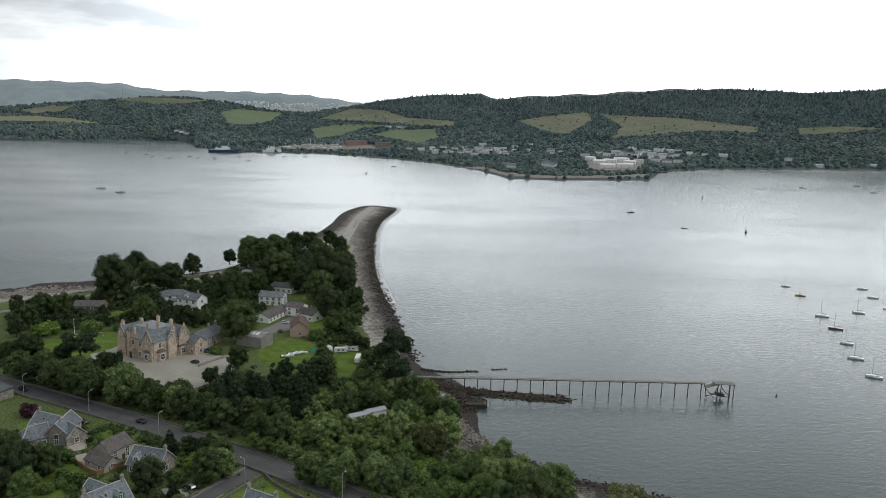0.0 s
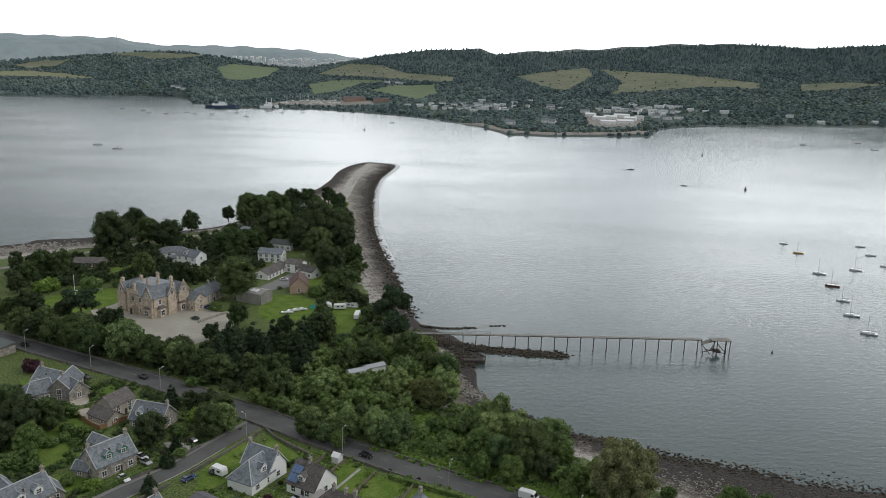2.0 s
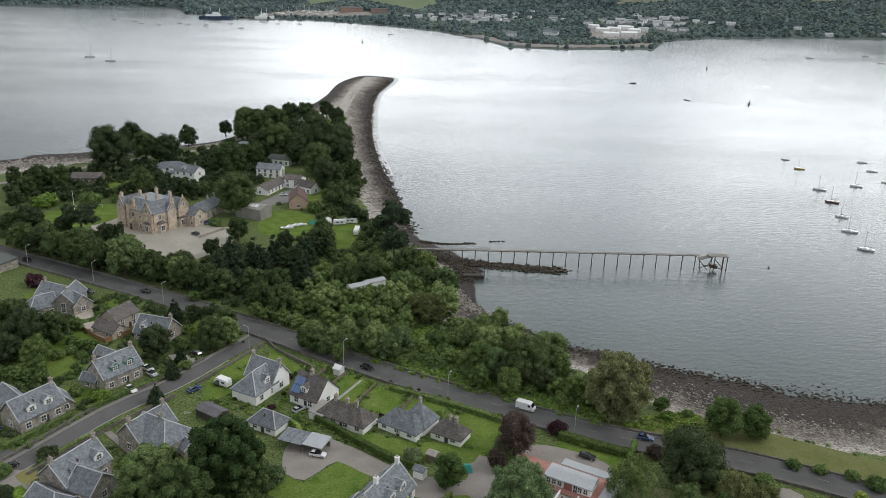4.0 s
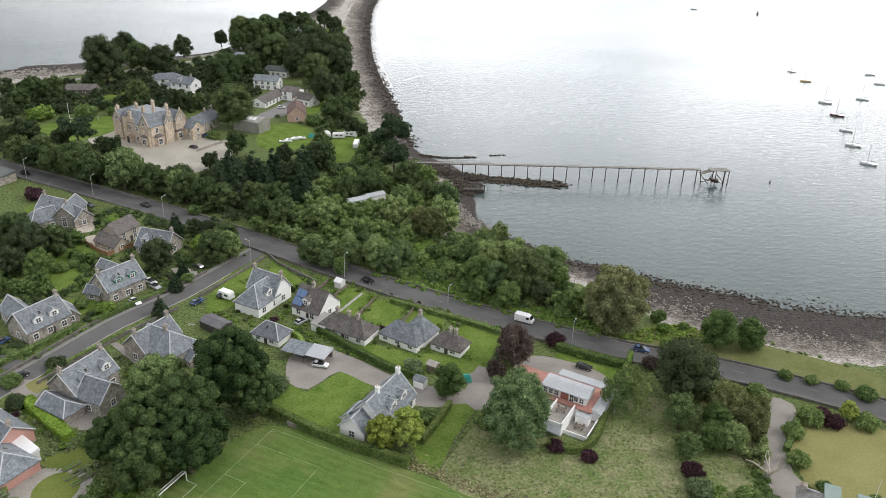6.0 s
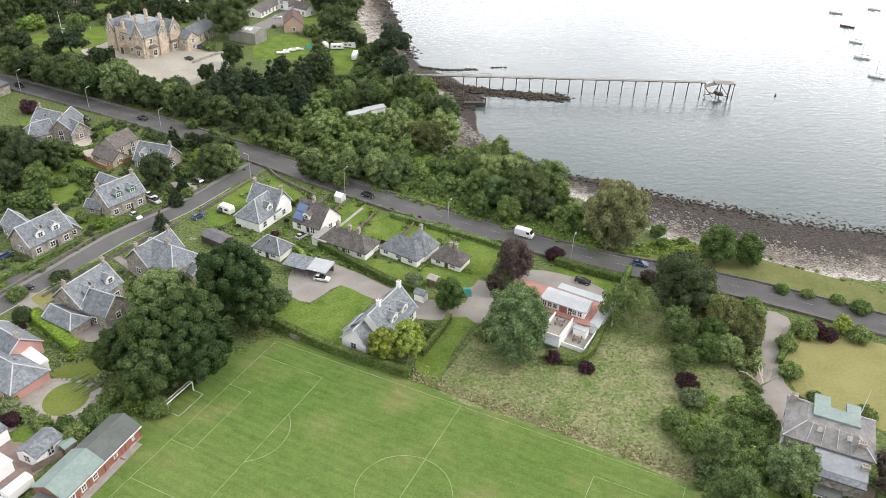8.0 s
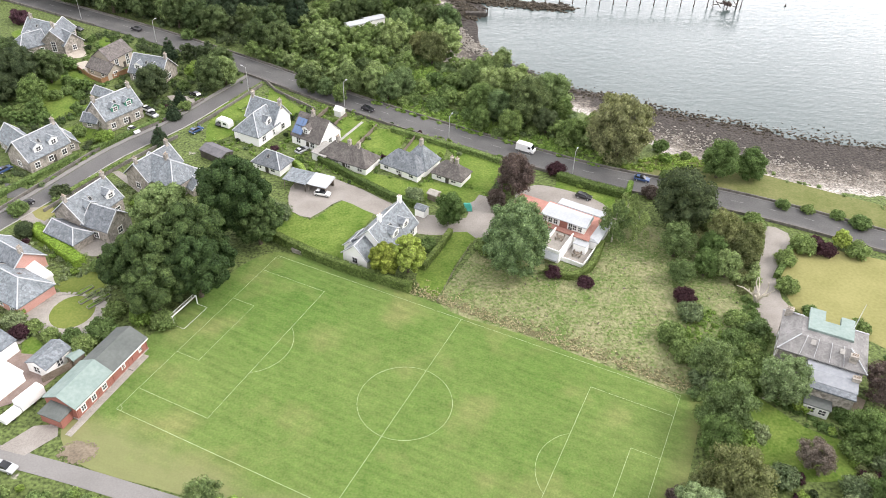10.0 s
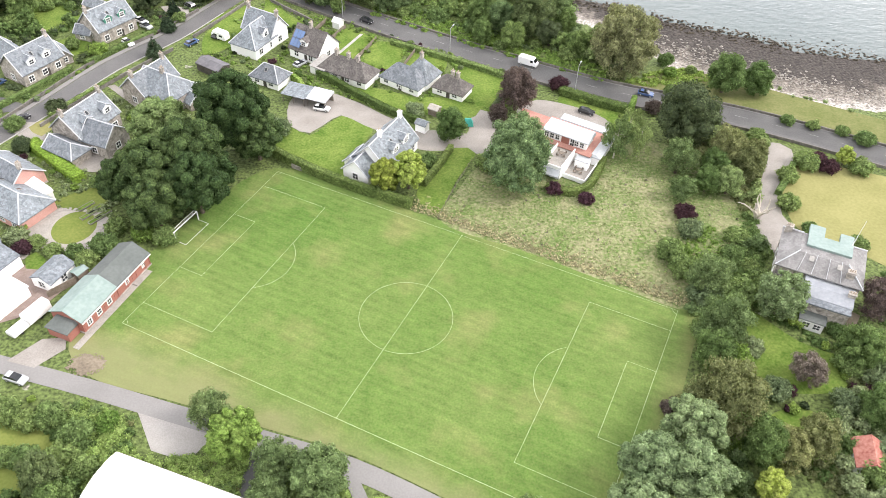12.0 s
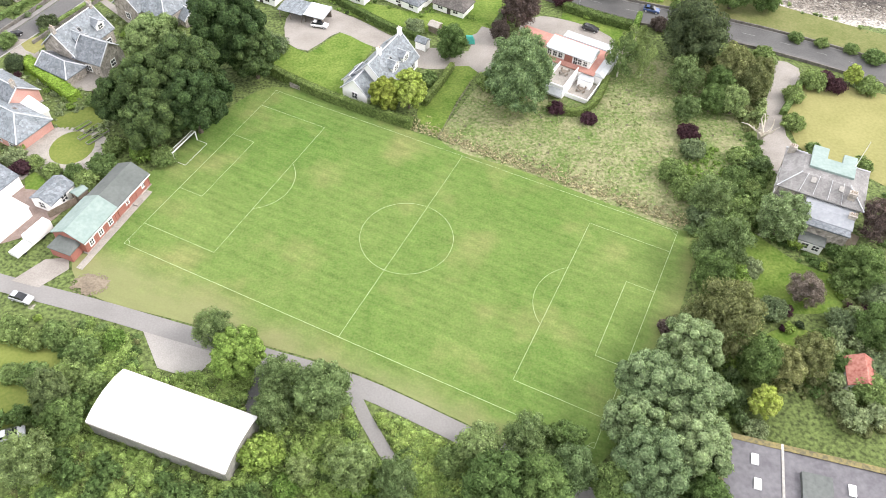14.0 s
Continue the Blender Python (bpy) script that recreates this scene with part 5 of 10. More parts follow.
def mansion():
    e = empty_at("mansion", -148, 353, LAND, -31.5)
    W, D = 24.5, 20.0
    SPOTS.append((-132, 354, 16))
    # main block, x along the entrance front, y back; front faces -y
    block(e, "wall", I4, 0, 0, -0.3, W, D, 9.2, SANDSTONE)
    frustum(e, "roof", I4, (-0.4, -0.4, W + 0.4, D + 0.4), (4.6, 4.6, W - 4.6, D - 4.6), 9.2, 13.0, SLATE)
    block(e, "roof_flat", I4, 4.9, 4.9, 13.0, W - 4.9, D - 4.9, 13.2, FLAT_LEAD, "grey lead flat")
    block(e, "parapet", I4, 8.0, -0.25, 9.2, 13.5, 0.35, 11.2, SANDSTONE)
    block(e, "cornice", I4, -0.15, -0.15, 4.7, W + 0.15, D + 0.15, 4.95, SANDSTONE)
    local = [(3.2, 5.0, 12.0, 90, 5.6, 9.2, 13.6, 0), (W - 3.4, 4.6, 11.0, 90, 6.0, 9.2, 13.8, 0), (W - 4.5, D - 3.6, 11.0, 0, 6.0, 9.2, 13.4, 0), (W - 4.0, 9.5, 10.0, 0, 4.6, 9.2, 12.4, 0)]
    for w in local:
        wing_parts(e, w, SANDSTONE, SLATE, None, False)
    # bay windows, porch and tower stair
    for bx, by, turn in ((W - 3.4, -0.9, 0), (W + 0.9, 3.5, 90), (W + 0.9, 15.0, 90)):
        m = pose(bx, by, 0, 0, 0, turn)
        bm = bmesh.new()
        for z0, z1 in ((-0.3, 4.2),):
            ring = [(-2.0, 0.95), (-1.3, -0.6), (1.3, -0.6), (2.0, 0.95)]
            lo = [bm.verts.new(m @ Vector((x, y, z0))) for x, y in ring]
            up = [bm.verts.new(m @ Vector((x, y, z1))) for x, y in ring]
            for i in range(4):
                bm.faces.new((lo[i], lo[(i + 1) % 4], up[(i + 1) % 4], up[i]))
            bm.faces.new(up)
            bm.faces.new(lo[::-1])
        bay = part("bay", bm, SANDSTONE, e)
        add_window(bay, m @ pose(0, -0.62, 1.0), 1.9, 2.3)
        frustum(bay, "bay_roof", m, (-2.1, -0.75, 2.1, 0.95), (-1.2, 0.2, 1.2, 0.95), 4.4, 5.3, BROWN_TILE)
    block(e, "porch", I4, 9.0, -1.8, -0.3, 12.4, 0, 4.2, SANDSTONE)
    block(e, "door", I4, 9.9, -1.9, 0, 11.5, -1.78, 2.9, DARK_WOOD)
    block(e, "turret", I4, 7.0, -0.9, -0.3, 9.0, 1.4, 12.0, SANDSTONE)
    frustum(e, "turret_roof", I4, (6.8, -1.1, 9.2, 1.6), (7.9, 0.1, 8.1, 0.3), 12.1, 14.4, SLATE)
    for z in (1.1, 6.0):
        window_row(e, I4, 0.6, 6.6, 2, -0.03, z, 0, 1.35, 2.1)
        window_row(e, I4, 13.4, W - 0.6, 3, -0.03, z, 0, 1.35, 2.1)
        window_row(e, I4, 1.0, D - 1, 4, W + 0.03, z, 90, 1.35, 2.1)
        window_row(e, I4, 1.0, D - 1, 4, -0.03, z, -90, 1.2, 1.9)
    add_window(e, pose(10.7, -0.3, 6.0), 1.5, 2.0)
    for cx, cy, h in ((1.0, 2.0, 14.8), (6.5, 8.0, 15.4), (10.2, 1.0, 13.6), (14.2, 5.4, 15.6), (W - 6.5, 8, 15.2), (W - 6.0, D - 5, 15.4), (8, D - 4, 15.2), (W - 0.8, 11.5, 14.0)):
        bm = bmesh.new()
        box(bm, cx - 0.7, cy - 0.5, 8.8, cx + 0.7, cy + 0.5, h)
        box(bm, cx - 0.8, cy - 0.6, h, cx + 0.8, cy + 0.6, h + 0.2)
        c = part("chimney", bm, SANDSTONE, e)
        for k in (-0.4, 0, 0.4):
            bm = bmesh.new()
            tube(bm, (cx + k, cy, h + 0.2), (cx + k, cy, h + 0.9), 0.15, 0.12, 7)
            part("chimney_pot", bm, CHIMNEY_POT, c)
    # crow-stepped gables
    for gx, gy, half, turn in ((3.2, -1.05, 2.9, 0), (W - 3.4, -0.95, 3.1, 0), (W + 1.05, D - 3.6, 3.1, 90), (W + 1.05, 9.5, 2.4, 90)):
        m = pose(gx, gy, 0, 0, 0, turn)
        for sg in (-1, 1):
            for k in range(6):
                u = half * (1 - k / 6)
                z = 9.2 + 4.4 * half / 2.9 * k / 6
                block(e, "crow_step", m, min(sg * u, sg * (u - half / 6)), -0.05, z - 0.6, max(sg * u, sg * (u - half / 6)), 0.42, z + 1.0, SANDSTONE)
        add_window(e, m @ pose(0, -0.02, 9.6), 1.1, 1.7)
        block(e, "finial", m, -0.2, 0, 13.4, 0.2, 0.4, 15.0, SANDSTONE)
    # rear link towards the coach house
    wing_parts(e, (W + 2.0, D + 1.0, 9.0, 0, 6.5, 5.5, 8.2, 0), SANDSTONE, SLATE, None, True)
    tagged(e, "baronial pink sandstone mansion with slate roofs and chimneys", "mansion")


mansion()


def shed(name, label, category, wing, wall, roof, ribs=0, rib_mat=None, windows=False, z_flat=None):
    x, y, *rest = wing
    SPOTS.append((x, y, max(rest[0], rest[2]) * 0.55))
    e = empty_at(name, x, y)
    w = (0, 0, *rest)
    wing_parts(e, w, wall, roof, None, windows, 0.2)
    ln, turn, wd, he, hr, hip = rest
    m = pose(0, 0, 0, 0, 0, turn)
    for i in range(ribs):
        u = -ln / 2 + ln * (i + 0.5) / ribs
        for s in (-1, 1):
            bm = bmesh.new()
            box(bm, u - 0.12, s * (wd / 2 + 0.02), -0.2, u + 0.12, s * (wd / 2 + 0.09), he - 0.1, m)
            part("cladding_rib", bm, rib_mat or wall, e)
    return tagged(e, label, category), m


e, m = shed("barn", "large grey metal-clad shed on a lawn", "shed", (-89.2, 370.9, 15.0, -24.9, 9, 5.2, 6.6, 0), METAL_SHEET, METAL_SHEET, 9)
for k in (-3.5, -1.2, 1.2, 3.5):
    bm = bmesh.new()
    poly_face(bm, [m @ Vector(p) for p in ((k - 1, -0.8, 6.72), (k + 1, -0.8, 6.72), (k + 1, -3.2, 5.98), (k - 1, -3.2, 5.98))])
    part("rooflight", bm, WHITE_SHEET, e)
shed("garden_shed", "brown timber shed with felt roof", "shed", (-59.4, 187.8, 7.9, -33.1, 4.5, 2.2, 3, 0), DARK_WOOD, FLAT_ROOF)
shed("garage", "white garage with grey felt roof", "garage", (-74.3, 109.1, 6.5, 67.4, 5, 2.4, 3.6, 0), HARL, SLATE, windows=True)
shed("tin_shed", "small shed with rusty red tin roof", "shed", (74.6, 70.8, 5.6, 78, 5.0, 2.4, 4.0, 0), HARL, RUST_SHEET)


def carport(label, x, y, turn, L, W, h, roof):
    """A sheet roof on posts, closed at the back and one side."""
    e = empty_at("carport", x, y, LAND, turn)
    SPOTS.append((x, y, L * 0.6))
    for px in (-L / 2 + 0.15, 0, L / 2 - 0.15):
        for py in (-W / 2 + 0.15, W / 2 - 0.15):
            block(e, "post", I4, px - 0.07, py - 0.07, -0.1, px + 0.07, py + 0.07, h, WOOD)
    block(e, "back_wall", I4, -L / 2, W / 2 - 0.08, -0.1, L / 2, W / 2, h, WOOD)
    frustum(e, "roof", I4, (-L / 2 - 0.25, -W / 2 - 0.3, L / 2 + 0.25, W / 2 + 0.3), (-L / 2 - 0.2, W / 2 - 0.2, L / 2 + 0.2, W / 2 + 0.25), h + 0.08, h + 0.55, roof, 0.1)
    for k in range(int(L)):
        u = -L / 2 + 0.5 + k
        bm = bmesh.new()
        tube(bm, (u, -W / 2 - 0.28, h + 0.1), (u, W / 2 - 0.2, h + 0.56), 0.04, 0.04, 4)
        part("roof_seam", bm, roof, e)
    tagged(e, label, "carport")


carport("open carport with dark grey sheet roof", -34.9, 175.4, -21.1, 6.4, 5.0, 2.4, SLATE)
carport("open carport with pale sheet roof", -28.9, 173.7, -20.4, 5.2, 4.8, 2.3, PALE_SHEET)
shed("summer_house", "small white garden summer house", "shed", (-28.2, 213.8, 2.4, -30, 2.4, 2.0, 2.9, 0), WHITE_PAINT, WHITE_SHEET)
shed("garden_shed", "small timber shed with pale felt roof", "shed", (0.8, 170.2, 2.6, -30, 2.2, 1.9, 2.4, 0), WOOD, PAVING)
shed("garden_shed", "small shed with mint green roof", "shed", (-69.5, 109.8, 2.4, 60, 2.0, 1.9, 2.2, 0), WOOD, MINT)
shed("garden_shed", "white lean-to store behind the house", "shed", (-2.2, 163.0, 2.8, -30, 2.2, 2.2, 2.9, 0), HARL, SLATE)


def clubhouse():
    """Long red boarded hall: a grey felted half and a mint half, with a low porch at the end."""
    e = empty_at("clubhouse", -63.8, 105.2, LAND, 68.5)
    SPOTS.append((-63.8, 105.2, 9))
    for x0, x1, roof, rise in ((0.3, 10.6, DARK_SHEET, 0.0), (-9.3, 0.3, MINT, 0.18)):
        wing_parts(e, ((x0 + x1) / 2, 0, x1 - x0 - 0.02, 0, 6.9 + rise, 3.0 + rise, 4.7 + rise, 0), RED_BOARD, roof, None, False, 0.3)
    frustum(e, "porch_roof", I4, (-12.4, -2.6, -9.2, 2.6), (-9.6, -2.0, -9.3, 2.0), 2.4, 3.0, DARK_SHEET)
    block(e, "porch", I4, -12.1, -2.4, -0.3, -9.28, 2.4, 2.3, RED_BOARD)
    for u in (-7.6, -4.9, -2.0):
        add_window(e, pose(u, -3.56, 1.0), 0.95, 1.25)
    for u in (3.5, 8.6):
        add_window(e, pose(u, -3.47, 1.3), 0.7, 0.8)
    block(e, "door", I4, 5.0, -3.53, 0.1, 6.0, -3.44, 2.2, RED_BOARD, "red boarded door")
    block(e, "step", I4, 4.4, -4.8, -0.3, 6.6, -3.5, 0.35, PAVING)
    block(e, "plinth", I4, -9.5, -3.6, -0.3, 10.7, 3.6, 0.3, STONE)
    for u in (-9.0, -6.2, -3.4, -0.4, 0.6, 3.4, 6.2, 9.0, 10.4):
        block(e, "batten", I4, u - 0.07, -3.62, 0.3, u + 0.07, -3.5, 2.8, RED_BOARD)
    block(e, "gutter", I4, -9.5, -3.98, 2.82, 10.8, -3.82, 2.96, WHITE_PAINT)
    tagged(e, "long red boarded clubhouse with grey and mint roofs", "clubhouse")
    ground_patch("path", "concrete path beside the red clubhouse", "path", [(-63.8 + math.cos(radians(68.5)) * u - math.sin(radians(68.5)) * v, 105.2 + math.sin(radians(68.5)) * u + math.cos(radians(68.5)) * v)
                                                                            for u, v in ((-13, -3.6), (9, -3.6), (9, -5.0), (-13, -5.0))], PAVING, 0.04, False)


clubhouse()


def white_hall():
    """White barrel-roofed shed."""
    e = empty_at("storage_hall", -39.3, 59.1, LAND, -19.5)
    SPOTS.append((-45, 61, 6.5))
    SPOTS.append((-39, 59, 6.5))
    SPOTS.append((-33, 57, 6.5))
    L, W, he, hr = 24.2, 9.9, 3.8, 4.9
    prof = [(-W / 2 - 0.15, he), (-W / 2 * 0.62, he + 0.72), (-W / 2 * 0.25, hr - 0.12), (0, hr), (W / 2 * 0.25, hr - 0.12), (W / 2 * 0.62, he + 0.72), (W / 2 + 0.15, he)]
    bm = bmesh.new()
    rows = []
    for x in (-L / 2 - 0.2, L / 2 + 0.2):
        rows.append([bm.verts.new((x, y, z)) for y, z in prof] + [bm.verts.new((x, y, z - 0.18)) for y, z in reversed(prof)])
    n = len(rows[0])
    for i in range(n):
        j = (i + 1) % n
        bm.faces.new((rows[0][i], rows[0][j], rows[1][j], rows[1][i]))
    bm.faces.new(rows[0])
    bm.faces.new(rows[1][::-1])
    part("roof", bm, WHITE_SHEET, e)
    bm = bmesh.new()
    rows = []
    for x in (-L / 2, L / 2):
        rows.append([bm.verts.new((x, p[0] * 0.97, p[1] - 0.15)) for p in prof] + [bm.verts.new((x, W / 2, -0.3)), bm.verts.new((x, -W / 2, -0.3))])
    n = len(rows[0])
    for i in range(n):
        j = (i + 1) % n
        bm.faces.new((rows[0][i], rows[0][j], rows[1][j], rows[1][i]))
    bm.faces.new(rows[0])
    bm.faces.new(rows[1][::-1])
    part("wall", bm, METAL_SHEET, e)
    for i in range(13):
        u = -L / 2 + L * (i + 0.5) / 13
        block(e, "cladding_rib", I4, u - 0.07, -W / 2 - 0.06, -0.2, u + 0.07, -W / 2 + 0.02, 3.5, METAL_SHEET)
    for y in (-W / 2 - 0.28, W / 2 + 0.12):
        block(e, "gutter", I4, -L / 2, y, he - 0.28, L / 2, y + 0.16, he - 0.12, METAL_SHEET)
    tagged(e, "large storage shed with bright white curved roof", "shed")


white_hall()


def modern_house():
    """White house with terracotta roofs, a raised white block and a roof terrace."""
    e = empty_at("modern_house", 33, 156, LAND, -30)
    SPOTS.append((33, 158, 9))
    SPOTS.append((33, 150, 7))
    block(e, "wall", I4, -7, -2.5, -0.3, 7, 7.4, 2.8, HARL)
    frustum(e, "roof", I4, (-7.4, -2.9, 7.4, 7.8), (-5.5, 0.6, 5.5, 4.5), 2.9, 3.6, RED_TILE)
    block(e, "side_wall", I4, -15, 1.0, -0.3, -7.02, 7.2, 2.5, HARL)
    frustum(e, "side_roof", I4, (-15.3, 0.7, -7.05, 7.5), (-12.5, 3.5, -7.05, 4.6), 2.6, 3.2, RED_TILE)
    block(e, "upper_wall", I4, -5.6, -1.4, 2.8, 5.6, 2.8, 5.3, HARL)
    frustum(e, "upper_roof", I4, (-6.0, -1.8, 6.0, 3.2), (-5.8, 1.6, 5.8, 3.0), 5.4, 6.0, PALE_SHEET)
    for i in range(15):
        u = -5.8 + 11.6 * (i + 0.5) / 15
        bm = bmesh.new()
        tube(bm, (u, -1.75, 5.43), (u, 1.6, 6.02), 0.035, 0.035, 4)
        part("roof_seam", bm, PALE_SHEET, e)
    for u in (-4.8, -3.4, -2.0, 3.0, 4.4):
        add_window(e, pose(u, -1.42, 3.6), 0.9, 1.2)
    block(e, "door", I4, -0.9, -1.5, 3.0, 1.1, -1.38, 5.0, RED_BOARD, "red boarded panel")
    add_window(e, pose(1.9, -1.42, 3.1), 0.9, 1.9)
    block(e, "rear_wall", I4, -5, 7.42, -0.3, 6.5, 10.2, 2.7, HARL)
    frustum(e, "rear_roof", I4, (-5.3, 7.45, 6.8, 10.5), (-5.1, 7.6, 6.6, 10.3), 2.9, 3.2, PALE_SHEET)
    for u in (-5.6, 5.2):
        add_window(e, pose(u, -2.53, 0.9), 1.2, 1.2)
    # roof terrace with parapets
    block(e, "terrace_wall", I4, -1.4, -11.2, -0.3, 3.4, -2.52, 2.5, HARL)
    block(e, "terrace_floor", I4, -1.2, -10.0, 2.5, 3.2, -2.52, 2.58, PAVING, "pinkish terrace paving")
    for x0, y0, x1, y1 in ((-1.4, -11.2, -1.15, -2.5), (3.15, -11.2, 3.4, -2.5), (-1.4, -11.2, 3.4, -10.95)):
        block(e, "parapet", I4, x0, y0, 2.5, x1, y1, 3.5, HARL)
    frustum(e, "terrace_end_roof", I4, (-1.4, -12.6, 3.4, -11.2), (-1.4, -11.5, 3.4, -11.2), 1.6, 2.6, PALE_SHEET)
    block(e, "patio_wall", I4, 9.0, -9.5, -0.2, 9.25, -2.0, 1.4, HARL)
    block(e, "patio_wall", I4, 3.4, -9.7, -0.2, 9.25, -9.45, 1.1, HARL)
    block(e, "side_store", I4, 4.4, -4.8, -0.2, 7.6, -2.55, 2.3, HARL)
    block(e, "side_store_roof", I4, 4.3, -4.9, 2.3, 7.7, -2.6, 2.42, PALE_SHEET)
    frustum(e, "end_roof", I4, (7.05, -2.0, 9.6, 8.6), (7.05, -1.6, 8.2, 8.2), 2.5, 3.0, PALE_SHEET)
    block(e, "end_wall", I4, 7.05, -1.6, -0.2, 9.2, 8.2, 2.4, HARL)
    tagged(e, "white modern house with terracotta roofs and roof terrace", "house")
    m = pose(33, 156, LAND, 0, 0, -30)
    for tx, ty, tz in ((1.0, -5.4, 2.58), (6.0, -6.0, 0.05)):
        p = m @ Vector((tx, ty, tz))
        t = empty_at("garden_table", p.x, p.y, p.z, 20)
        bm = bmesh.new()
        tube(bm, (0, 0, 0.70), (0, 0, 0.75), 0.65, 0.65, 12)
        part("tabletop", bm, WOOD, t)
        bm = bmesh.new()
        tube(bm, (0, 0, 0), (0, 0, 0.7), 0.08, 0.06, 6)
        part("pedestal", bm, WOOD, t)
        tagged(t, "round grey garden table on a terrace", "table")
        for k in range(4):
            a = k * 1.57 + 0.4
            c = empty_at("garden_chair", p.x + 1.05 * math.cos(a), p.y + 1.05 * math.sin(a), p.z, math.degrees(a) + 90)
            block(c, "seat", I4, -0.25, -0.25, 0.38, 0.25, 0.25, 0.44, WOOD)
            block(c, "backrest", I4, -0.25, -0.25, 0.44, 0.25, -0.2, 0.9, WOOD)
            for lx in (-0.22, 0.18):
                for ly in (-0.22, 0.18):
                    block(c, "leg", I4, lx, ly, 0, lx + 0.04, ly + 0.04, 0.38, WOOD)
            tagged(c, "dark garden chair beside a round table", "chair", "chairs round the tables")
    ground_patch("patio", "pale paved patio within white walls", "patio", [tuple((m @ Vector((u, v, 0)))[:2]) for u, v in ((3.4, -9.5), (9, -9.5), (9, -2), (3.4, -2))], PAVING, 0.05, False)


modern_house()


def flat_roof_villa():
    """Stone villa with a broad leaded roof and a white roof terrace."""
    e = empty_at("stone_villa", 79.8, 113.9, LAND, -24.6)
    SPOTS.append((79.8, 113.9, 9))
    SPOTS.append((77.5, 105, 6))
    block(e, "wall", I4, -7.9, -5.6, -0.3, 7.9, 5.9, 6.2, STONE)
    frustum(e, "roof", I4, (-8.4, -6.1, 8.4, 6.4), (-4.6, -2.4, 4.6, 3.4), 6.3, 8.3, OLD_SLATE, 0.25)
    block(e, "roof_terrace", I4, -3.6, -0.2, 8.3, 5.0, 3.4, 8.8, MINT, "pale mint roof terrace")
    block(e, "terrace_arm", I4, -3.6, 3.4, 7.9, -0.6, 6.6, 8.8, MINT, "pale mint roof terrace")
    block(e, "terrace_arm", I4, 2.4, 3.4, 7.9, 5.0, 6.2, 8.8, MINT, "pale mint roof terrace")
    for x0, x1, y0, y1 in ((-8.4, -4.6, -6.1, -2.4), (8.4, 4.6, -6.1, -2.4), (8.4, 4.6, 6.4, 3.4), (-8.4, -4.6, 6.4, 3.4)):
        bm = bmesh.new()
        tube(bm, (x0, y0, 6.32), (x1, y1, 8.62), 0.14, 0.14, 6)
        part("hip_cap", bm, LEAD, e)
    for u in (-3.4, -1.2, 1.2, 3.4):
        bm = bmesh.new()
        tube(bm, (u, -2.4, 8.63), (u * 1.2, -6.0, 6.4), 0.05, 0.05, 4)
        part("roof_seam", bm, LEAD, e)
    for u, v in ((-2.2, 0.46), (3.2, 0.40)):
        z = 6.3 + v * 2.3 * 1.0 + 0.9
        block(e, "rooflight", pose(u, -3.6, z, 31, 0, 0), -0.45, -0.55, -0.05, 0.45, 0.55, 0.12, METAL_SHEET)
    # lower stone range in front, with grey flat roofs
    block(e, "low_wall", I4, -7.9, -9.0, -0.3, 2.0, -5.62, 3.4, STONE)
    frustum(e, "low_roof", I4, (-8.2, -9.3, 2.2, -5.62), (-7.8, -6.0, 2.0, -5.62), 3.5, 4.7, BROWN_TILE)
    block(e, "range_wall", I4, -2.0, -12.2, -0.3, 7.0, -5.62, 4.6, STONE)
    frustum(e, "range_roof", I4, (-2.4, -10.6, 7.4, -5.62), (-2.2, -8.2, 7.2, -5.62), 4.8, 5.7, SLATE_SHEET)
    block(e, "gutter_band", I4, -2.2, -12.5, 4.42, 7.2, -10.65, 4.74, SLATE)
    window_row(e, I4, -1.6, 6.4, 3, -10.62, 3.3, 0, 1.5, 0.8)
    block(e, "sun_room_roof", I4, -1.5, -15.0, 2.4, 3.6, -12.22, 2.55, GREY_SHEET)
    block(e, "sun_room_wall", I4, -1.3, -14.8, -0.3, 3.4, -12.22, 2.4, WHITE_PAINT)
    window_row(e, I4, -0.8, 3.2, 2, -14.85, 0.8, 0, 1.2, 1.2)
    for z in (1.0, 4.0):
        window_row(e, I4, -7, 7, 4, 5.93, z, 180)
        window_row(e, I4, -5, 5, 3, 7.93, z, 90)
        window_row(e, I4, -5, 5, 3, -7.93, z, -90)
    for cx, cy, h in ((5.4, -4.4, 8.6), (6.6, -8.0, 6.4), (-7.4, 4.6, 8.4)):
        bm = bmesh.new()
        box(bm, cx - 0.7, cy - 0.45, 3.0, cx + 0.7, cy + 0.45, h)
        box(bm, cx - 0.8, cy - 0.55, h, cx + 0.8, cy + 0.55, h + 0.15)
        c = part("chimney", bm, STONE, e)
        for k in (-0.4, 0, 0.4):
            bm = bmesh.new()
            tube(bm, (cx + k, cy, h + 0.15), (cx + k, cy, h + 0.7), 0.14, 0.11, 7)
            part("chimney_pot", bm, CHIMNEY_POT, c)
    bm = bmesh.new()
    tube(bm, (4.8, 3.6, 8.8), (5.0, 3.8, 15.2), 0.09, 0.05, 6)
    part("flagpole", bm, WHITE_PAINT, e, "white flagpole")
    tagged(e, "grey stone villa with leaded roof and white terrace", "house")


flat_roof_villa()
for x, y in ((-29, 278.5), (-23, 283.5)):
    shed("white_shed", "long low white shed among woodland trees", "shed", (x, y, 7.8, 33, 3.6, 2.8, 3.5, 0), HARL, PALE_SHEET)
SPOTS.append((-26, 279, 3))


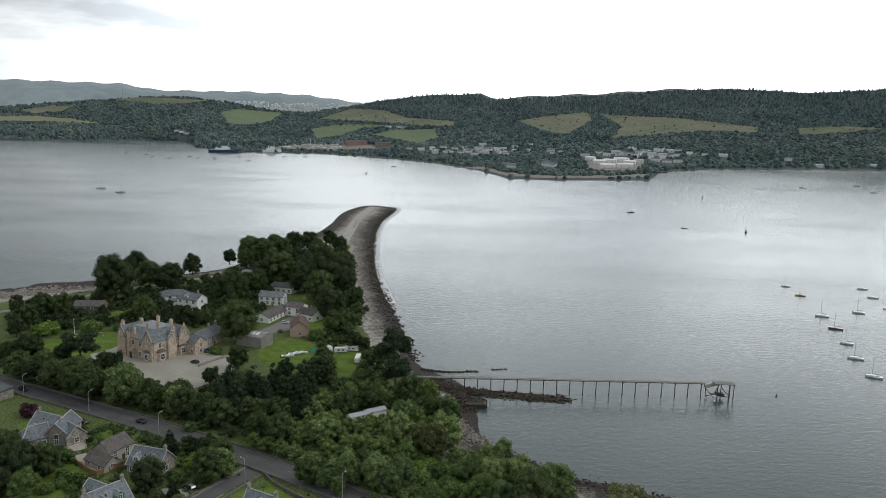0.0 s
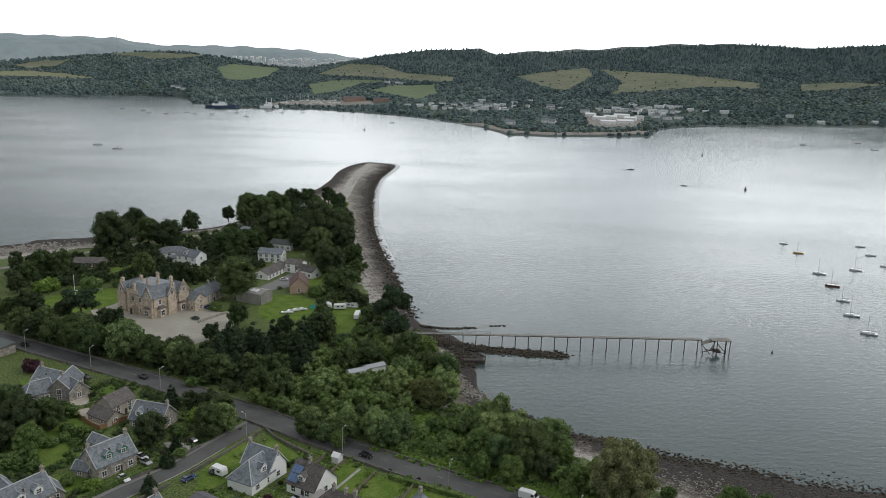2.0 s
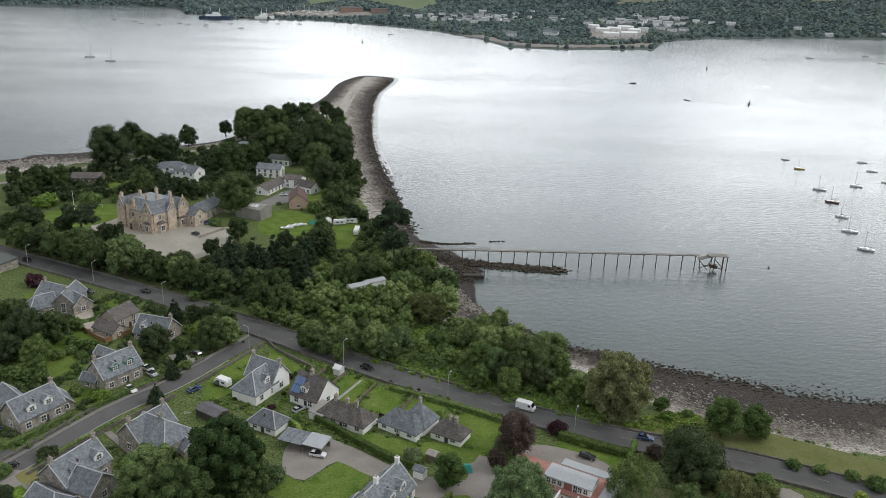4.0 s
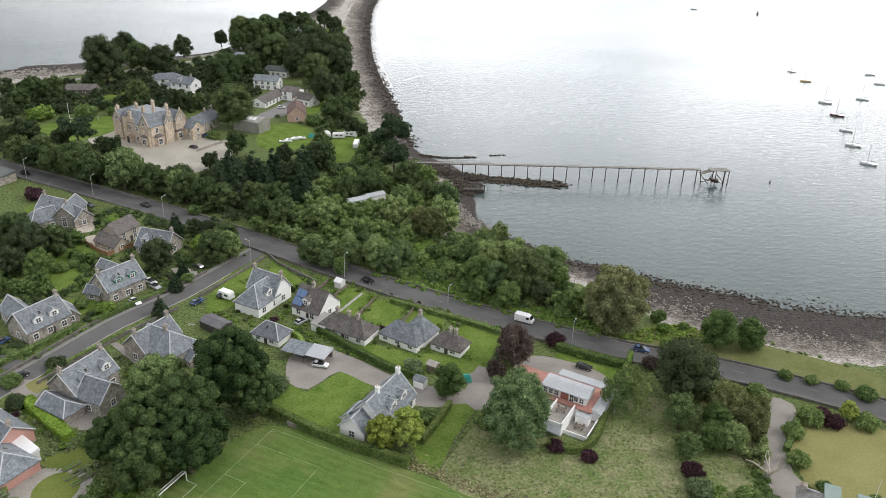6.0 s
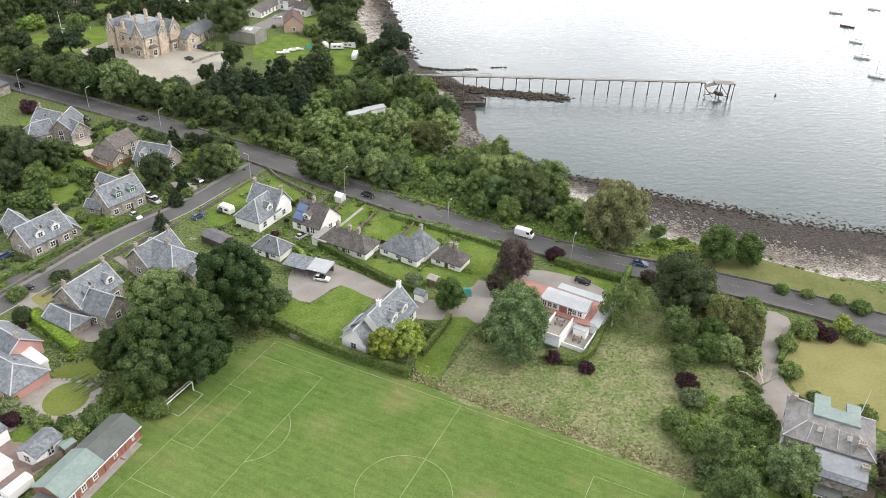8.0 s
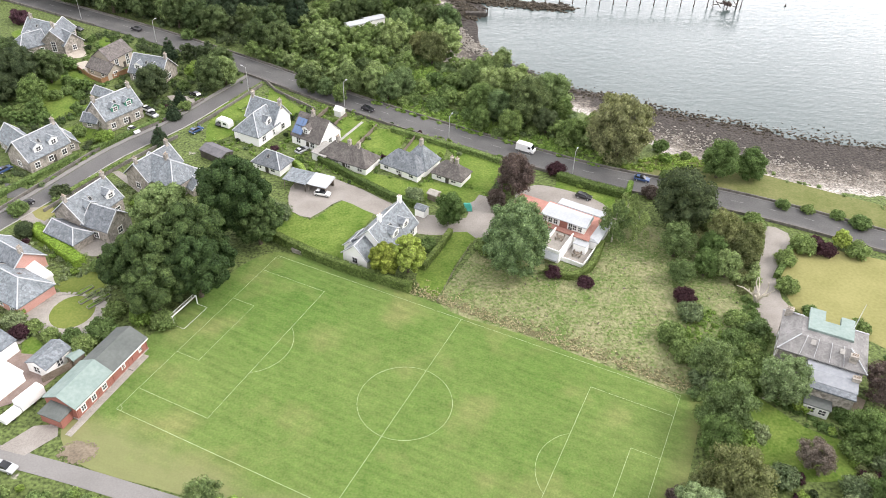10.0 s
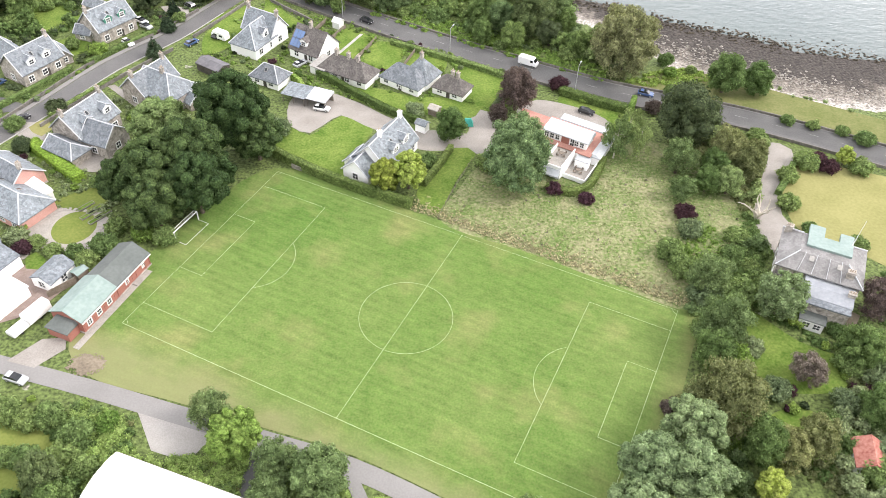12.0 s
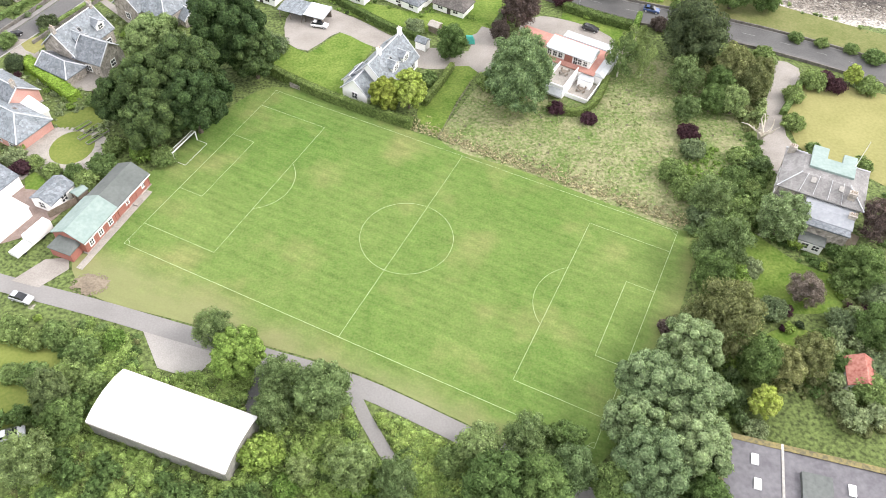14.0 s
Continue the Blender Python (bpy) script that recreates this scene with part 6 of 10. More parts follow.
def flat_hall():
    """Flat-roofed building with mossy yellow edges."""
    e = empty_at("flat_roofed_hall", 46.8, 58.3, LAND, -14)
    SPOTS.append((54, 50, 9))
    block(e, "wall", I4, 0, -13.8, -0.3, 34, -0.3, 4.6, CREAM)
    block(e, "roof", I4, -0.4, -14.2, 4.6, 9.2, 0.1, 4.85, FLAT_ROOF)
    moss = mat("mossy_felt", (0.110, 0.100, 0.062), (0.250, 0.205, 0.085), 0.5, 0.95, 0.02, 2.0)
    for x0, y0, x1, y1 in ((-0.4, -14.2, 0.6, 0.1), (0.6, -0.9, 9.2, 0.1), (9.2, -0.9, 34.4, 0.1)):
        block(e, "roof_edge", I4, x0, y0, 4.86, x1, y1, 4.95, moss, "yellow mossy roof edge")
    block(e, "roof", I4, 9.2, -14.2, 4.4, 34.4, 0.1, 4.7, FLAT_ROOF)
    block(e, "roof_kerb", I4, 9.2, -14.2, 4.7, 9.6, 0.1, 5.0, METAL_SHEET)
    block(e, "plant_room", I4, 12, -9.5, 4.7, 16.5, -4.0, 5.5, GREY_SHEET)
    for x, y in ((5.2, -3.6), (5.6, -7.6), (19.5, -5)):
        block(e, "rooflight", I4, x - 0.55, y - 0.9, 4.85, x + 0.55, y + 0.9, 5.1, WHITE_SHEET)
    frustum(e, "canopy", I4, (-2.8, -14.6, -0.4, -9.0), (-0.9, -14.4, -0.4, -9.2), 3.4, 4.4, CREAM)
    window_row(e, I4, -13, -1, 4, -0.03, 1.2, -90, 1.5, 1.5)
    tagged(e, "flat-roofed hall with grey felt and mossy edges", "hall")


flat_hall()


def lean_roof(name, label, category, x, y, turn, parts_):
    """Small buildings made of a few boxes with sloping lids."""
    e = empty_at(name, x, y, LAND, turn)
    for x0, y0, x1, y1, he, hr, wall, roof in parts_:
        block(e, "wall", I4, x0, y0, -0.2, x1, y1, he, wall)
        frustum(e, "roof", I4, (x0 - 0.2, y0 - 0.2, x1 + 0.2, y1 + 0.2), (x0 - 0.1, y1 - 0.4, x1 + 0.1, y1 + 0.1), he + 0.15, hr, roof)
    SPOTS.append((x, y, 4))
    return tagged(e, label, category)


lean_roof("conservatory", "white-roofed conservatory on the pink house", "conservatory", -87.3, 134.6, -37, [(-4.2, -1.5, 4.2, 1.6, 2.3, 3.0, WHITE_PAINT, WHITE_SHEET)])
lean_roof("annexe", "white-roofed annexe beside the garage", "annexe", -82.6, 101.5, 62, [(-5, -3.2, 5, 3.2, 2.6, 3.3, HARL, WHITE_SHEET)])
lean_roof("annexe", "dark-roofed house corner with white gable", "house", -88.0, 110.5, 62, [(-4.5, -4.5, 4.5, 4.5, 3.0, 5.2, HARL, SLATE)])
lean_roof("conservatory", "low lean-to with grey glazed roof", "conservatory", -29.5, 189.5, -32, [(-2.6, -3.0, 2.2, 3.0, 2.2, 2.9, WHITE_PAINT, METAL_SHEET)])
lean_roof("garden_shed", "grey-roofed garden shed by hedge", "shed", -90.5, 117.2, 30, [(-2.2, -1.8, 2.2, 1.8, 2.0, 2.6, WOOD, SLATE)])
lean_roof("workshop", "long red-roofed roadside workshop", "shed", -176, 296, -27, [(-9, -5, 9, 4, 3.2, 4.2, STONE, GREY_SHEET)])
# solar panels on the brown roof
e = empty_at("solar_panel_array", -33.3, 197.9, LAND, -32.5)
for k in range(3):
    for j in range(2):
        u, v = -4.9 + k * 1.15, -1.1 - j * 1.75
        s = (7.8 - 2.8) / 4.9
        bm = bmesh.new()
        pts = [(u, v), (u + 1.05, v), (u + 1.05, v - 1.6), (u, v - 1.6)]
        lo = [bm.verts.new((x, y, 8.06 + s * y)) for x, y in pts]
        up = [bm.verts.new((x, y, 8.14 + s * y)) for x, y in pts]
        bm.faces.new(up)
        bm.faces.new(lo[::-1])
        for i in range(4):
            bm.faces.new((lo[i], lo[(i + 1) % 4], up[(i + 1) % 4], up[i]))
        part("solar_panel", bm, SOLAR, e)
tagged(e, "blue solar panels on a brown tiled roof", "solar panels")

# ---- walls, hedges and fences ----
def barrier(name, label, category, pts, w, h, material, z=LAND, step=5.0):
    """A wall or kerb along a line."""
    ob = ribbon(name, pts, w, z + h, material, h + 0.2, step)
    return tagged(ob, label, category)


DARK_STONE = mat("dark_rubble_wall", (0.10, 0.095, 0.085), (0.21, 0.195, 0.175), 0.6, 0.9, 0.03, 2.2)
barrier("roadside_wall", "low dark rubble wall along the shore road", "wall", offset_line(MAIN_ROAD, 4.1)[40:], 0.35, 0.7, DARK_STONE)
barrier("roadside_wall", "low rubble wall along gardens by the road", "wall", offset_line(MAIN_ROAD, -5.7)[12:54], 0.35, 0.75, DARK_STONE)
barrier("roadside_wall", "rubble wall before the villa lawns", "wall", offset_line(MAIN_ROAD, -5.7)[64:], 0.35, 0.75, DARK_STONE)
barrier("garden_wall", "low stone wall round a corner lawn", "wall", [(-54, 234), (-50, 228), (-40, 219.5), (-36, 216)], 0.4, 1.0, DARK_STONE)
barrier("garden_wall", "low stone wall along the side road", "wall", [(-55, 232), (-61, 220), (-69, 205)], 0.35, 0.9, DARK_STONE)
barrier("garden_wall", "low stone wall along the side road", "wall", [(-73, 198), (-82, 185), (-92, 168), (-96, 160)], 0.35, 0.9, DARK_STONE)
barrier("garden_wall", "low stone wall before stone villas", "wall", [(-71, 221), (-81, 205), (-91, 193), (-100, 175), (-108, 158)], 0.35, 0.9, DARK_STONE)
barrier("courtyard_wall", "low stone wall across the courtyard", "wall", [(-106, 336), (-101, 345), (-95, 353)], 0.5, 1.0, STONE)
barrier("boundary_wall", "stone wall behind the pitch hedge", "wall", [on_field(2, 55.0), on_field(14, 55.0), on_field(27, 55.0)], 0.4, 1.1, STONE)


def post_fence(label, pts, h=1.1):
    """Thin posts with two rails."""
    line = spline([(*q, 0) for q in pts], 2.2)
    e = empty_at("post_fence", line[0].x, line[0].y)
    for i, q in enumerate(line):
        d = q - line[0]
        block(e, "post", I4, d.x - 0.05, d.y - 0.05, -0.1, d.x + 0.05, d.y + 0.05, h, WOOD)
        if i:
            k = line[i - 1] - line[0]
            for z in (0.45, 0.9):
                bm = bmesh.new()
                tube(bm, (k.x, k.y, z), (d.x, d.y, z), 0.03, 0.03, 4)
                part("rail", bm, WOOD, e)
    return tagged(e, label, "fence")


post_fence("weathered post and rail fence beside a meadow", [(2, 130), (6, 141), (10, 151)])
barrier("timber_fence", "weathered orange-brown garden fence", "fence", [(-120.4, 243), (-105.6, 230.5), (-99.8, 238.6)], 0.12, 1.5, mat("cedar_fence", (0.26, 0.14, 0.07), (0.36, 0.21, 0.12), 1, 0.9))
barrier("timber_fence", "dark timber fence behind the garage", "fence", [(-74, 104), (-70, 108), (-68, 113)], 0.12, 1.7, WOOD)
for pts in (((-26, 213.5), (-32, 201)), ((-16.5, 207), (-22, 194)), ((-5, 201), (-9, 190)), ((-32, 217), (-36, 208))):
    barrier("garden_fence", "thin timber fence between back gardens", "fence", pts, 0.1, 1.2, WOOD)
barrier("garden_path", "pale flagged path between garden plots", "path", [(-21, 210), (-24, 204), (-27.5, 197)], 0.9, 0.05, KERB)
barrier("seawall", "pale stone sea wall along the headland", "wall", [(-330, 370), (-280, 400), (-242, 426), (-211, 468), (-184, 498), (-155, 526), (-141, 563), (-130, 600)], 1.2, 0.6, KERB, LAND - 0.9)
tagged(ribbon("shore_road", [(-325, 364), (-275, 394), (-237, 420), (-206, 463), (-180, 492), (-150, 522), (-135, 562), (-123, 608)], 4.5, LAND + 0.03, GRAVEL), "pale gravel track behind the sea wall", "road", kind="structure")

# ---- pier, slipway and moorings ----
def pier():
    """A narrow deck on single iron piles, with a broken head."""
    e = empty_at("pier", -10.5, 319.5, 0, 0.5)
    L, Z, END = 136.0, 6.9, 124.8
    for y in (-0.75, 0.55):
        block(e, "bearer", I4, 0, y, Z - 0.40, END, y + 0.2, Z - 0.08, PIER_WOOD)
    n = 60
    me = None
    for i in range(n):
        x = END * i / n
        if me is None:
            bm = bmesh.new()
            box(bm, 0.03, -0.95, 0, END / n - 0.03, 0.95, 0.1)
            plank = part("deck_board", bm, PIER_WOOD, e)
            me = plank.data
        else:
            plank = new("deck_board", me)
            plank.parent = e
        plank.matrix_basis = pose(x, 0.03 * math.sin(i * 3.7), Z - 0.08 + 0.03 * math.sin(i * 2.1) + 0.05 * math.sin(i * 0.31), 0, 0, 0.4 * math.sin(i * 1.3))
    for i in range(22):
        x = 5.5 + i * 5.61
        lean = 0.12 * math.sin(i * 2.7)
        bm = bmesh.new()
        tube(bm, (x + lean, 0, -2.5), (x, 0, Z - 0.3), 0.21, 0.19, 7)
        part("post", bm, RUST, e)
        bm = bmesh.new()
        box(bm, x - 0.14, -1.0, Z - 0.68, x + 0.14, 1.0, Z - 0.40)
        part("crosshead", bm, RUST, e)
    # timber rails on the landward end
    for y in (-0.95, 0.95):
        bm = bmesh.new()
        tube(bm, (-2, y, Z + 0.95), (34, y, Z + 0.95), 0.05, 0.05, 5)
        part("handrail", bm, PIER_WOOD, e)
        for i in range(10):
            bm = bmesh.new()
            tube(bm, (-2 + i * 4, y, Z - 0.2), (-2 + i * 4, y, Z + 0.95), 0.05, 0.05, 5)
            part("rail_post", bm, PIER_WOOD, e)
    # ruined head: a level outer stage, a fallen deck panel and loose beams
    for x, y in ((L - 5.0, -1.8), (L - 5.0, 1.8), (L - 1.2, -1.8), (L, 1.8), (L + 0.6, -1.6)):
        bm = bmesh.new()
        tube(bm, (x, y, -2.5), (x + 0.15, y, Z - 0.1), 0.2, 0.18, 7)
        part("post", bm, RUST, e)
    block(e, "landing", pose(L - 2.4, 0, Z, 0, 1.2, 0), -5.0, -2.0, -0.2, 3.6, 2.0, 0.02, PIER_WOOD)
    block(e, "fallen_deck", pose(L - 8.2, 0.2, Z - 1.0, 4, -16, 3), -3.2, -1.3, -0.12, 3.0, 1.3, 0.05, PIER_WOOD, "sloping collapsed deck panel")
    for p, q in (((L - 11.5, -0.9, Z - 1.8), (L - 7.5, -1.2, 0.6)), ((L - 10.8, 0.6, 0.8), (L - 3.0, 0.2, 2.6)), ((L - 9.5, -1.2, 2.8), (L - 1.2, -1.6, 1.2)), ((L - 5, -1.8, Z - 1), (L - 1, -1.8, 1.5)),
                 ((L - 11.2, 0.4, Z - 0.6), (L - 9.8, 0.2, -1.5)), ((L - 7.0, 0.8, 1.4), (L - 4.4, 1.4, Z - 1.2))):
        bm = bmesh.new()
        tube(bm, p, q, 0.17, 0.14, 6)
        part("brace", bm, RUST, e)
    block(e, "machinery", pose(L - 4.6, 0, 1.8, 0, 14, 10), -1.6, -1.0, -0.6, 1.6, 1.0, 0.7, RUST, "collapsed rusty gear")
    tagged(e, "long narrow derelict timber pier on iron piles", "pier")


pier()


def rubble(name, label, line, width, h, count, seed, material, r0=0.25, r1=0.7):
    """A heap of stones along a line, too many to count."""
    rng = np.random.default_rng(seed)
    pts = spline([(*p, 0) for p in line], 2.0)
    b = bmesh.new()
    bmesh.ops.create_icosphere(b, subdivisions=1, radius=1)
    iv = np.array([v.co[:] for v in b.verts])
    jf = np.array([[v.index for v in f.verts] for f in b.faces])
    b.free()
    pick = rng.integers(len(pts), size=count)
    off = rng.normal(0, width / 3, (count, 2))
    X, Y = np.array([pts[i].x for i in pick]) + off[:, 0], np.array([pts[i].y for i in pick]) + off[:, 1]
    Z = np.maximum(ground_height(X, Y), -0.3) + h * np.maximum(0, 1 - np.hypot(off[:, 0], off[:, 1]) / width)
    R = rng.uniform(r0, r1, count)
    shape = np.stack([np.ones(count), rng.uniform(0.6, 1.1, count), rng.uniform(0.45, 0.8, count)], -1) * R[:, None]
    lump = 1 + 0.3 * rng.standard_normal((count, len(iv), 1))
    V = (iv[None] * lump * shape[:, None] + np.stack([X, Y, Z], -1)[:, None]).reshape(-1, 3)
    F = (jf[None] + (np.arange(count) * len(iv))[:, None, None]).reshape(-1, 3)
    ob = new(name, mesh_of(name, V.tolist(), F.tolist(), material))
    return tagged(ob, label, "stones", kind="stuff")


WEED = mat("weedy_stone", (0.030, 0.026, 0.020), (0.085, 0.070, 0.050), 0.5, 0.8, 0.03, 2.0)
PEBBLE = mat("shore_stone", (0.16, 0.145, 0.125), (0.36, 0.335, 0.30), 0.5, 0.9, 0.03, 2.0)
rubble("causeway", "dark weed-covered stone causeway under the pier", [(-2, 325), (12, 322), (30, 318), (44, 316), (53, 315)], 6.0, 1.0, 1100, 3, WEED, 0.4, 1.0)
rubble("causeway", "weed-covered boulders round the pier root", [(0, 332), (8, 320), (12, 311), (14, 302)], 5.5, 0.5, 620, 4, WEED, 0.35, 0.9)
rubble("shore_stones", "pale cobbles between the wood and the pier", [(-4, 316), (1, 303), (6, 291), (10, 281), (15, 272), (19, 267)], 6.0, 0.1, 900, 14, PEBBLE, 0.25, 0.7)
rubble("groyne", "thin line of dark stones into the water", [(-6, 348), (6, 346), (18, 348)], 1.6, 0.5, 260, 5, WEED, 0.3, 0.7)
rubble("groyne", "dark stones standing clear of the water", [(26, 351), (32, 352)], 1.0, 0.4, 60, 6, WEED, 0.3, 0.7)
rubble("shore_stones", "dark weedy stones along the tideline", [(190, 190), (139, 210), (112, 216), (97, 221), (74, 229), (60, 236), (47, 240), (33, 250), (22, 264)], 8.5, 0.1, 2000, 7, WEED, 0.25, 0.6)
rubble("shore_stones", "pale cobbles on the upper shore", [(180, 160), (140, 178), (118, 188), (100, 196), (84, 206), (66, 214)], 11.0, 0.06, 1500, 8, PEBBLE, 0.2, 0.5)
rubble("shore_stones", "dark cobbles along the spit edge", [(-10, 362), (-18, 396), (-31, 466), (-48, 564), (-59, 681), (-63, 797), (-56, 900)], 6.5, 0.05, 1700, 9, WEED, 0.35, 0.95)
rubble("shore_stones", "pale cobbles on the spit beach", [(-24, 372), (-32, 400), (-45, 466), (-60, 564), (-74, 681), (-82, 797)], 10.0, 0.05, 1000, 10, PEBBLE, 0.3, 0.8)
rubble("sea_defence", "pale rock armour before the sea wall", [(-218, 466), (-190, 500), (-160, 530), (-146, 566), (-138, 600)], 6.0, 0.3, 700, 12, PEBBLE, 0.5, 1.2)
rubble("mud_flat", "dark weedy mud and stones on the foreshore", [(-330, 430), (-290, 446), (-262, 466), (-236, 484)], 22.0, 0.1, 1500, 13, PEBBLE, 0.4, 1.1)


def jetty_ruin():
    e = empty_at("jetty_stump", 12, 303.5, 0, 3)
    block(e, "crib", I4, 0, -1.2, -1.5, 8.2, 1.2, 1.7, DARK_WOOD)
    for x in (1, 3, 5, 7):
        for y in (-1.35, 1.2):
            block(e, "fender", I4, x - 0.15, y, -1.5, x + 0.15, y + 0.16, 2.2, DARK_WOOD)
    bm = bmesh.new()
    tube(bm, (8.6, 0, -2), (8.6, 0, 3.4), 0.25, 0.22, 7)
    part("post", bm, DARK_WOOD, e)
    tagged(e, "ruined dark timber jetty stump in shallow water", "jetty")


jetty_ruin()


def hull_mesh(bm, L, B, H):
    """A small boat's hull lofted from sections, with its deck."""
    secs = []
    for i in range(9):
        t = i / 8
        x = -L / 2 + L * t
        w = B / 2 * (math.sin(math.pi * min(1, 0.32 + 0.68 * t) ** 1.0) ** 0.75 if t < 1 else 0.02)
        sheer = H * (0.8 + 0.45 * (t - 0.35) ** 2 * 2)
        secs.append([bm.verts.new(p) for p in ((x, -max(w, 0.03), sheer), (x, -max(w, 0.03) * 0.78, 0.05), (x, 0, -0.35 * (1 - abs(t - 0.5))), (x, max(w, 0.03) * 0.78, 0.05), (x, max(w, 0.03), sheer))])
    for a, b in zip(secs, secs[1:]):
        for j in range(4):
            bm.faces.new((a[j], b[j], b[j + 1], a[j + 1]))
        bm.faces.new((a[0], a[4], b[4], b[0]))
    bm.faces.new(secs[0])
    bm.faces.new(secs[-1][::-1])


BOAT_PAINT = {"white": paint_mat("boat_white", (0.86, 0.87, 0.87)), "blue": paint_mat("boat_navy", (0.05, 0.08, 0.14)), "black": paint_mat("boat_black", (0.025, 0.025, 0.03)),
              "maroon": paint_mat("boat_maroon", (0.16, 0.05, 0.05)), "yellow": paint_mat("boat_orange", (0.60, 0.40, 0.12)), "grey": paint_mat("boat_grey", (0.35, 0.36, 0.37))}
ALLOY = mat("mast_alloy", (0.66, 0.67, 0.68), (0.78, 0.79, 0.80), 1.0, 0.4, metal=0.2)


def sailing_boat(x, y, turn, L, colour, mast=True, z=0.0):
    e = empty_at("sailing_yacht" if mast else "motor_boat", x, y, z, turn)
    bm = bmesh.new()
    hull_mesh(bm, L, L * 0.32, L * 0.12)
    part("hull", bm, BOAT_PAINT[colour], e)
    bm = bmesh.new()
    box(bm, -L * 0.08, -L * 0.085, L * 0.08, L * 0.22, L * 0.085, L * 0.16)
    part("cabin", bm, BOAT_PAINT["white"], e)
    block(e, "cockpit", I4, -L * 0.36, -L * 0.07, L * 0.09, -L * 0.1, L * 0.07, L * 0.1, WOOD)
    if mast:
        bm = bmesh.new()
        tube(bm, (L * 0.1, 0, L * 0.1), (L * 0.1, 0, L * 1.3), 0.017 * L, 0.012 * L, 6)
        part("mast", bm, ALLOY, e)
        bm = bmesh.new()
        tube(bm, (L * 0.1, 0, L * 0.24), (-L * 0.34, 0, L * 0.23), 0.11, 0.09, 6)
        part("boom", bm, BOAT_PAINT["blue"], e, "boom with blue sail cover")
        for p in ((L * 0.5, 0, L * 0.13), (-L * 0.5, 0, L * 0.12)):
            bm = bmesh.new()
            tube(bm, (L * 0.1, 0, L * 1.24), p, 0.02, 0.02, 4)
            part("stay", bm, ALLOY, e)
    else:
        block(e, "windscreen", I4, L * 0.2, -L * 0.08, L * 0.13, L * 0.23, L * 0.08, L * 0.2, CAR_GLASS)
        block(e, "outboard", I4, -L * 0.54, -0.18, 0.1, -L * 0.48, 0.18, 0.9, BLACK)
    tint = {"white": "white", "blue": "navy blue", "black": "dark", "maroon": "maroon", "yellow": "orange", "grey": "grey"}[colour]
    tagged(e, f"{tint} {'sailing yacht on a mooring' if mast else 'small open motor boat afloat'}", "boat", "boats afloat")


for x, y, turn, L, colour, mast in (
        (246, 547, 160, 6.5, "white", True), (244, 519, 165, 7.5, "yellow", True), (233, 464.5, 155, 8.5, "white", True), (227.5, 436.5, 160, 8.5, "maroon", True), (219, 407, 150, 7.5, "white", True),
        (210.5, 381, 155, 8.5, "white", True), (204.5, 353, 150, 8.5, "white", True), (299, 544, 172, 7.5, "white", False), (292, 517, 165, 7.5, "white", False), (260.5, 475, 160, 8, "white", True),
        (286, 487, 160, 7, "white", True), (-456, 1055, 10, 14, "white", True), (-414, 1016, 5, 14, "white", True), (255.7, 818.5, 150, 7, "grey", False), (228, 940, 5, 9, "black", False)):
    sailing_boat(x, y, turn, L * 0.88, colour, mast)
for x, y, turn in ((-605, 1657, 20), (-563, 1637, 5), (-511, 1658, 15), (-540, 1700, 8), (-480, 1680, 30), (-394, 1614, 10), (-389, 1804, 12), (-350, 1760, 20), (-307, 1776, 5), (-640, 1720, 10),
                   (-700, 1760, 12), (-440, 1720, 0), (604, 1319, 170), (725, 1378, 165), (692, 1261, 172), (780, 1300, 160), (-95, 1560, 15), (-470, 1640, 18)):
    sailing_boat(x, y, turn, 11, "white", True)
for x, y, s in ((313, 799, 1.6), (371, 1117, 1.6), (-132, 1380, 1.8), (147, 324.5, 0.55), (126, 1484, 2.0)):
    e = empty_at("channel_buoy", x, y, 0)
    bm = bmesh.new()
    tube(bm, (0, 0, -0.6), (0, 0, 0.5 * s), 0.9 * s, 0.8 * s, 10)
    part("float", bm, BLACK, e)
    bm = bmesh.new()
    tube(bm, (0, 0, 0.5 * s), (0, 0, 2.4 * s), 0.45 * s, 0.15 * s, 6)
    part("topmark", bm, RUST, e)
    tagged(e, "dark floating buoy with a topmark", "buoy", "buoys")
FOAM = mat("foam", (0.55, 0.57, 0.58), (0.78, 0.79, 0.79), 0.05, 0.8, 0, 0.4)
for pts, w in (([(222, 941), (190, 948), (150, 958), (100, 972), (40, 990)], 1.6), ([(222, 939), (180, 938), (130, 940), (70, 946)], 0.8), ([(262, 817), (300, 806), (350, 795), (410, 780)], 1.1)):
    tagged(ribbon("boat_wake", pts, w, 0.05, FOAM), "pale foam trail on calm water", "wake", kind="structure")

SURF = [p for p in COAST if p.y > 470 and p.x > -64 and p.x < -24]
tagged(ribbon("surf", [(p.x + 1.2, p.y) for p in SURF], 5.0, 0.07, FOAM, 0.0, 6.0), "white surf breaking along the spit", "surf", kind="structure")

# ---- vehicles ----
CAR_PAINT = {"black": paint_mat("car_black", (0.02, 0.02, 0.024)), "white": paint_mat("car_white", (0.76, 0.76, 0.76)), "silver": paint_mat("car_silver", (0.42, 0.43, 0.45)), "blue": paint_mat("car_blue", (0.05, 0.09, 0.20)),
             "red": paint_mat("car_red", (0.35, 0.03, 0.03)), "green": paint_mat("car_green", (0.04, 0.16, 0.11))}
CAR_STOCK = {}
LAMP_GLASS = glass_mat("head_lamp_glass", (0.6, 0.6, 0.58), 0.1)


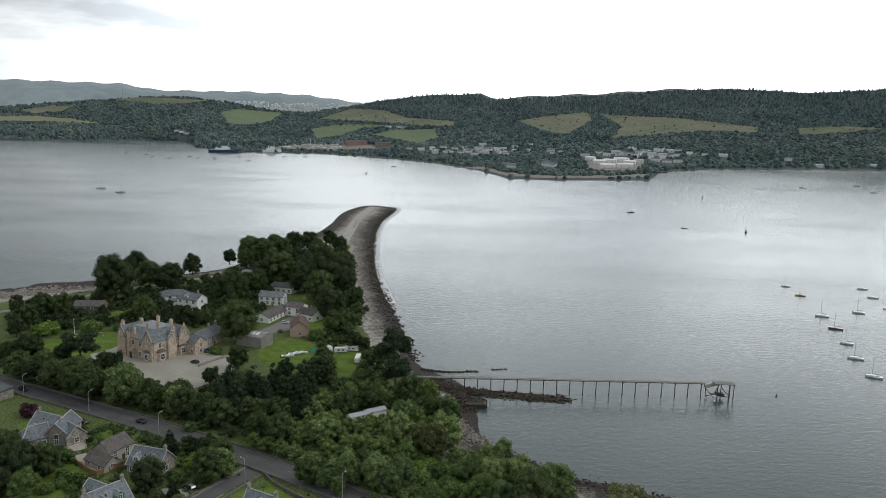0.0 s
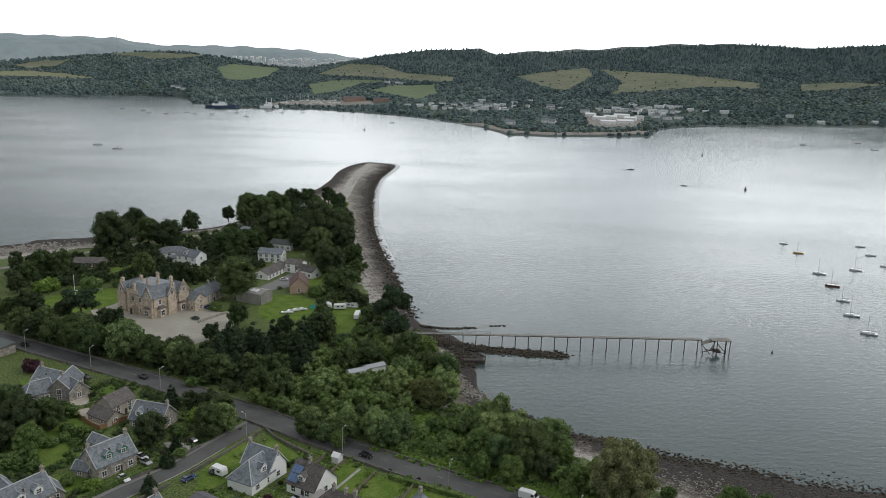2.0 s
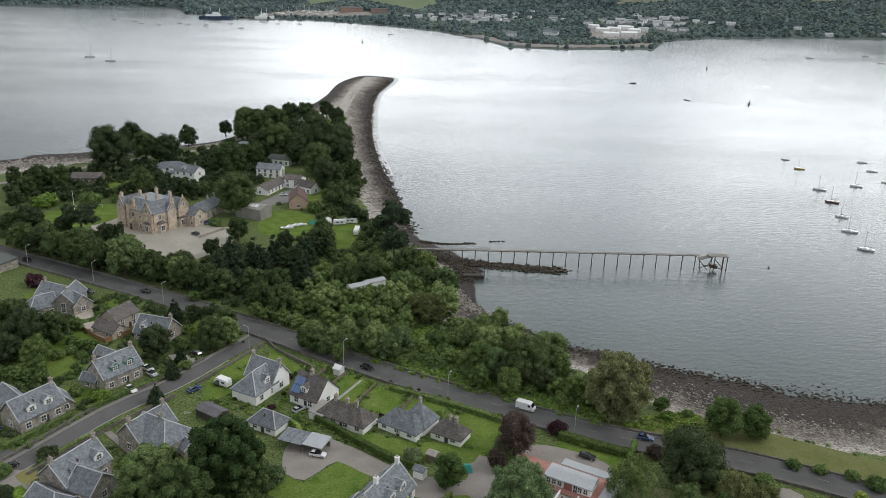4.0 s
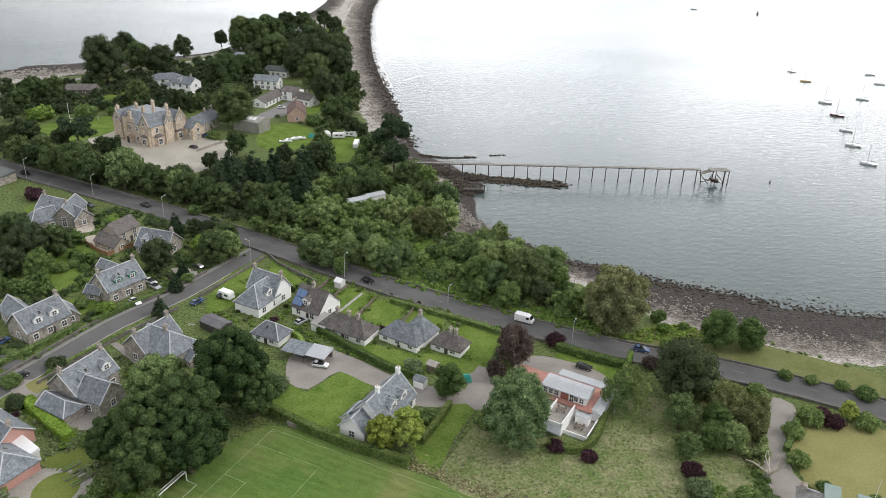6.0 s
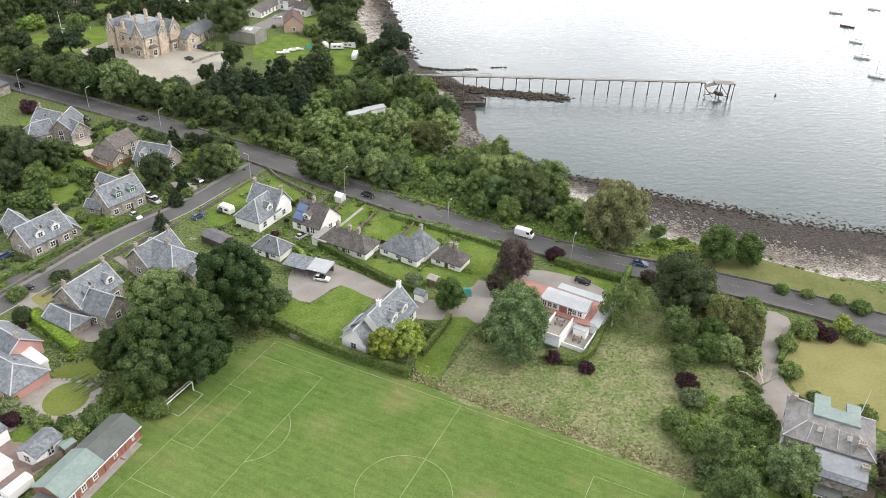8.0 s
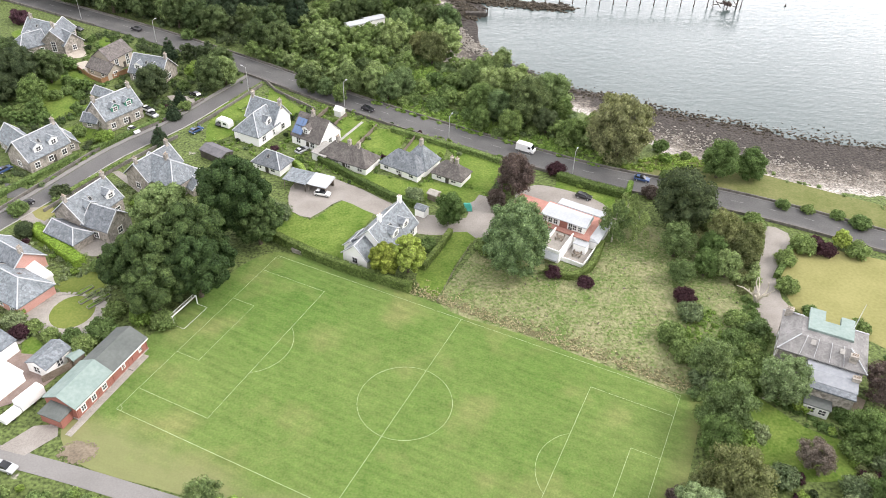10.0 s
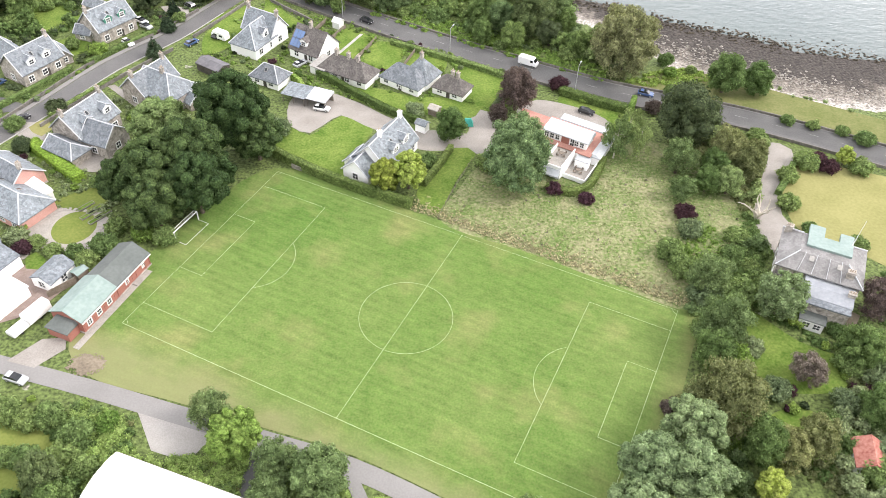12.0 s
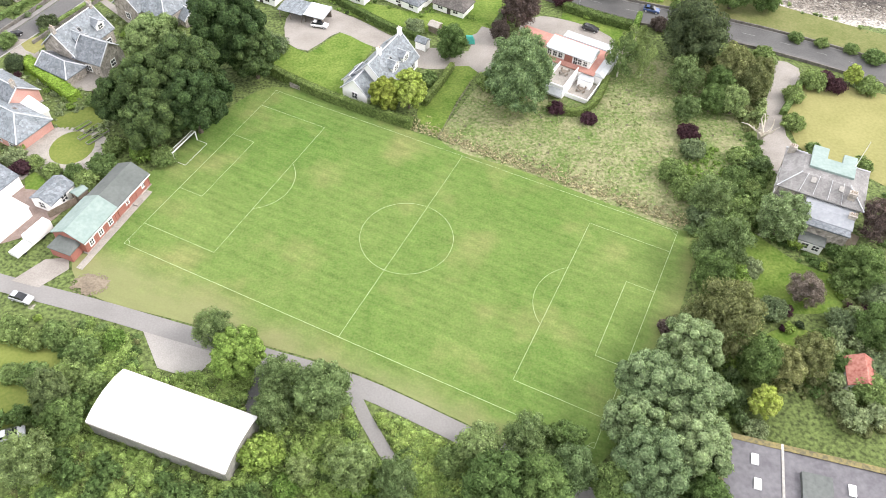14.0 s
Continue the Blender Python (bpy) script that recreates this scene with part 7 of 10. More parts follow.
def car_build(e, colour, van):
    L, W = (5.6, 2.05) if van else (4.3, 1.78)
    side = ([(-2.75, 0.4), (-2.75, 2.35), (-2.6, 2.5), (1.2, 2.5), (1.75, 2.3), (2.3, 1.35), (2.75, 1.1), (2.8, 0.4)] if van else
            [(-2.1, 0.4), (-2.15, 0.85), (-1.95, 0.98), (-0.3, 1.0), (1.0, 0.98), (2.0, 0.78), (2.15, 0.62), (2.15, 0.38)])
    bm = bmesh.new()
    rows = []
    for y, k in ((-W / 2, 0.96), (-W / 2 + 0.08, 1.0), (W / 2 - 0.08, 1.0), (W / 2, 0.96)):
        rows.append([bm.verts.new((x * k, y, 0.3 + (z - 0.3) * k)) for x, z in side])
    n = len(side)
    for a, b in zip(rows, rows[1:]):
        for i in range(n):
            bm.faces.new((a[i], b[i], b[(i + 1) % n], a[(i + 1) % n]))
    bm.faces.new(rows[0])
    bm.faces.new(rows[-1][::-1])
    part("body", bm, CAR_PAINT[colour], e)
    if van:
        bm = bmesh.new()
        poly = [(1.78, 2.22), (2.32, 1.40)]
        box(bm, 0, -0.85, 0, 0.05, 0.85, 0.95, pose(2.36, 0, 1.38, 0, -33, 0))
        part("windscreen", bm, CAR_GLASS, e)
        for y in (-W / 2 - 0.01, W / 2 - 0.02):
            block(e, "door_window", I4, 0.9, y, 1.45, 1.75, y + 0.03, 2.1, CAR_GLASS)
    else:
        bm = bmesh.new()
        ring = [[bm.verts.new((x, y, z)) for x, y in ((-1.95 + i, -0.78 + j), (1.0 - 1.6 * i, -0.78 + j), (1.0 - 1.6 * i, 0.78 - j), (-1.95 + i, 0.78 - j))] for i, j, z in ((0, 0, 0.97), (0.42, 0.14, 1.42))]
        for i in range(4):
            bm.faces.new((ring[0][i], ring[0][(i + 1) % 4], ring[1][(i + 1) % 4], ring[1][i]))
        bm.faces.new(ring[1])
        part("cabin_glass", bm, CAR_GLASS, e)
        block(e, "roof", I4, -1.5, -0.62, 1.42, -0.62, 0.62, 1.46, CAR_PAINT[colour])
    for x in (-L * 0.31, L * 0.31):
        for y in (-W / 2 + 0.08, W / 2 - 0.08):
            bm = bmesh.new()
            tube(bm, (x, y - 0.11, 0.33), (x, y + 0.11, 0.33), 0.33, 0.33, 12)
            t = part("wheel", bm, BLACK, e)
            bm = bmesh.new()
            tube(bm, (x, y - 0.12, 0.33), (x, y + 0.12, 0.33), 0.19, 0.19, 10)
            part("rim", bm, ALLOY, t)
    for y in (-0.62, 0.45):
        block(e, "headlight", I4, L / 2 - 0.12, y, 0.62 if not van else 0.95, L / 2 - 0.02, y + 0.2, 0.76 if not van else 1.1, LAMP_GLASS)


def car(x, y, turn, colour, van=False, where="parked beside a house"):
    key = (colour, van)
    m = pose(x, y, LAND + 0.04, 0, 0, turn)
    if key not in CAR_STOCK:
        e = new("van" if van else "car")
        e.empty_display_size = 0.5
        car_build(e, colour, van)
        e.matrix_basis = m
        CAR_STOCK[key] = e
    else:
        e = copy_thing(CAR_STOCK[key], m)
    tagged(e, f"{colour} {'panel van' if van else 'car'} {where}", "van" if van else "car", "vehicles")


car(26.8, 195.6, -27, "white", True, "driving on the shore road")
for x, y, turn, colour, where in (
        (-20, 217.2, -31, "black", "driving on the shore road"), (-107.5, 272.5, 149, "black", "driving on the shore road"), (-127.8, 271.0, -25, "black", "parked beside a stone villa"),
        (-166, 302, -26, "black", "driving on the shore road"), (-109, 340.6, 150, "black", "parked in the courtyard"), (-108.5, 358, 70, "blue", "parked by the coach house"),
        (-68.5, 201.5, 55, "blue", "parked on the side road"), (-74.2, 223.6, 140, "black", "parked in a short drive"), (-101.4, 162.5, 60, "black", "parked on the side road"),
        (40.3, 172.4, -25, "black", "parked on a gravel drive"), (-28.2, 170.6, -12, "white", "parked before a carport"), (-113.5, 178, 60, "blue", "parked by a stone villa"), (-72.5, 84.2, -18, "silver", "parked on the lane"),
        (-64.9, 57.6, 20, "silver", "parked among shrubs"), (57.5, 181.6, -20, "blue", "driving on the shore road"), (-82, 409, 10, "white", "parked between houses"), (-92.5, 488, 30, "white", "parked beside a house"),
        (-86.2, 200.5, -40, "white", "parked beside a villa"), (-85.8, 213, -35, "white", "parked beside a stone villa"), (-83.6, 210, -35, "silver", "parked beside a stone villa"), (-36.5, 192, 50, "silver", "parked beside a house"), (-136, 441, 0, "silver", "parked behind the white villa"), (-62, 206, 60, "black", "parked beside a lawn")):
    car(x, y, turn, colour, False, where)


def caravan(x, y, turn, L=6.0, label="white touring caravan parked on grass"):
    e = empty_at("caravan", x, y, LAND, turn)
    prof = [(-L / 2, 0.5), (-L / 2 + 0.05, 1.9), (-L / 2 + 0.4, 2.55), (L / 2 - 0.7, 2.6), (L / 2 - 0.1, 1.7), (L / 2, 0.5)]
    bm = bmesh.new()
    rows = [[bm.verts.new((a, b, c)) for a, c in prof] for b in (-1.1, 1.1)]
    for i in range(6):
        bm.faces.new((rows[0][i], rows[0][(i + 1) % 6], rows[1][(i + 1) % 6], rows[1][i]))
    bm.faces.new(rows[0])
    bm.faces.new(rows[1][::-1])
    part("body", bm, WHITE_SHEET, e)
    for u in (-1.6, 0.4):
        for y_ in (-1.13, 1.1):
            block(e, "window", I4, u, y_, 1.3, u + 1.2, y_ + 0.03, 1.9, PANE)
    for y_ in (-1.05, 0.85):
        bm = bmesh.new()
        tube(bm, (0, y_, 0.35), (0, y_ + 0.2, 0.35), 0.35, 0.35, 10)
        part("wheel", bm, BLACK, e)
    bm = bmesh.new()
    tube(bm, (L / 2, 0, 0.5), (L / 2 + 1.2, 0, 0.45), 0.06, 0.05, 5)
    part("tow_bar", bm, STEEL, e)
    tagged(e, label, "caravan")


caravan(-61.0, 205.0, 150, 5.0)
caravan(-36.5, 349, 88, 8.0)
caravan(-46, 361, 10, 6.0)
caravan(-41, 364, 170, 7.0)


def box_trailer(x, y, turn):
    """A tall covered trailer with a lower flat trailer coupled behind it."""
    e = empty_at("covered_trailer", x, y, LAND, turn)
    for x0, x1, h in ((-1.0, 4.2, 2.7), (-4.6, -1.2, 1.5)):
        bm = bmesh.new()
        prof = [(-1.15, 0.55), (-1.15, h - 0.3), (-0.75, h), (0.75, h), (1.15, h - 0.3), (1.15, 0.55)]
        rows = [[bm.verts.new((u, a, b)) for a, b in prof] for u in (x0, x1)]
        for i in range(6):
            bm.faces.new((rows[0][i], rows[0][(i + 1) % 6], rows[1][(i + 1) % 6], rows[1][i]))
        bm.faces.new(rows[0])
        bm.faces.new(rows[1][::-1])
        part("cover", bm, WHITE_SHEET, e)
        for y_ in (-1.1, 0.9):
            bm = bmesh.new()
            tube(bm, ((x0 + x1) / 2, y_, 0.35), ((x0 + x1) / 2, y_ + 0.2, 0.35), 0.35, 0.35, 10)
            part("wheel", bm, BLACK, e)
    block(e, "chassis", I4, -4.6, -0.9, 0.4, 4.2, 0.9, 0.55, STEEL)
    tagged(e, "white covered trailer parked beside the lane", "trailer")


box_trailer(-75.0, 97.8, 62)
caravan(-52, 363, 120, 5.0)
for x, y, turn in ((-69.5, 352, 10), (-67, 355.5, 15), (-64, 357.5, 5)):
    sailing_boat(x, y, turn, 6.0, "white", False, LAND + 0.4)
for x, y, mt, label in ((-59, 361, TEAL, "stack under a green tarpaulin"), (-55.5, 363.5, BLUE, "upright dinghy under blue cover"), (9.3, 165.8, TEAL, "low stack under a green tarpaulin"), (-111, 192.5, BLUE, "garden frame under a blue cover")):
    e = empty_at("covered_stack", x, y)
    frustum(e, "cover", I4, (-1.4, -1.0, 1.4, 1.0), (-0.8, -0.3, 0.8, 0.3), 0.2, 1.9, mt, 0.25)
    block(e, "pallet", I4, -1.5, -1.1, 0, 1.5, 1.1, 0.1, WOOD)
    tagged(e, label, "covered goods")


# ---- street furniture ----
LAMP = []


def street_lamp(x, y, turn, h=8.0):
    m = pose(x, y, LAND, 0, 0, turn)
    if LAMP:
        copy_thing(LAMP[0], m)
        return
    e = new("street_lamp")
    bm = bmesh.new()
    tube(bm, (0, 0, 0), (0, 0, h), 0.11, 0.07, 7)
    part("column", bm, STEEL, e)
    bm = bmesh.new()
    tube(bm, (0, 0, h), (1.3, 0, h + 0.25), 0.06, 0.05, 6)
    a = part("arm", bm, STEEL, e)
    bm = bmesh.new()
    box(bm, 1.2, -0.16, h + 0.18, 1.9, 0.16, h + 0.36)
    part("lantern", bm, STEEL, a)
    e.matrix_basis = m
    tagged(e, "grey steel street lamp beside the road", "street lamp", "street lamps")
    LAMP.append(e)


for x, y, turn in ((-27.4, 219.6, 60), (4.8, 203.0 - 4.6 + 1.8, 62), (38.5, 182.6, 65), (-58.6, 228.0, 150), (-163.4, 297.5, 65), (-130.5, 281.5, 62), (-97.5, 262.5, 60), (150, 134, 65)):
    street_lamp(x, y, turn)
e = empty_at("flag_mast", -173.3, 363.5)
bm = bmesh.new()
tube(bm, (0, 0, 0), (0, 0, 13), 0.16, 0.07, 7)
part("pole", bm, WHITE_PAINT, e)
bm = bmesh.new()
tube(bm, (-2.2, 0, 5), (2.2, 0, 5.2), 0.07, 0.07, 6)
part("yard", bm, WHITE_PAINT, e)
tagged(e, "white flag mast with a yard on the lawn", "flagpole")
e = empty_at("utility_pole", -47.0, 386.7)
bm = bmesh.new()
tube(bm, (0, 0, 0), (0.2, 0, 13), 0.16, 0.11, 7)
part("pole", bm, WOOD, e)
tagged(e, "plain wooden utility pole among trees", "pole")
e = empty_at("goalposts", -168, 378, LAND, 5)
for x in (-1.8, 1.8):
    block(e, "post", I4, x - 0.06, -0.06, 0, x + 0.06, 0.06, 1.8, WHITE_PAINT)
block(e, "crossbar", I4, -1.86, -0.06, 1.8, 1.86, 0.06, 1.92, WHITE_PAINT)
tagged(e, "small white goal frame on the lawn", "goal")


def football_goal():
    """Full-size goal pushed back from the goal line, with its net frame."""
    e = empty_at("football_goal", -51.7, 124.2, LAND, FIELD_TURN)
    half = 3.75
    for s in (-1, 1):
        bm = bmesh.new()
        tube(bm, (0, s * half, 0), (0, s * half, 2.44), 0.13, 0.13, 8)
        part("post", bm, WHITE_PAINT, e)
        bm = bmesh.new()
        tube(bm, (0, s * half, 2.44), (-0.9, s * half, 2.3), 0.07, 0.07, 6)
        part("stanchion", bm, WHITE_PAINT, e)
        bm = bmesh.new()
        tube(bm, (-0.9, s * half, 2.3), (-2.0, s * half, 0.03), 0.05, 0.05, 6)
        part("stanchion", bm, WHITE_PAINT, e)
        bm = bmesh.new()
        tube(bm, (0, s * half, 0.05), (2.6, s * half, 0.05), 0.035, 0.035, 6)
        part("ground_bar", bm, WHITE_PAINT, e)
    bm = bmesh.new()
    tube(bm, (0, -half - 0.06, 2.44), (0, half + 0.06, 2.44), 0.13, 0.13, 8)
    part("crossbar", bm, WHITE_PAINT, e)
    bm = bmesh.new()
    tube(bm, (2.6, -half, 0.05), (2.6, half, 0.05), 0.035, 0.035, 6)
    part("ground_bar", bm, WHITE_PAINT, e)
    bm = bmesh.new()
    tube(bm, (-2.0, -half, 0.05), (-2.0, half, 0.05), 0.05, 0.05, 6)
    part("ground_bar", bm, WHITE_PAINT, e)
    bm = bmesh.new()
    tube(bm, (-0.9, -half, 2.3), (-0.9, half, 2.3), 0.07, 0.07, 6)
    part("net_bar", bm, WHITE_PAINT, e)
    # net cords
    bm = bmesh.new()
    for k in range(25):
        y = -half + 7.5 * k / 24
        tube(bm, (-0.9, y, 2.3), (-2.0, y, 0.05), 0.008, 0.008, 3)
    for k in range(8):
        t = k / 7
        tube(bm, (-0.9 - 1.1 * t, -half, 2.3 - 2.25 * t), (-0.9 - 1.1 * t, half, 2.3 - 2.25 * t), 0.008, 0.008, 3)
    tagged(part("net", bm, WHITE_PAINT, e), "fine white net cords", kind="stuff")
    tagged(e, "white full-size football goal with net", "goal")


football_goal()

# ---- far shore: fields, houses, boatyard ----
def far_patch(name, label, outline, material, lift=1.5):
    """A field draped over the far hill; outline in azimuth and height angle."""
    a0, a1, b0, b1 = min(p[0] for p in outline), max(p[0] for p in outline), min(p[1] for p in outline), max(p[1] for p in outline)
    na, nb = max(6, int((a1 - a0) * 8)), 14
    V, F, idx = [], [], {}
    for i in range(na):
        for j in range(nb):
            ca, cb = a0 + (a1 - a0) * (i + 0.5) / na, b0 + (b1 - b0) * (j + 0.5) / nb
            hit = False
            for (x0, y0), (x1, y1) in zip(outline, outline[1:] + outline[:1]):
                if (y0 > cb) != (y1 > cb) and ca < (x1 - x0) * (cb - y0) / (y1 - y0) + x0:
                    hit = not hit
            if not hit:
                continue
            f = []
            for di, dj in ((0, 0), (1, 0), (1, 1), (0, 1)):
                key = (i + di, j + dj)
                if key not in idx:
                    az, an = a0 + (a1 - a0) * key[0] / na, b0 + (b1 - b0) * key[1] / nb
                    x, y, z = hill_point(az, hill_u(az, an))
                    idx[key] = len(V)
                    V.append((float(x), float(y), float(z) + lift))
                f.append(idx[key])
            F.append(f)
    FAR_OPEN.append(outline)
    return tagged(new(name, mesh_of(name, V, F, material, True)), label, "field", kind="structure")


FAR_OPEN = []
far_patch("pasture", "pale mown hay field across the loch", [(-31, -1.37), (-27, -1.26), (-24.8, -1.41), (-22.9, -1.76), (-25.8, -1.66), (-31, -1.60)], HAY)
far_patch("pasture", "green hill pasture between woods", [(-15.6, -0.8), (-14.4, -0.56), (-11.3, -0.76), (-12.1, -1.36), (-13.7, -1.66), (-15, -1.61)], FIELD)
far_patch("rough_grazing", "brown rough grazing on the hill", [(-9, -1.18), (-6.6, -0.36), (-4.2, -0.42), (-2.6, -0.87), (1.1, -1.05), (0.65, -1.47), (-2.6, -1.43), (-5.8, -1.22)], ROUGH_FIELD)
far_patch("pasture", "bright green pasture above the marina", [(-9.4, -1.82), (-7.4, -1.48), (-5.0, -1.42), (-3.4, -1.5), (-5.8, -1.75), (-7.4, -2.3), (-9, -2.6)], FIELD)
far_patch("pasture", "bright green pasture above the village", [(-5.2, -2.13), (-3.4, -1.8), (-0.5, -1.62), (-0.3, -2.29), (-1.75, -2.73), (-4.2, -2.35)], FIELD)
far_patch("rough_grazing", "open brown-green hillside above woods", [(5.2, -0.95), (7.1, -0.55), (10.2, -0.18), (10.6, -0.75), (9.4, -1.5), (8.7, -1.84), (7.1, -1.57)], ROUGH_FIELD)
far_patch("rough_grazing", "open brown-green hillside above the village", [(11, -0.32), (13.3, -0.36), (16.4, -0.40), (21.5, -0.85), (21.7, -1.25), (17.9, -1.26), (14.9, -1.64), (11.9, -1.94), (12.6, -1.13)], ROUGH_FIELD)
far_patch("rough_grazing", "strip of open hillside", [(23.9, -0.85), (26.9, -0.62), (29, -0.7), (26.9, -1.05), (24.1, -1.33)], ROUGH_FIELD)
far_patch("foreshore", "pale foreshore of the far point", [(0.5, -4.35), (2.8, -4.45), (4.8, -4.9), (8, -4.95), (11, -4.8), (14.6, -4.6), (15.2, -4.25), (12, -4.55), (8.5, -4.72), (5, -4.66), (3, -4.25)], PEBBLE, 0.8)
far_patch("boatyard_ground", "pale hard standing of the boatyard", [(10.4, -4.3), (10.4, -3.5), (13.9, -3.4), (14.2, -3.9), (13.6, -4.25)], GRAVEL, 0.6)
far_patch("marina_ground", "pale hard standing of the marina", [(-12.4, -3.3), (-11.2, -3.0), (-8.6, -2.9), (-5.0, -2.9), (-4.6, -3.2), (-8, -3.36)], PEBBLE, 0.6)
far_patch("rough_grazing", "open grazing on the headland top", [(-22.4, -0.12), (-20.6, 0.08), (-18.8, 0.06), (-16.2, -0.02), (-17.5, -0.26), (-19.6, -0.38), (-21, -0.25)], ROUGH_FIELD)
far_patch("rough_grazing", "open slope on the headland", [(-28, -0.95), (-26.2, -0.62), (-24.6, -0.55), (-25.4, -0.95), (-27, -1.15)], ROUGH_FIELD)
FAR_WHITE = mat("far_white_wall", (0.76, 0.76, 0.75), (0.86, 0.86, 0.85), 0.05, 0.9)
FAR_BRICK = mat("far_brick_wall", (0.28, 0.19, 0.15), (0.37, 0.27, 0.22), 0.05, 0.9)
FAR_SPOTS = []


def far_house(az, ang, L, W, he, hr, wall, roof, turn, label, name="far_house", category="house"):
    x, y, z = (float(c) for c in hill_point(az, hill_u(az, ang)))
    FAR_SPOTS.append((x, y, L * 0.8))
    FAR_SPOTS.append((x * 0.985, y * 0.985, L * 0.8))
    FAR_SPOTS.append((x * 0.97, y * 0.97, L * 0.75))
    FAR_SPOTS.append((x * 0.955, y * 0.955, L * 0.65))
    e = empty_at(name, x, y, z - 0.5, turn)
    wing_parts(e, (0, 0, L, 0, W, he, hr, 0), wall, roof, None, False, 0.4)
    if he < 8:
        for k in (-1, 1):
            block(e, "window", I4, k * L * 0.25 - 0.8, -W / 2 - 0.06, 1.4, k * L * 0.25 + 0.8, -W / 2 + 0.02, 3.0, PANE)
    tagged(e, label, category, "houses on the far shore")


far_rng = np.random.default_rng(21)
for az, ang in ((-1.54, -3.2), (-0.73, -3.1), (0.09, -3.05), (0.9, -3.1), (1.51, -2.97), (2.13, -3.16), (2.73, -3.02), (3.55, -3.04), (3.95, -3.11), (1.32, -3.34), (2.34, -3.39), (-0.52, -3.39),
                (0.4, -3.3), (1.9, -3.25), (3.1, -3.3), (4.4, -3.0), (-2.4, -3.2), (2.9, -2.8), (5.2, -2.8), (6.3, -2.7)):
    far_house(az, ang, far_rng.uniform(12, 18), 8, 6, 8.2, FAR_WHITE, SLATE if far_rng.uniform() < 0.45 else PALE_SHEET, far_rng.uniform(-25, 25), "pale house in trees across the loch")
for az, ang, L in ((7.78, -2.99, 20), (5.01, -4.25, 18), (4.61, -4.2, 14), (7.44, -4.08, 17), (8.0, -4.12, 12)):
    far_house(az, ang, L, 10, 6, 10, FAR_WHITE, SLATE, far_rng.uniform(-25, 10), "large white house near the far beach")
for az0, az1, g0, g1, count in ((-1.5, 4.6, -3.45, -2.95, 16), (12.4, 17.0, -3.45, -2.65, 16), (5.0, 9.0, -3.2, -2.8, 4)):
    for _ in range(count):
        far_house(far_rng.uniform(az0, az1), far_rng.uniform(g0, g1), far_rng.uniform(9, 15), 8, 5.5, 7.5, FAR_WHITE, SLATE if far_rng.uniform() < 0.45 else PALE_SHEET, far_rng.uniform(-40, 40), "small white house across the loch")
for az, ang in ((11.16, -3.03), (12.33, -2.99), (13.48, -2.79), (14.26, -2.84), (15.21, -2.72), (15.97, -2.77), (16.53, -2.75), (15.06, -3.39), (15.83, -3.48), (16.58, -3.45), (17.29, -2.91), (19.5, -2.93),
                (23.58, -3.0), (25.48, -3.31), (28.56, -3.13), (11.7, -3.15), (12.9, -3.1), (14.8, -3.0), (15.5, -3.05), (16.2, -3.1), (18.3, -2.95), (10.2, -3.3)):
    far_house(az, ang, far_rng.uniform(14, 22), 9, 6, 8.2, FAR_WHITE, SLATE if far_rng.uniform() < 0.45 else PALE_SHEET, far_rng.uniform(-30, 5), "pale village house across the loch")
for az, ang, L, W in ((10.6, -3.57, 26, 16), (11.2, -3.75, 34, 18), (11.98, -3.64, 34, 20), (12.75, -3.55, 40, 18), (13.35, -3.74, 30, 20), (13.93, -3.64, 24, 16), (11.81, -4.0, 38, 20), (13.0, -3.95, 40, 22)):
    far_house(az, ang, L * 0.8, W * 0.9, 7.5, 10, FAR_WHITE, WHITE_SHEET if L > 25 else PALE_SHEET, -14 + far_rng.uniform(-20, 20), "white boatyard shed across the loch", "boatyard_shed", "shed")
far_house(-6.2, -2.95, 56, 22, 10, 13.5, FAR_BRICK, BROWN_TILE, 18, "long brick marina shed across the loch", "marina_shed", "shed")
far_house(-4.3, -2.9, 40, 16, 8, 11, FAR_BRICK, BROWN_TILE, 10, "brown marina shed across the loch", "marina_shed", "shed")
for az, ang in ((-3.9, -1.63), (-3.5, -1.66), (-3.1, -1.6), (-2.8, -1.63), (-18.1, -2.2), (-17.8, -2.3), (-18.4, -2.15)):
    far_house(az, ang, 16, 9, 4.5, 7, FAR_WHITE, SLATE, far_rng.uniform(-30, 30), "white farm building on the far hill")
for k in range(46):
    az, ang = far_rng.uniform(-11.6, -7.2), far_rng.uniform(-3.25, -2.85)
    x, y, z = (float(c) for c in hill_point(az, hill_u(az, ang)))
    sailing_boat(x, y, far_rng.uniform(0, 60), 11, "white", True, z + 1.5)


def ship(az, r, turn, L, hull, upper, label):
    e = empty_at("ship", r * math.sin(radians(az)), r * math.cos(radians(az)), 0, turn)
    bm = bmesh.new()
    hull_mesh(bm, L, L * 0.2, 7)
    part("hull", bm, hull, e)
    block(e, "superstructure", I4, -L * 0.3, -L * 0.07, 5, L * 0.15, L * 0.07, 10, upper)
    block(e, "bridge", I4, -L * 0.1, -L * 0.06, 10, L * 0.1, L * 0.06, 14, upper)
    for x in (-L * 0.15, L * 0.12):
        bm = bmesh.new()
        tube(bm, (x, 0, 10), (x, 0, 24), 0.5, 0.3, 6)
        part("mast", bm, upper, e)
    block(e, "funnel", I4, -L * 0.2, -2, 10, -L * 0.14, 2, 16, hull)
    tagged(e, label, "ship")


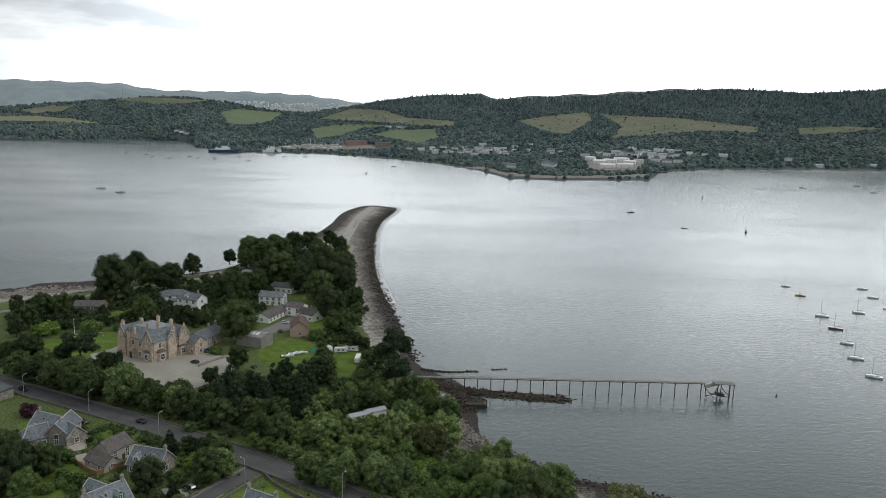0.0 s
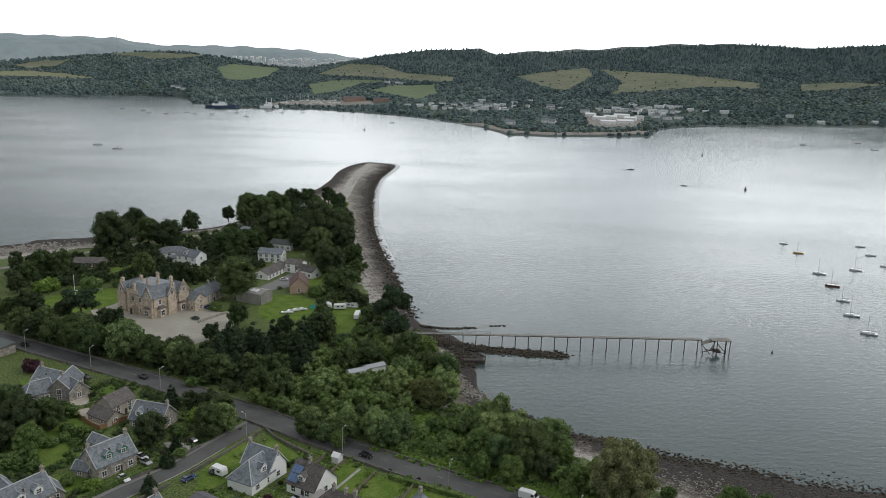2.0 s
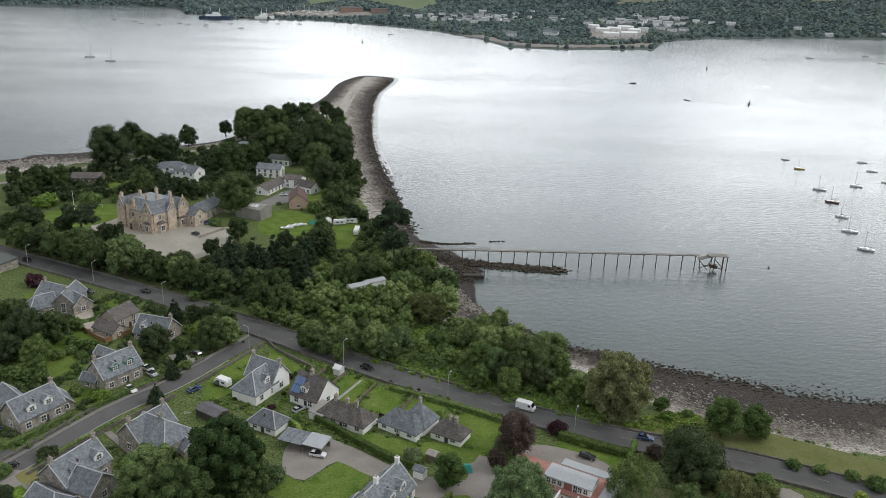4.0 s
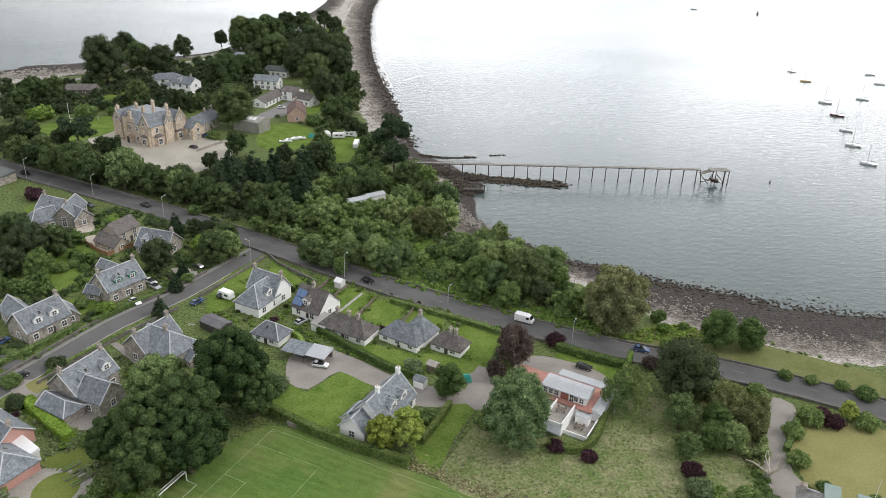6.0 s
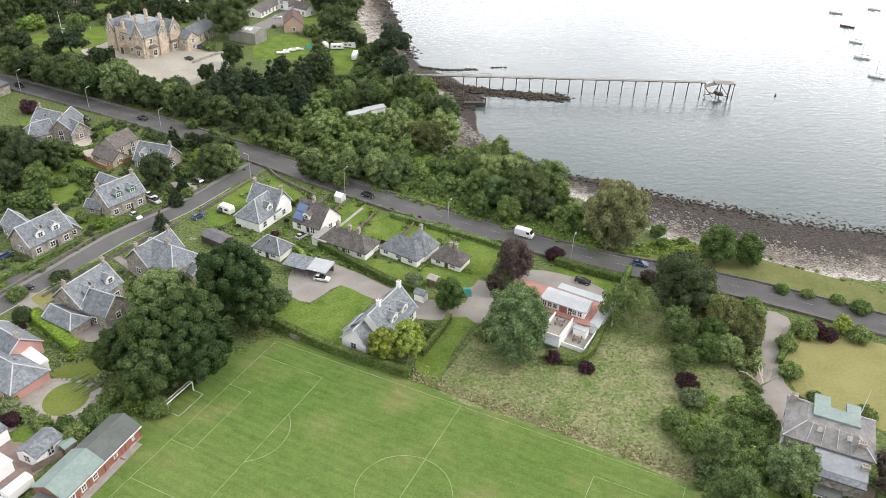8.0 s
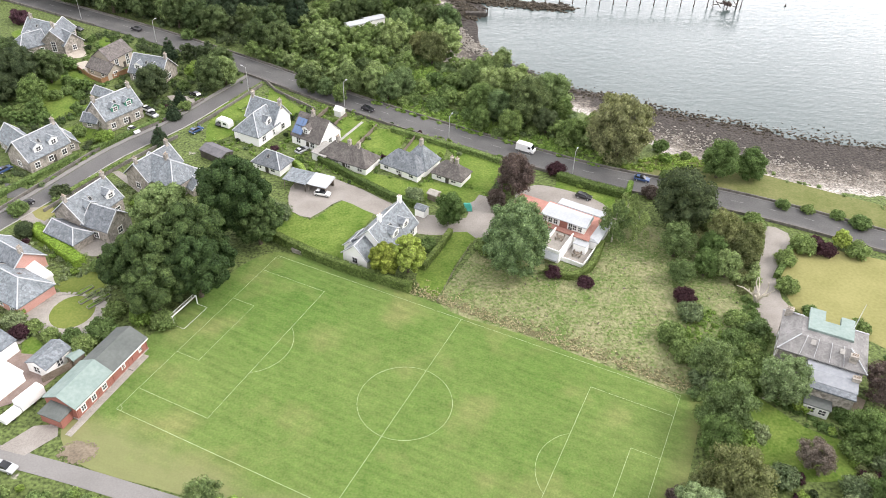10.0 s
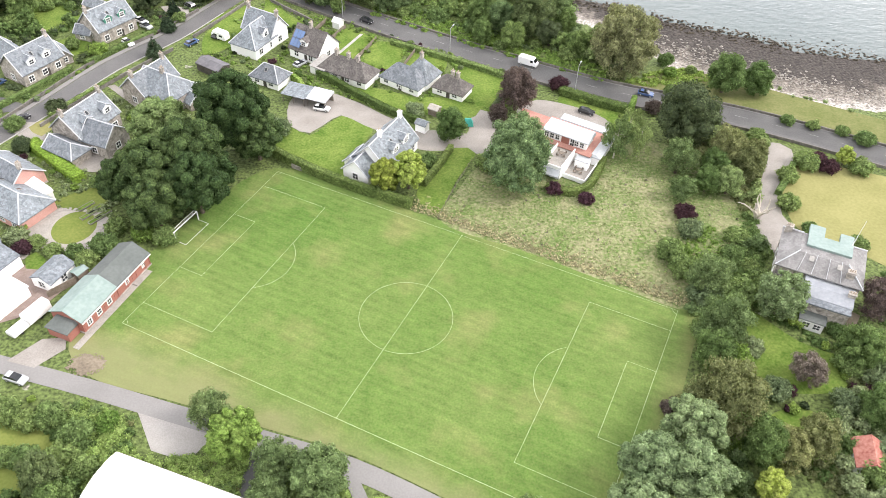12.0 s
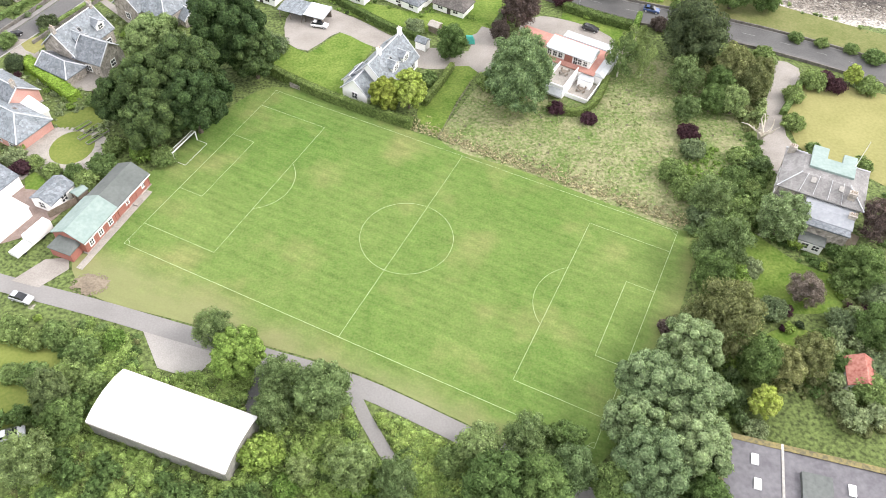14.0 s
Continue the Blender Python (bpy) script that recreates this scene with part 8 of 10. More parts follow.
ship(-15.3, 1945, 15, 75, BOAT_PAINT["blue"], BOAT_PAINT["white"], "moored ship with dark hull and white upperworks")
ship(-12.1, 1950, 20, 45, BOAT_PAINT["white"], BOAT_PAINT["white"], "white vessel moored beside the marina")
e = empty_at("marina_jetty", -500, 1895, 0, 22)
block(e, "deck", I4, -10, -3, 3, 95, 3, 3.6, PIER_WOOD)
for k in range(12):
    bm = bmesh.new()
    tube(bm, (-8 + k * 9, 0, -3), (-8 + k * 9, 0, 3), 0.6, 0.6, 6)
    part("post", bm, DARK_WOOD, e)
tagged(e, "long jetty beside the far marina", "jetty")
x, y, z = (float(c) for c in hill_point(-21.77, 0.985))
e = empty_at("radio_mast", x, y, z)
bm = bmesh.new()
tube(bm, (0, 0, 0), (0, 0, 78), 1.0, 0.6, 6)
part("lattice", bm, STEEL, e)
tagged(e, "tall thin radio mast on the hill", "mast")

# ---- plants ----
ICO = {}


def ico(sub):
    if sub not in ICO:
        b = bmesh.new()
        bmesh.ops.create_icosphere(b, subdivisions=sub, radius=1)
        b.verts.ensure_lookup_table()
        ICO[sub] = (np.array([v.co[:] for v in b.verts]), np.array([[v.index for v in f.verts] for f in b.faces]))
        b.free()
    return ICO[sub]


def sprays(rng, c, nrm, leaf, droop=0.0):
    """Three-cornered leaf sprays at the points c, facing about nrm."""
    n = len(c)
    nrm = nrm / np.linalg.norm(nrm, axis=1)[:, None]
    t = np.cross(nrm, rng.standard_normal((n, 3)))
    t[:, 2] -= droop
    t /= np.linalg.norm(t, axis=1)[:, None]
    b = np.cross(nrm, t)
    s = leaf * rng.uniform(0.6, 1.4, n)[:, None]
    k = s * rng.uniform(0.55, 0.9, n)[:, None]
    return np.stack([c - t * s * 0.8 - b * k, c + t * s * 1.1, c - t * s * 0.5 + b * k], 1).reshape(-1, 3)


def leafy(name, rng, lobes, n_leaf, leaf, material, core=0.80, sub=1, spread=0.6, droop=0.0, up=0.45, skin=(0.78, 1.12)):
    """Foliage: soft inner lumps, one to a lobe (x, y, z, r, squash), covered with small leaf sprays."""
    V, F, base = [], [], 0
    iv, jf = ico(sub)
    for x, y, z, r, q in lobes:
        v = iv * r * core * (1 + 0.08 * rng.standard_normal(len(iv))[:, None])
        v[:, 2] *= q
        V.append(v + (x, y, z))
        F.append(jf + base)
        base += len(iv)
    n_core = sum(len(f) for f in F)
    L = np.array(lobes, float)
    pick = rng.choice(len(L), n_leaf, p=L[:, 3] ** 2 / (L[:, 3] ** 2).sum())
    d = rng.standard_normal((n_leaf, 3))
    d[:, 2] += up
    d /= np.linalg.norm(d, axis=1)[:, None]
    c = L[pick, :3] + d * (L[pick, 3] * rng.uniform(*skin, n_leaf))[:, None] * np.stack([np.ones(n_leaf), np.ones(n_leaf), L[pick, 4]], -1)
    nrm = d + spread * rng.standard_normal((n_leaf, 3))
    nrm[:, 2] += 0.35
    V.append(sprays(rng, c, nrm, leaf, droop))
    F.append(np.arange(n_leaf * 3).reshape(-1, 3) + base)
    me = bpy.data.meshes.new(name)
    faces = np.concatenate(F)
    me.from_pydata(np.concatenate(V).tolist(), [], faces.tolist())
    me.materials.append(material)
    me.polygons.foreach_set("use_smooth", np.arange(len(faces)) < n_core)
    me.update()
    return me


def shell(rng, n, z0, rad, rz, r0, r1, low=-0.6):
    """n lobes spread over an ellipsoid."""
    out = []
    for i in range(n):
        h = low + (1 - low) * (i + 0.5) / n
        a = i * 2.39996 + rng.uniform(-0.4, 0.4)
        s = math.sqrt(max(0, 1 - h * h))
        k = rng.uniform(0.74, 1.12)
        r = rng.uniform(r0, r1)
        out.append((s * math.cos(a) * rad * k, s * math.sin(a) * rad * k, z0 + h * rz * k, r, rng.uniform(0.75, 0.95)))
    return out


def trunk_mesh(rng, height, r, limbs, reach, top, material):
    bm = bmesh.new()
    lean = Vector((rng.uniform(-0.05, 0.05), rng.uniform(-0.05, 0.05), 0))
    tube(bm, (0, 0, -0.05), lean + Vector((0, 0, height * 0.5)), r * 1.25, r * 0.85, 7)
    tube(bm, lean + Vector((0, 0, height * 0.5)), lean * 1.5 + Vector((0, 0, height)), r * 0.85, r * 0.35, 7)
    for i in range(limbs):
        a = i * 2.4 + rng.uniform(-0.3, 0.3)
        z = height * rng.uniform(0.45, 0.85)
        tip = Vector((math.cos(a) * reach, math.sin(a) * reach, z + top * rng.uniform(0.3, 1.0)))
        mid = lean + Vector((tip.x * 0.45, tip.y * 0.45, z + (tip.z - z) * 0.6))
        tube(bm, lean + Vector((0, 0, z)), mid, r * 0.45, r * 0.28, 5)
        tube(bm, mid, tip, r * 0.28, r * 0.08, 5)
    me = bpy.data.meshes.new("trunk")
    bmesh.ops.recalc_face_normals(bm, faces=bm.faces)
    bm.to_mesh(me)
    bm.free()
    me.materials.append(material)
    return me


def tree_meshes(shape, leafkey, seed, far=False):
    """Trunk and crown of a plant whose crown is 1 m in radius."""
    rng = np.random.default_rng(seed)
    m = LEAF[leafkey]
    bark = BARK
    if shape == "broad":
        lobes = shell(rng, 26 if far else 46, 1.12, 0.72, 0.84, 0.18, 0.36, -0.8) + [(0, 0, 1.02, 0.56, 1.15)]
        n, leaf, k, limbs = (1500, 0.085, 0, 0) if far else (6200, 0.040, 1.1, 5)
    elif shape == "chestnut":
        lobes = shell(rng, 74, 1.20, 0.82, 0.86, 0.15, 0.25, -0.7) + [(0, 0, 1.10, 0.70, 1.0)]
        n, leaf, k, limbs = 12500, 0.030, 1.0, 5
    elif shape == "round":
        lobes = shell(rng, 90, 1.15, 0.84, 0.98, 0.13, 0.22, -0.75) + [(0, 0, 1.08, 0.78, 1.08)]
        n, leaf, k, limbs = 13000, 0.030, 0.9, 5
    elif shape == "weeping":
        lobes = shell(rng, 80, 1.12, 0.92, 0.98, 0.16, 0.26, -0.9) + [(0, 0, 1.08, 0.78, 1.08)]
        n, leaf, k, limbs = 12000, 0.042, 1.0, 5
    elif shape == "feathery":
        lobes = shell(rng, 60, 1.1, 0.74, 0.85, 0.12, 0.30, -0.7) + [(0, 0, 0.95, 0.60, 1.0)]
        n, leaf, k, limbs = 9500, 0.034, 1.1, 2
    elif shape == "conifer":
        lobes = []
        for lv in range(9):
            h = lv / 8
            rr = 0.95 * (1 - h) ** 0.8 + 0.08
            count = max(1, int(7 * (1 - h)) + 1)
            for j in range(count):
                a = j * 6.283 / count + lv * 0.7
                lobes.append((rr * 0.66 * math.cos(a), rr * 0.66 * math.sin(a), 0.40 + 2.3 * h + rng.uniform(-0.1, 0.1), 0.16 + 0.32 * (1 - h), 0.8))
        n, leaf, k, limbs = (1800, 0.08, 2.2, 0) if far else (5000, 0.05, 2.2, 0)
    elif shape == "pine":
        lobes = [(rng.uniform(-0.65, 0.65), rng.uniform(-0.65, 0.65), rng.uniform(1.1, 2.2), rng.uniform(0.26, 0.42), 0.62) for _ in range(20)]
        n, leaf, k, limbs = (1800, 0.08, 1.9, 4) if far else (4500, 0.055, 1.9, 8)
    elif shape == "ball":
        lobes = [(0, 0, 0.82, 0.97, 1.0)]
        n, leaf, k, limbs = 4500, 0.045, 0.4, 0
    elif shape == "birch":
        bark = PALE_BARK
        lobes = [(rng.uniform(-0.8, 0.8) * (1.15 - 0.35 * abs(z - 1.3)), rng.uniform(-0.8, 0.8) * (1.15 - 0.35 * abs(z - 1.3)), z, rng.uniform(0.16, 0.28), 1.3) for z in np.linspace(0.7, 2.5, 34)]
        n, leaf, k, limbs = 6500, 0.042, 2.2, 6
    else:
        lobes = shell(rng, 14 if far or shape == "small" else 34, 0.52, 0.70, 0.45, 0.18, 0.36, -0.45) + [(0, 0, 0.42, 0.68, 0.78)]
        n, leaf, k, limbs = (800, 0.10, 0.5, 0) if far else (700, 0.12, 0.4, 0) if shape == "small" else (2100, 0.070, 0.5, 4)
    core = {"birch": 0.5, "feathery": 0.62, "conifer": 0.75, "ball": 0.95, "chestnut": 0.90, "broad": 0.82}.get(shape, 0.72)
    skin = {"chestnut": (0.90, 1.07), "broad": (0.84, 1.10)}.get(shape, (0.78, 1.12))
    droop = {"weeping": 1.2, "birch": 1.5, "conifer": 0.6, "feathery": 0.8}.get(shape, 0.0)
    trunk = trunk_mesh(rng, max(k, 0.5) if k else 1.0, 0.05 if shape in ("birch", "bush") else 0.075, limbs, 0.6, 0.45, bark)
    return trunk, leafy("crown", rng, lobes, n, leaf, m, core, 4 if shape == "ball" else 2 if shape == "chestnut" else 1, 0.75, droop, 0.45, skin)


KINDS = {
    # shape, leaf, variants, name, label, category
    "broad": ("broad", "broad", 4, "broadleaf_tree", "full green broadleaf tree in summer leaf", "tree"),
    "wood": ("broad", "wood", 4, "broadleaf_tree", "deep green woodland tree in full leaf", "tree"),
    "woodlight": ("broad", "woodlight", 3, "broadleaf_tree", "mid-green woodland tree with rounded crown", "tree"),
    "dark": ("broad", "dark", 3, "broadleaf_tree", "dense dark green broadleaf tree in full leaf", "tree"),
    "light": ("broad", "light", 3, "broadleaf_tree", "pale green broadleaf tree with loose crown", "tree"),
    "sycamore": ("chestnut", "lime", 1, "sycamore_tree", "yellow-green sycamore beside the lane", "tree"),
    "olive": ("broad", "olive", 2, "broadleaf_tree", "olive brown-green tree in a dense belt", "tree"),
    "chestnut": ("chestnut", "chestnut", 3, "chestnut_tree", "large deep green chestnut with clumped crown", "tree"),
    "lightchestnut": ("chestnut", "light", 1, "chestnut_tree", "chestnut tree with yellowing green crown", "tree"),
    "round": ("round", "blue", 1, "lime_tree", "dense rounded soft-green tree by the meadow", "tree"),
    "beech": ("weeping", "beech", 1, "weeping_beech", "tall weeping beech beside the shore road", "tree"),
    "conifer": ("conifer", "conifer", 3, "conifer_tree", "dark pointed conifer in a close stand", "tree"),
    "pine": ("pine", "conifer", 2, "pine_tree", "dark pine with open layered crown", "tree"),
    "birch": ("birch", "light", 2, "birch_tree", "slender pale-barked birch with drooping twigs", "tree"),
    "ash": ("feathery", "ash", 2, "ash_tree", "grey-green ash with light feathery leaves", "tree"),
    "thorn": ("feathery", "olive", 2, "thorn_tree", "olive-brown feathery tree in a garden belt", "tree"),
    "whitebeam": ("chestnut", "sage", 3, "whitebeam_tree", "dense green tree with pale leaf tips", "tree"),
    "copper": ("feathery", "copper", 2, "copper_beech", "beech tree with dark copper leaves", "tree"),
    "yellow": ("chestnut", "yellow", 1, "broadleaf_tree", "rounded golden-green tree at the pitch edge", "tree"),
    "brightyellow": ("chestnut", "bright", 1, "golden_tree", "garden tree with bright lime-yellow leaves", "tree"),
    "bush": ("bush", "shrubby", 3, "shrub", "leafy green shrub with rounded outline", "shrub"),
    "darkbush": ("bush", "dark", 1, "shrub", "dark green closely clipped shrub", "shrub"),
    "roundbush": ("ball", "dark", 1, "shrub", "dark green rounded clipped yew bush", "shrub"),
    "laurel": ("round", "laurel", 1, "shrub", "large laurel bush with pale tips", "shrub"),
    "limebush": ("bush", "lime", 2, "shrub", "bright yellow-green leafy garden shrub", "shrub"),
    "greybush": ("feathery", "light", 2, "shrub", "thin pale twiggy shrub with sparse leaves", "shrub"),
    "palebush": ("bush", "pale", 2, "shrub", "soft grey-green leafy garden shrub", "shrub"),
    "purplebush": ("bush", "purple", 2, "shrub", "shrub with dark purple leaves", "shrub"),
    "smokebush": ("feathery", "smoke", 1, "smoke_bush", "thin grey-brown smoke bush on a lawn", "shrub"),
    "smallbush": ("small", "broad", 2, "garden_shrub", "small rounded green garden shrub", "shrub"),
    "smallpale": ("small", "pale", 2, "garden_shrub", "small grey-green garden shrub in a border", "shrub"),
    "smalllime": ("small", "lime", 2, "garden_shrub", "small yellow-green garden shrub in a border", "shrub"),
    "smalldark": ("small", "dark", 1, "garden_shrub", "small dark evergreen garden shrub", "shrub"),
    "smallred": ("small", "purple", 1, "garden_shrub", "small dark red-leaved garden shrub", "shrub"),
    "copperbush": ("bush", "copper", 1, "shrub", "shrub with brown copper leaves", "shrub"),
}
STOCK = {}
plant_rng = np.random.default_rng(11)


def plant(kind, x, y, r, z=LAND):
    """Sets one tree or shrub of crown radius r."""
    shape, leafkey, variants, name, label, category = KINDS[kind]
    v = int(plant_rng.integers(variants))
    tall = plant_rng.uniform(0.92, 1.12)
    m = pose(x, y, z - 0.1 * r, 0, 0, plant_rng.uniform(0, 360)) @ Matrix.Diagonal((r * plant_rng.uniform(0.93, 1.07), r * plant_rng.uniform(0.93, 1.07), r * tall, 1))
    far = y > 240 and r < 7.5 and shape in ("broad", "conifer", "pine", "bush")
    v = v + 10 if far else v
    if (kind, v) not in STOCK:
        e = new(name)
        trunk, crown = tree_meshes(shape, leafkey, 100 + 17 * len(STOCK), far)
        part("trunk", trunk, None, e)
        part("crown", crown, None, e)
        tagged(e, label, category)
        e.matrix_basis = m
        STOCK[kind, v] = e
        return e
    src = STOCK[kind, v]
    old = src.matrix_basis.copy()
    src.matrix_basis = Matrix.Identity(4)
    c = copy_thing(src, m)
    src.matrix_basis = old
    return c


TREES = {
    "headland": (
        ("dark", -188.9, 448.8, 12.8), ("dark", -195.5, 496.7, 8.6), ("wood", -182.1, 484.8, 8.4), ("dark", -166.1, 473.5, 9.8),
        ("dark", -166.2, 521, 7), ("dark", -152.1, 561.9, 5.3), ("wood", -139.8, 571.2, 8.9), ("wood", -125.9, 559.9, 9.6),
        ("wood", -116.5, 574.6, 9), ("wood", -121.7, 451.4, 10.1), ("wood", -115.6, 473.9, 6.8), ("wood", -114.2, 518.7, 6.5),
        ("wood", -154.5, 403.6, 7.2), ("conifer", -142.3, 406.7, 5.3), ("dark", -131.8, 396.6, 5.8), ("wood", -124, 404.7, 3.9),
        ("limebush", -194.5, 378.8, 6.8), ("bush", -173.7, 382.1, 6.2), ("wood", -208.5, 405.2, 6.5), ("wood", -199.8, 406.1, 6.6),
        ("wood", -208.7, 388.8, 5.7), ("dark", -228.4, 415.8, 4.7), ("bush", -201.4, 454, 4.4), ("bush", -190.9, 443.3, 3.2),
        ("purplebush", -196, 416.5, 2.7), ("bush", -162.7, 388.4, 3.8), ("bush", -184.4, 401.4, 3.3),
    ),
    "headland_b": (
        ("wood", -97.6, 373.4, 10.3), ("wood", -191.5, 340.2, 4.5), ("dark", -181.3, 337.5, 6.7), ("wood", -162.5, 312.7, 6.3),
        ("pine", -155.8, 331, 7.1), ("dark", -137.8, 322.6, 4.9), ("wood", -137.6, 298.5, 6.5), ("light", -121.4, 295.5, 7),
        ("wood", -108.9, 284.3, 6.3), ("light", -97.9, 282.5, 5.3), ("conifer", -81.9, 297.4, 5.5), ("conifer", -71, 293.5, 6),
        ("conifer", -64.6, 300.9, 5.1), ("wood", -87.6, 333.4, 5), ("dark", -93.7, 313.6, 3.7), ("wood", -175.3, 316.4, 5.8),
        ("bush", -103.4, 354.7, 3.5), ("dark", -163.7, 330.4, 4.9), ("wood", -130.9, 298.9, 5.6), ("dark", -206.6, 373.8, 4.9),
        ("dark", -64.9, 323.8, 4.3), ("bush", -181.5, 373.5, 3.7),
    ),
    "headland_shore": (
        ("dark", -77.6, 490.1, 13.1), ("dark", -64.4, 495.6, 11), ("dark", -58.2, 474.2, 8.3), ("wood", -49.6, 448.9, 5.8),
        ("dark", -40.4, 367, 4.8), ("bush", -60.6, 380.5, 5), ("pine", -20, 329, 8.2), ("pine", -16.7, 309.1, 6.3),
        ("bush", -33, 326.3, 3.8), ("wood", -25.6, 290.2, 5.4), ("wood", -10.9, 292.7, 6), ("dark", -48.3, 318.8, 5.4),
        ("conifer", -53.9, 307.4, 5.2), ("conifer", -51.1, 283.7, 5.3), ("bush", -58.1, 441.7, 4.3), ("dark", -47.3, 396.1, 4.5),
        ("wood", -44.8, 422.8, 4.1), ("bush", -70.1, 400.3, 2.6), ("dark", -35.5, 365.5, 3.6),
    ),
    "headland_tip": (
        ("wood", -126.7, 595.6, 8.6), ("dark", -116.5, 622.7, 7.4), ("wood", -105.5, 633.2, 7.4), ("dark", -90.9, 644.6, 7.2),
        ("dark", -78.4, 610.9, 6.6), ("dark", -66.4, 550.9, 7.4), ("wood", -130.5, 571.8, 8.8), ("wood", -136.8, 549.5, 7.1),
        ("wood", -91.5, 584.7, 7.5), ("wood", -72.1, 530.1, 8.2),
    ),
    "roadside": (
        ("dark", -164.1, 307.9, 5.7), ("wood", -154.6, 302.7, 5.6), ("wood", -144.3, 300.6, 7.6), ("wood", -135.9, 292.8, 6.4),
        ("woodlight", -120.9, 288.6, 7.3), ("wood", -116.4, 288.8, 5.4), ("wood", -109.8, 289.3, 4.4), ("wood", -102.5, 284.5, 4.4),
        ("wood", -93.2, 276.4, 5.7), ("wood", -86.1, 274.4, 5.2), ("wood", -78.4, 270.1, 5.6), ("conifer", -76.1, 288.9, 4.9),
        ("conifer", -83.7, 288.3, 4.9), ("conifer", -66.4, 289.6, 4.9), ("wood", -58, 270.3, 6.1), ("wood", -61.9, 261.9, 5.4),
        ("wood", -53.4, 254.8, 5.8), ("dark", -56.1, 291.9, 6), ("wood", -67.6, 275.6, 4.7), ("bush", -87.2, 266.8, 3.2),
    ),
    "corner": (
        ("limebush", -77.6, 238.4, 3.8), ("wood", -70, 228.6, 5.2), ("wood", -69, 239.5, 4.6), ("dark", -75.3, 244.9, 3.9),
        ("conifer", -89.3, 250.1, 2.6), ("dark", -81.7, 247.5, 3.5), ("bush", -79.1, 228.5, 2.5), ("dark", -86.2, 221.9, 5.2),
        ("conifer", -77.5, 218.2, 2), ("conifer", -77, 208.9, 2.3), ("conifer", -76.9, 194.4, 2.5), ("bush", -75.2, 214.8, 2.3),
        ("wood", -136.6, 235.5, 6.2), ("dark", -127.5, 225.1, 6.8), ("wood", -121.2, 229.7, 4.9), ("dark", -129.6, 216.9, 4.7),
        ("broad", -119.8, 214.1, 4.6), ("bush", -121.6, 208.3, 3), ("bush", -115.8, 219.4, 2.4), ("limebush", -92.4, 194.7, 2.9),
        ("bush", -100.7, 197.6, 2.6), ("purplebush", -150.6, 276.9, 4.3), ("bush", -109.1, 220.2, 2), ("bush", -113.4, 223, 2.4),
    ),
    "wood": (
        ("light", -66.5, 232, 4.2), ("wood", -39.6, 228.6, 4.5), ("woodlight", -33.6, 226, 3.2), ("ash", -26.6, 229.3, 4.5),
        ("light", -18.3, 227.1, 4.9), ("woodlight", -10.2, 227.6, 4.9), ("woodlight", -14, 223.7, 4), ("broad", -29.1, 221.9, 2.8), ("wood", -22.2, 235.1, 4.6),
        ("bush", 0.3, 236, 3.8), ("bush", 7.1, 235.8, 4.2), ("bush", 4.5, 227, 3.7), ("bush", -3.8, 232.5, 3.3),
        ("bush", 1.3, 219.9, 3.6), ("bush", 11.5, 213.8, 3.5), ("bush", -6, 223.8, 2.8), ("bush", 9.4, 224.2, 3.2), ("bush", -9.1, 222.4, 2.4),
    ),
    "wood_shore": (
        ("light", 36.6, 220.9, 6.3), ("wood", 28.6, 211.6, 6.5), ("woodlight", 19.6, 214.1, 5), ("broad", 22.9, 204.7, 4.1), ("broad", 14.3, 217, 5.1),
        ("broad", 14, 207.2, 3.4), ("dark", 33.6, 206.8, 4.2), ("light", 26.2, 228, 5.3), ("light", 18, 227.5, 5.3), ("ash", 12.4, 230.7, 4.5),
        ("broad", 40.5, 201.8, 3.7), ("bush", 42.8, 200.4, 2.2), ("bush", 38.2, 199.5, 3), ("broad", 39.3, 214.8, 3.5), ("bush", 29.2, 205.7, 2.3),
        ("bush", 19.2, 203.7, 2.3),
    ),
    "shore_trees": (
        ("beech", 52.6, 194.1, 8.2), ("bush", 66.2, 198.3, 2.6), ("limebush", 66, 191.7, 2.2), ("bush", 72.4, 193.7, 1.8),
        ("broad", 78.7, 184.3, 5.9), ("broad", 87.4, 184.4, 4.5), ("dark", 62.5, 160.6, 7.9), ("copperbush", 58, 173.6, 2.7),
        ("bush", 64.5, 182.7, 2.4), ("birch", 49.7, 163.3, 3.2), ("birch", 44.5, 153.6, 3.9), ("birch", 50.2, 154.2, 3.6),
        ("copper", 21.7, 173.3, 5.6), ("copper", 16.9, 166.8, 2.9), ("purplebush", 34.1, 184.2, 2.8), ("round", 20.4, 150.4, 6.2),
        ("limebush", 40.1, 177.7, 1.2),
    ),
    "wood_mid": (
        ("light", -39, 259, 5.6), ("thorn", -0.6, 251, 5.6), ("dark", 25, 233.4, 4.4), ("ash", 16.8, 238, 4.8),
        ("light", 3.5, 257, 6.6), ("thorn", -5, 258, 4.6), ("light", -14, 262, 5.2), ("ash", 22, 243, 4.6), ("broad", -3, 300, 4.8),
        ("bush", -8.7, 321, 4.3), ("wood", -2.6, 279, 5.3), ("woodlight", 5, 274.7, 5.2),
        ("light", -12.1, 275.9, 5.2), ("wood", -33.7, 283.1, 4.9),
    ),
    "pitch_side": (
        ("chestnut", -52.6, 139.2, 7.6), ("chestnut", -60.0, 133.4, 7.2), ("chestnut", -65.9, 132.4, 5.8), ("chestnut", -57.5, 125.5, 6.4),
        ("chestnut", -49.7, 130.2, 6.6), ("lightchestnut", -62.5, 149.6, 6.8), ("chestnut", -46.2, 153.1, 9), ("chestnut", -40.4, 149.5, 5.8),
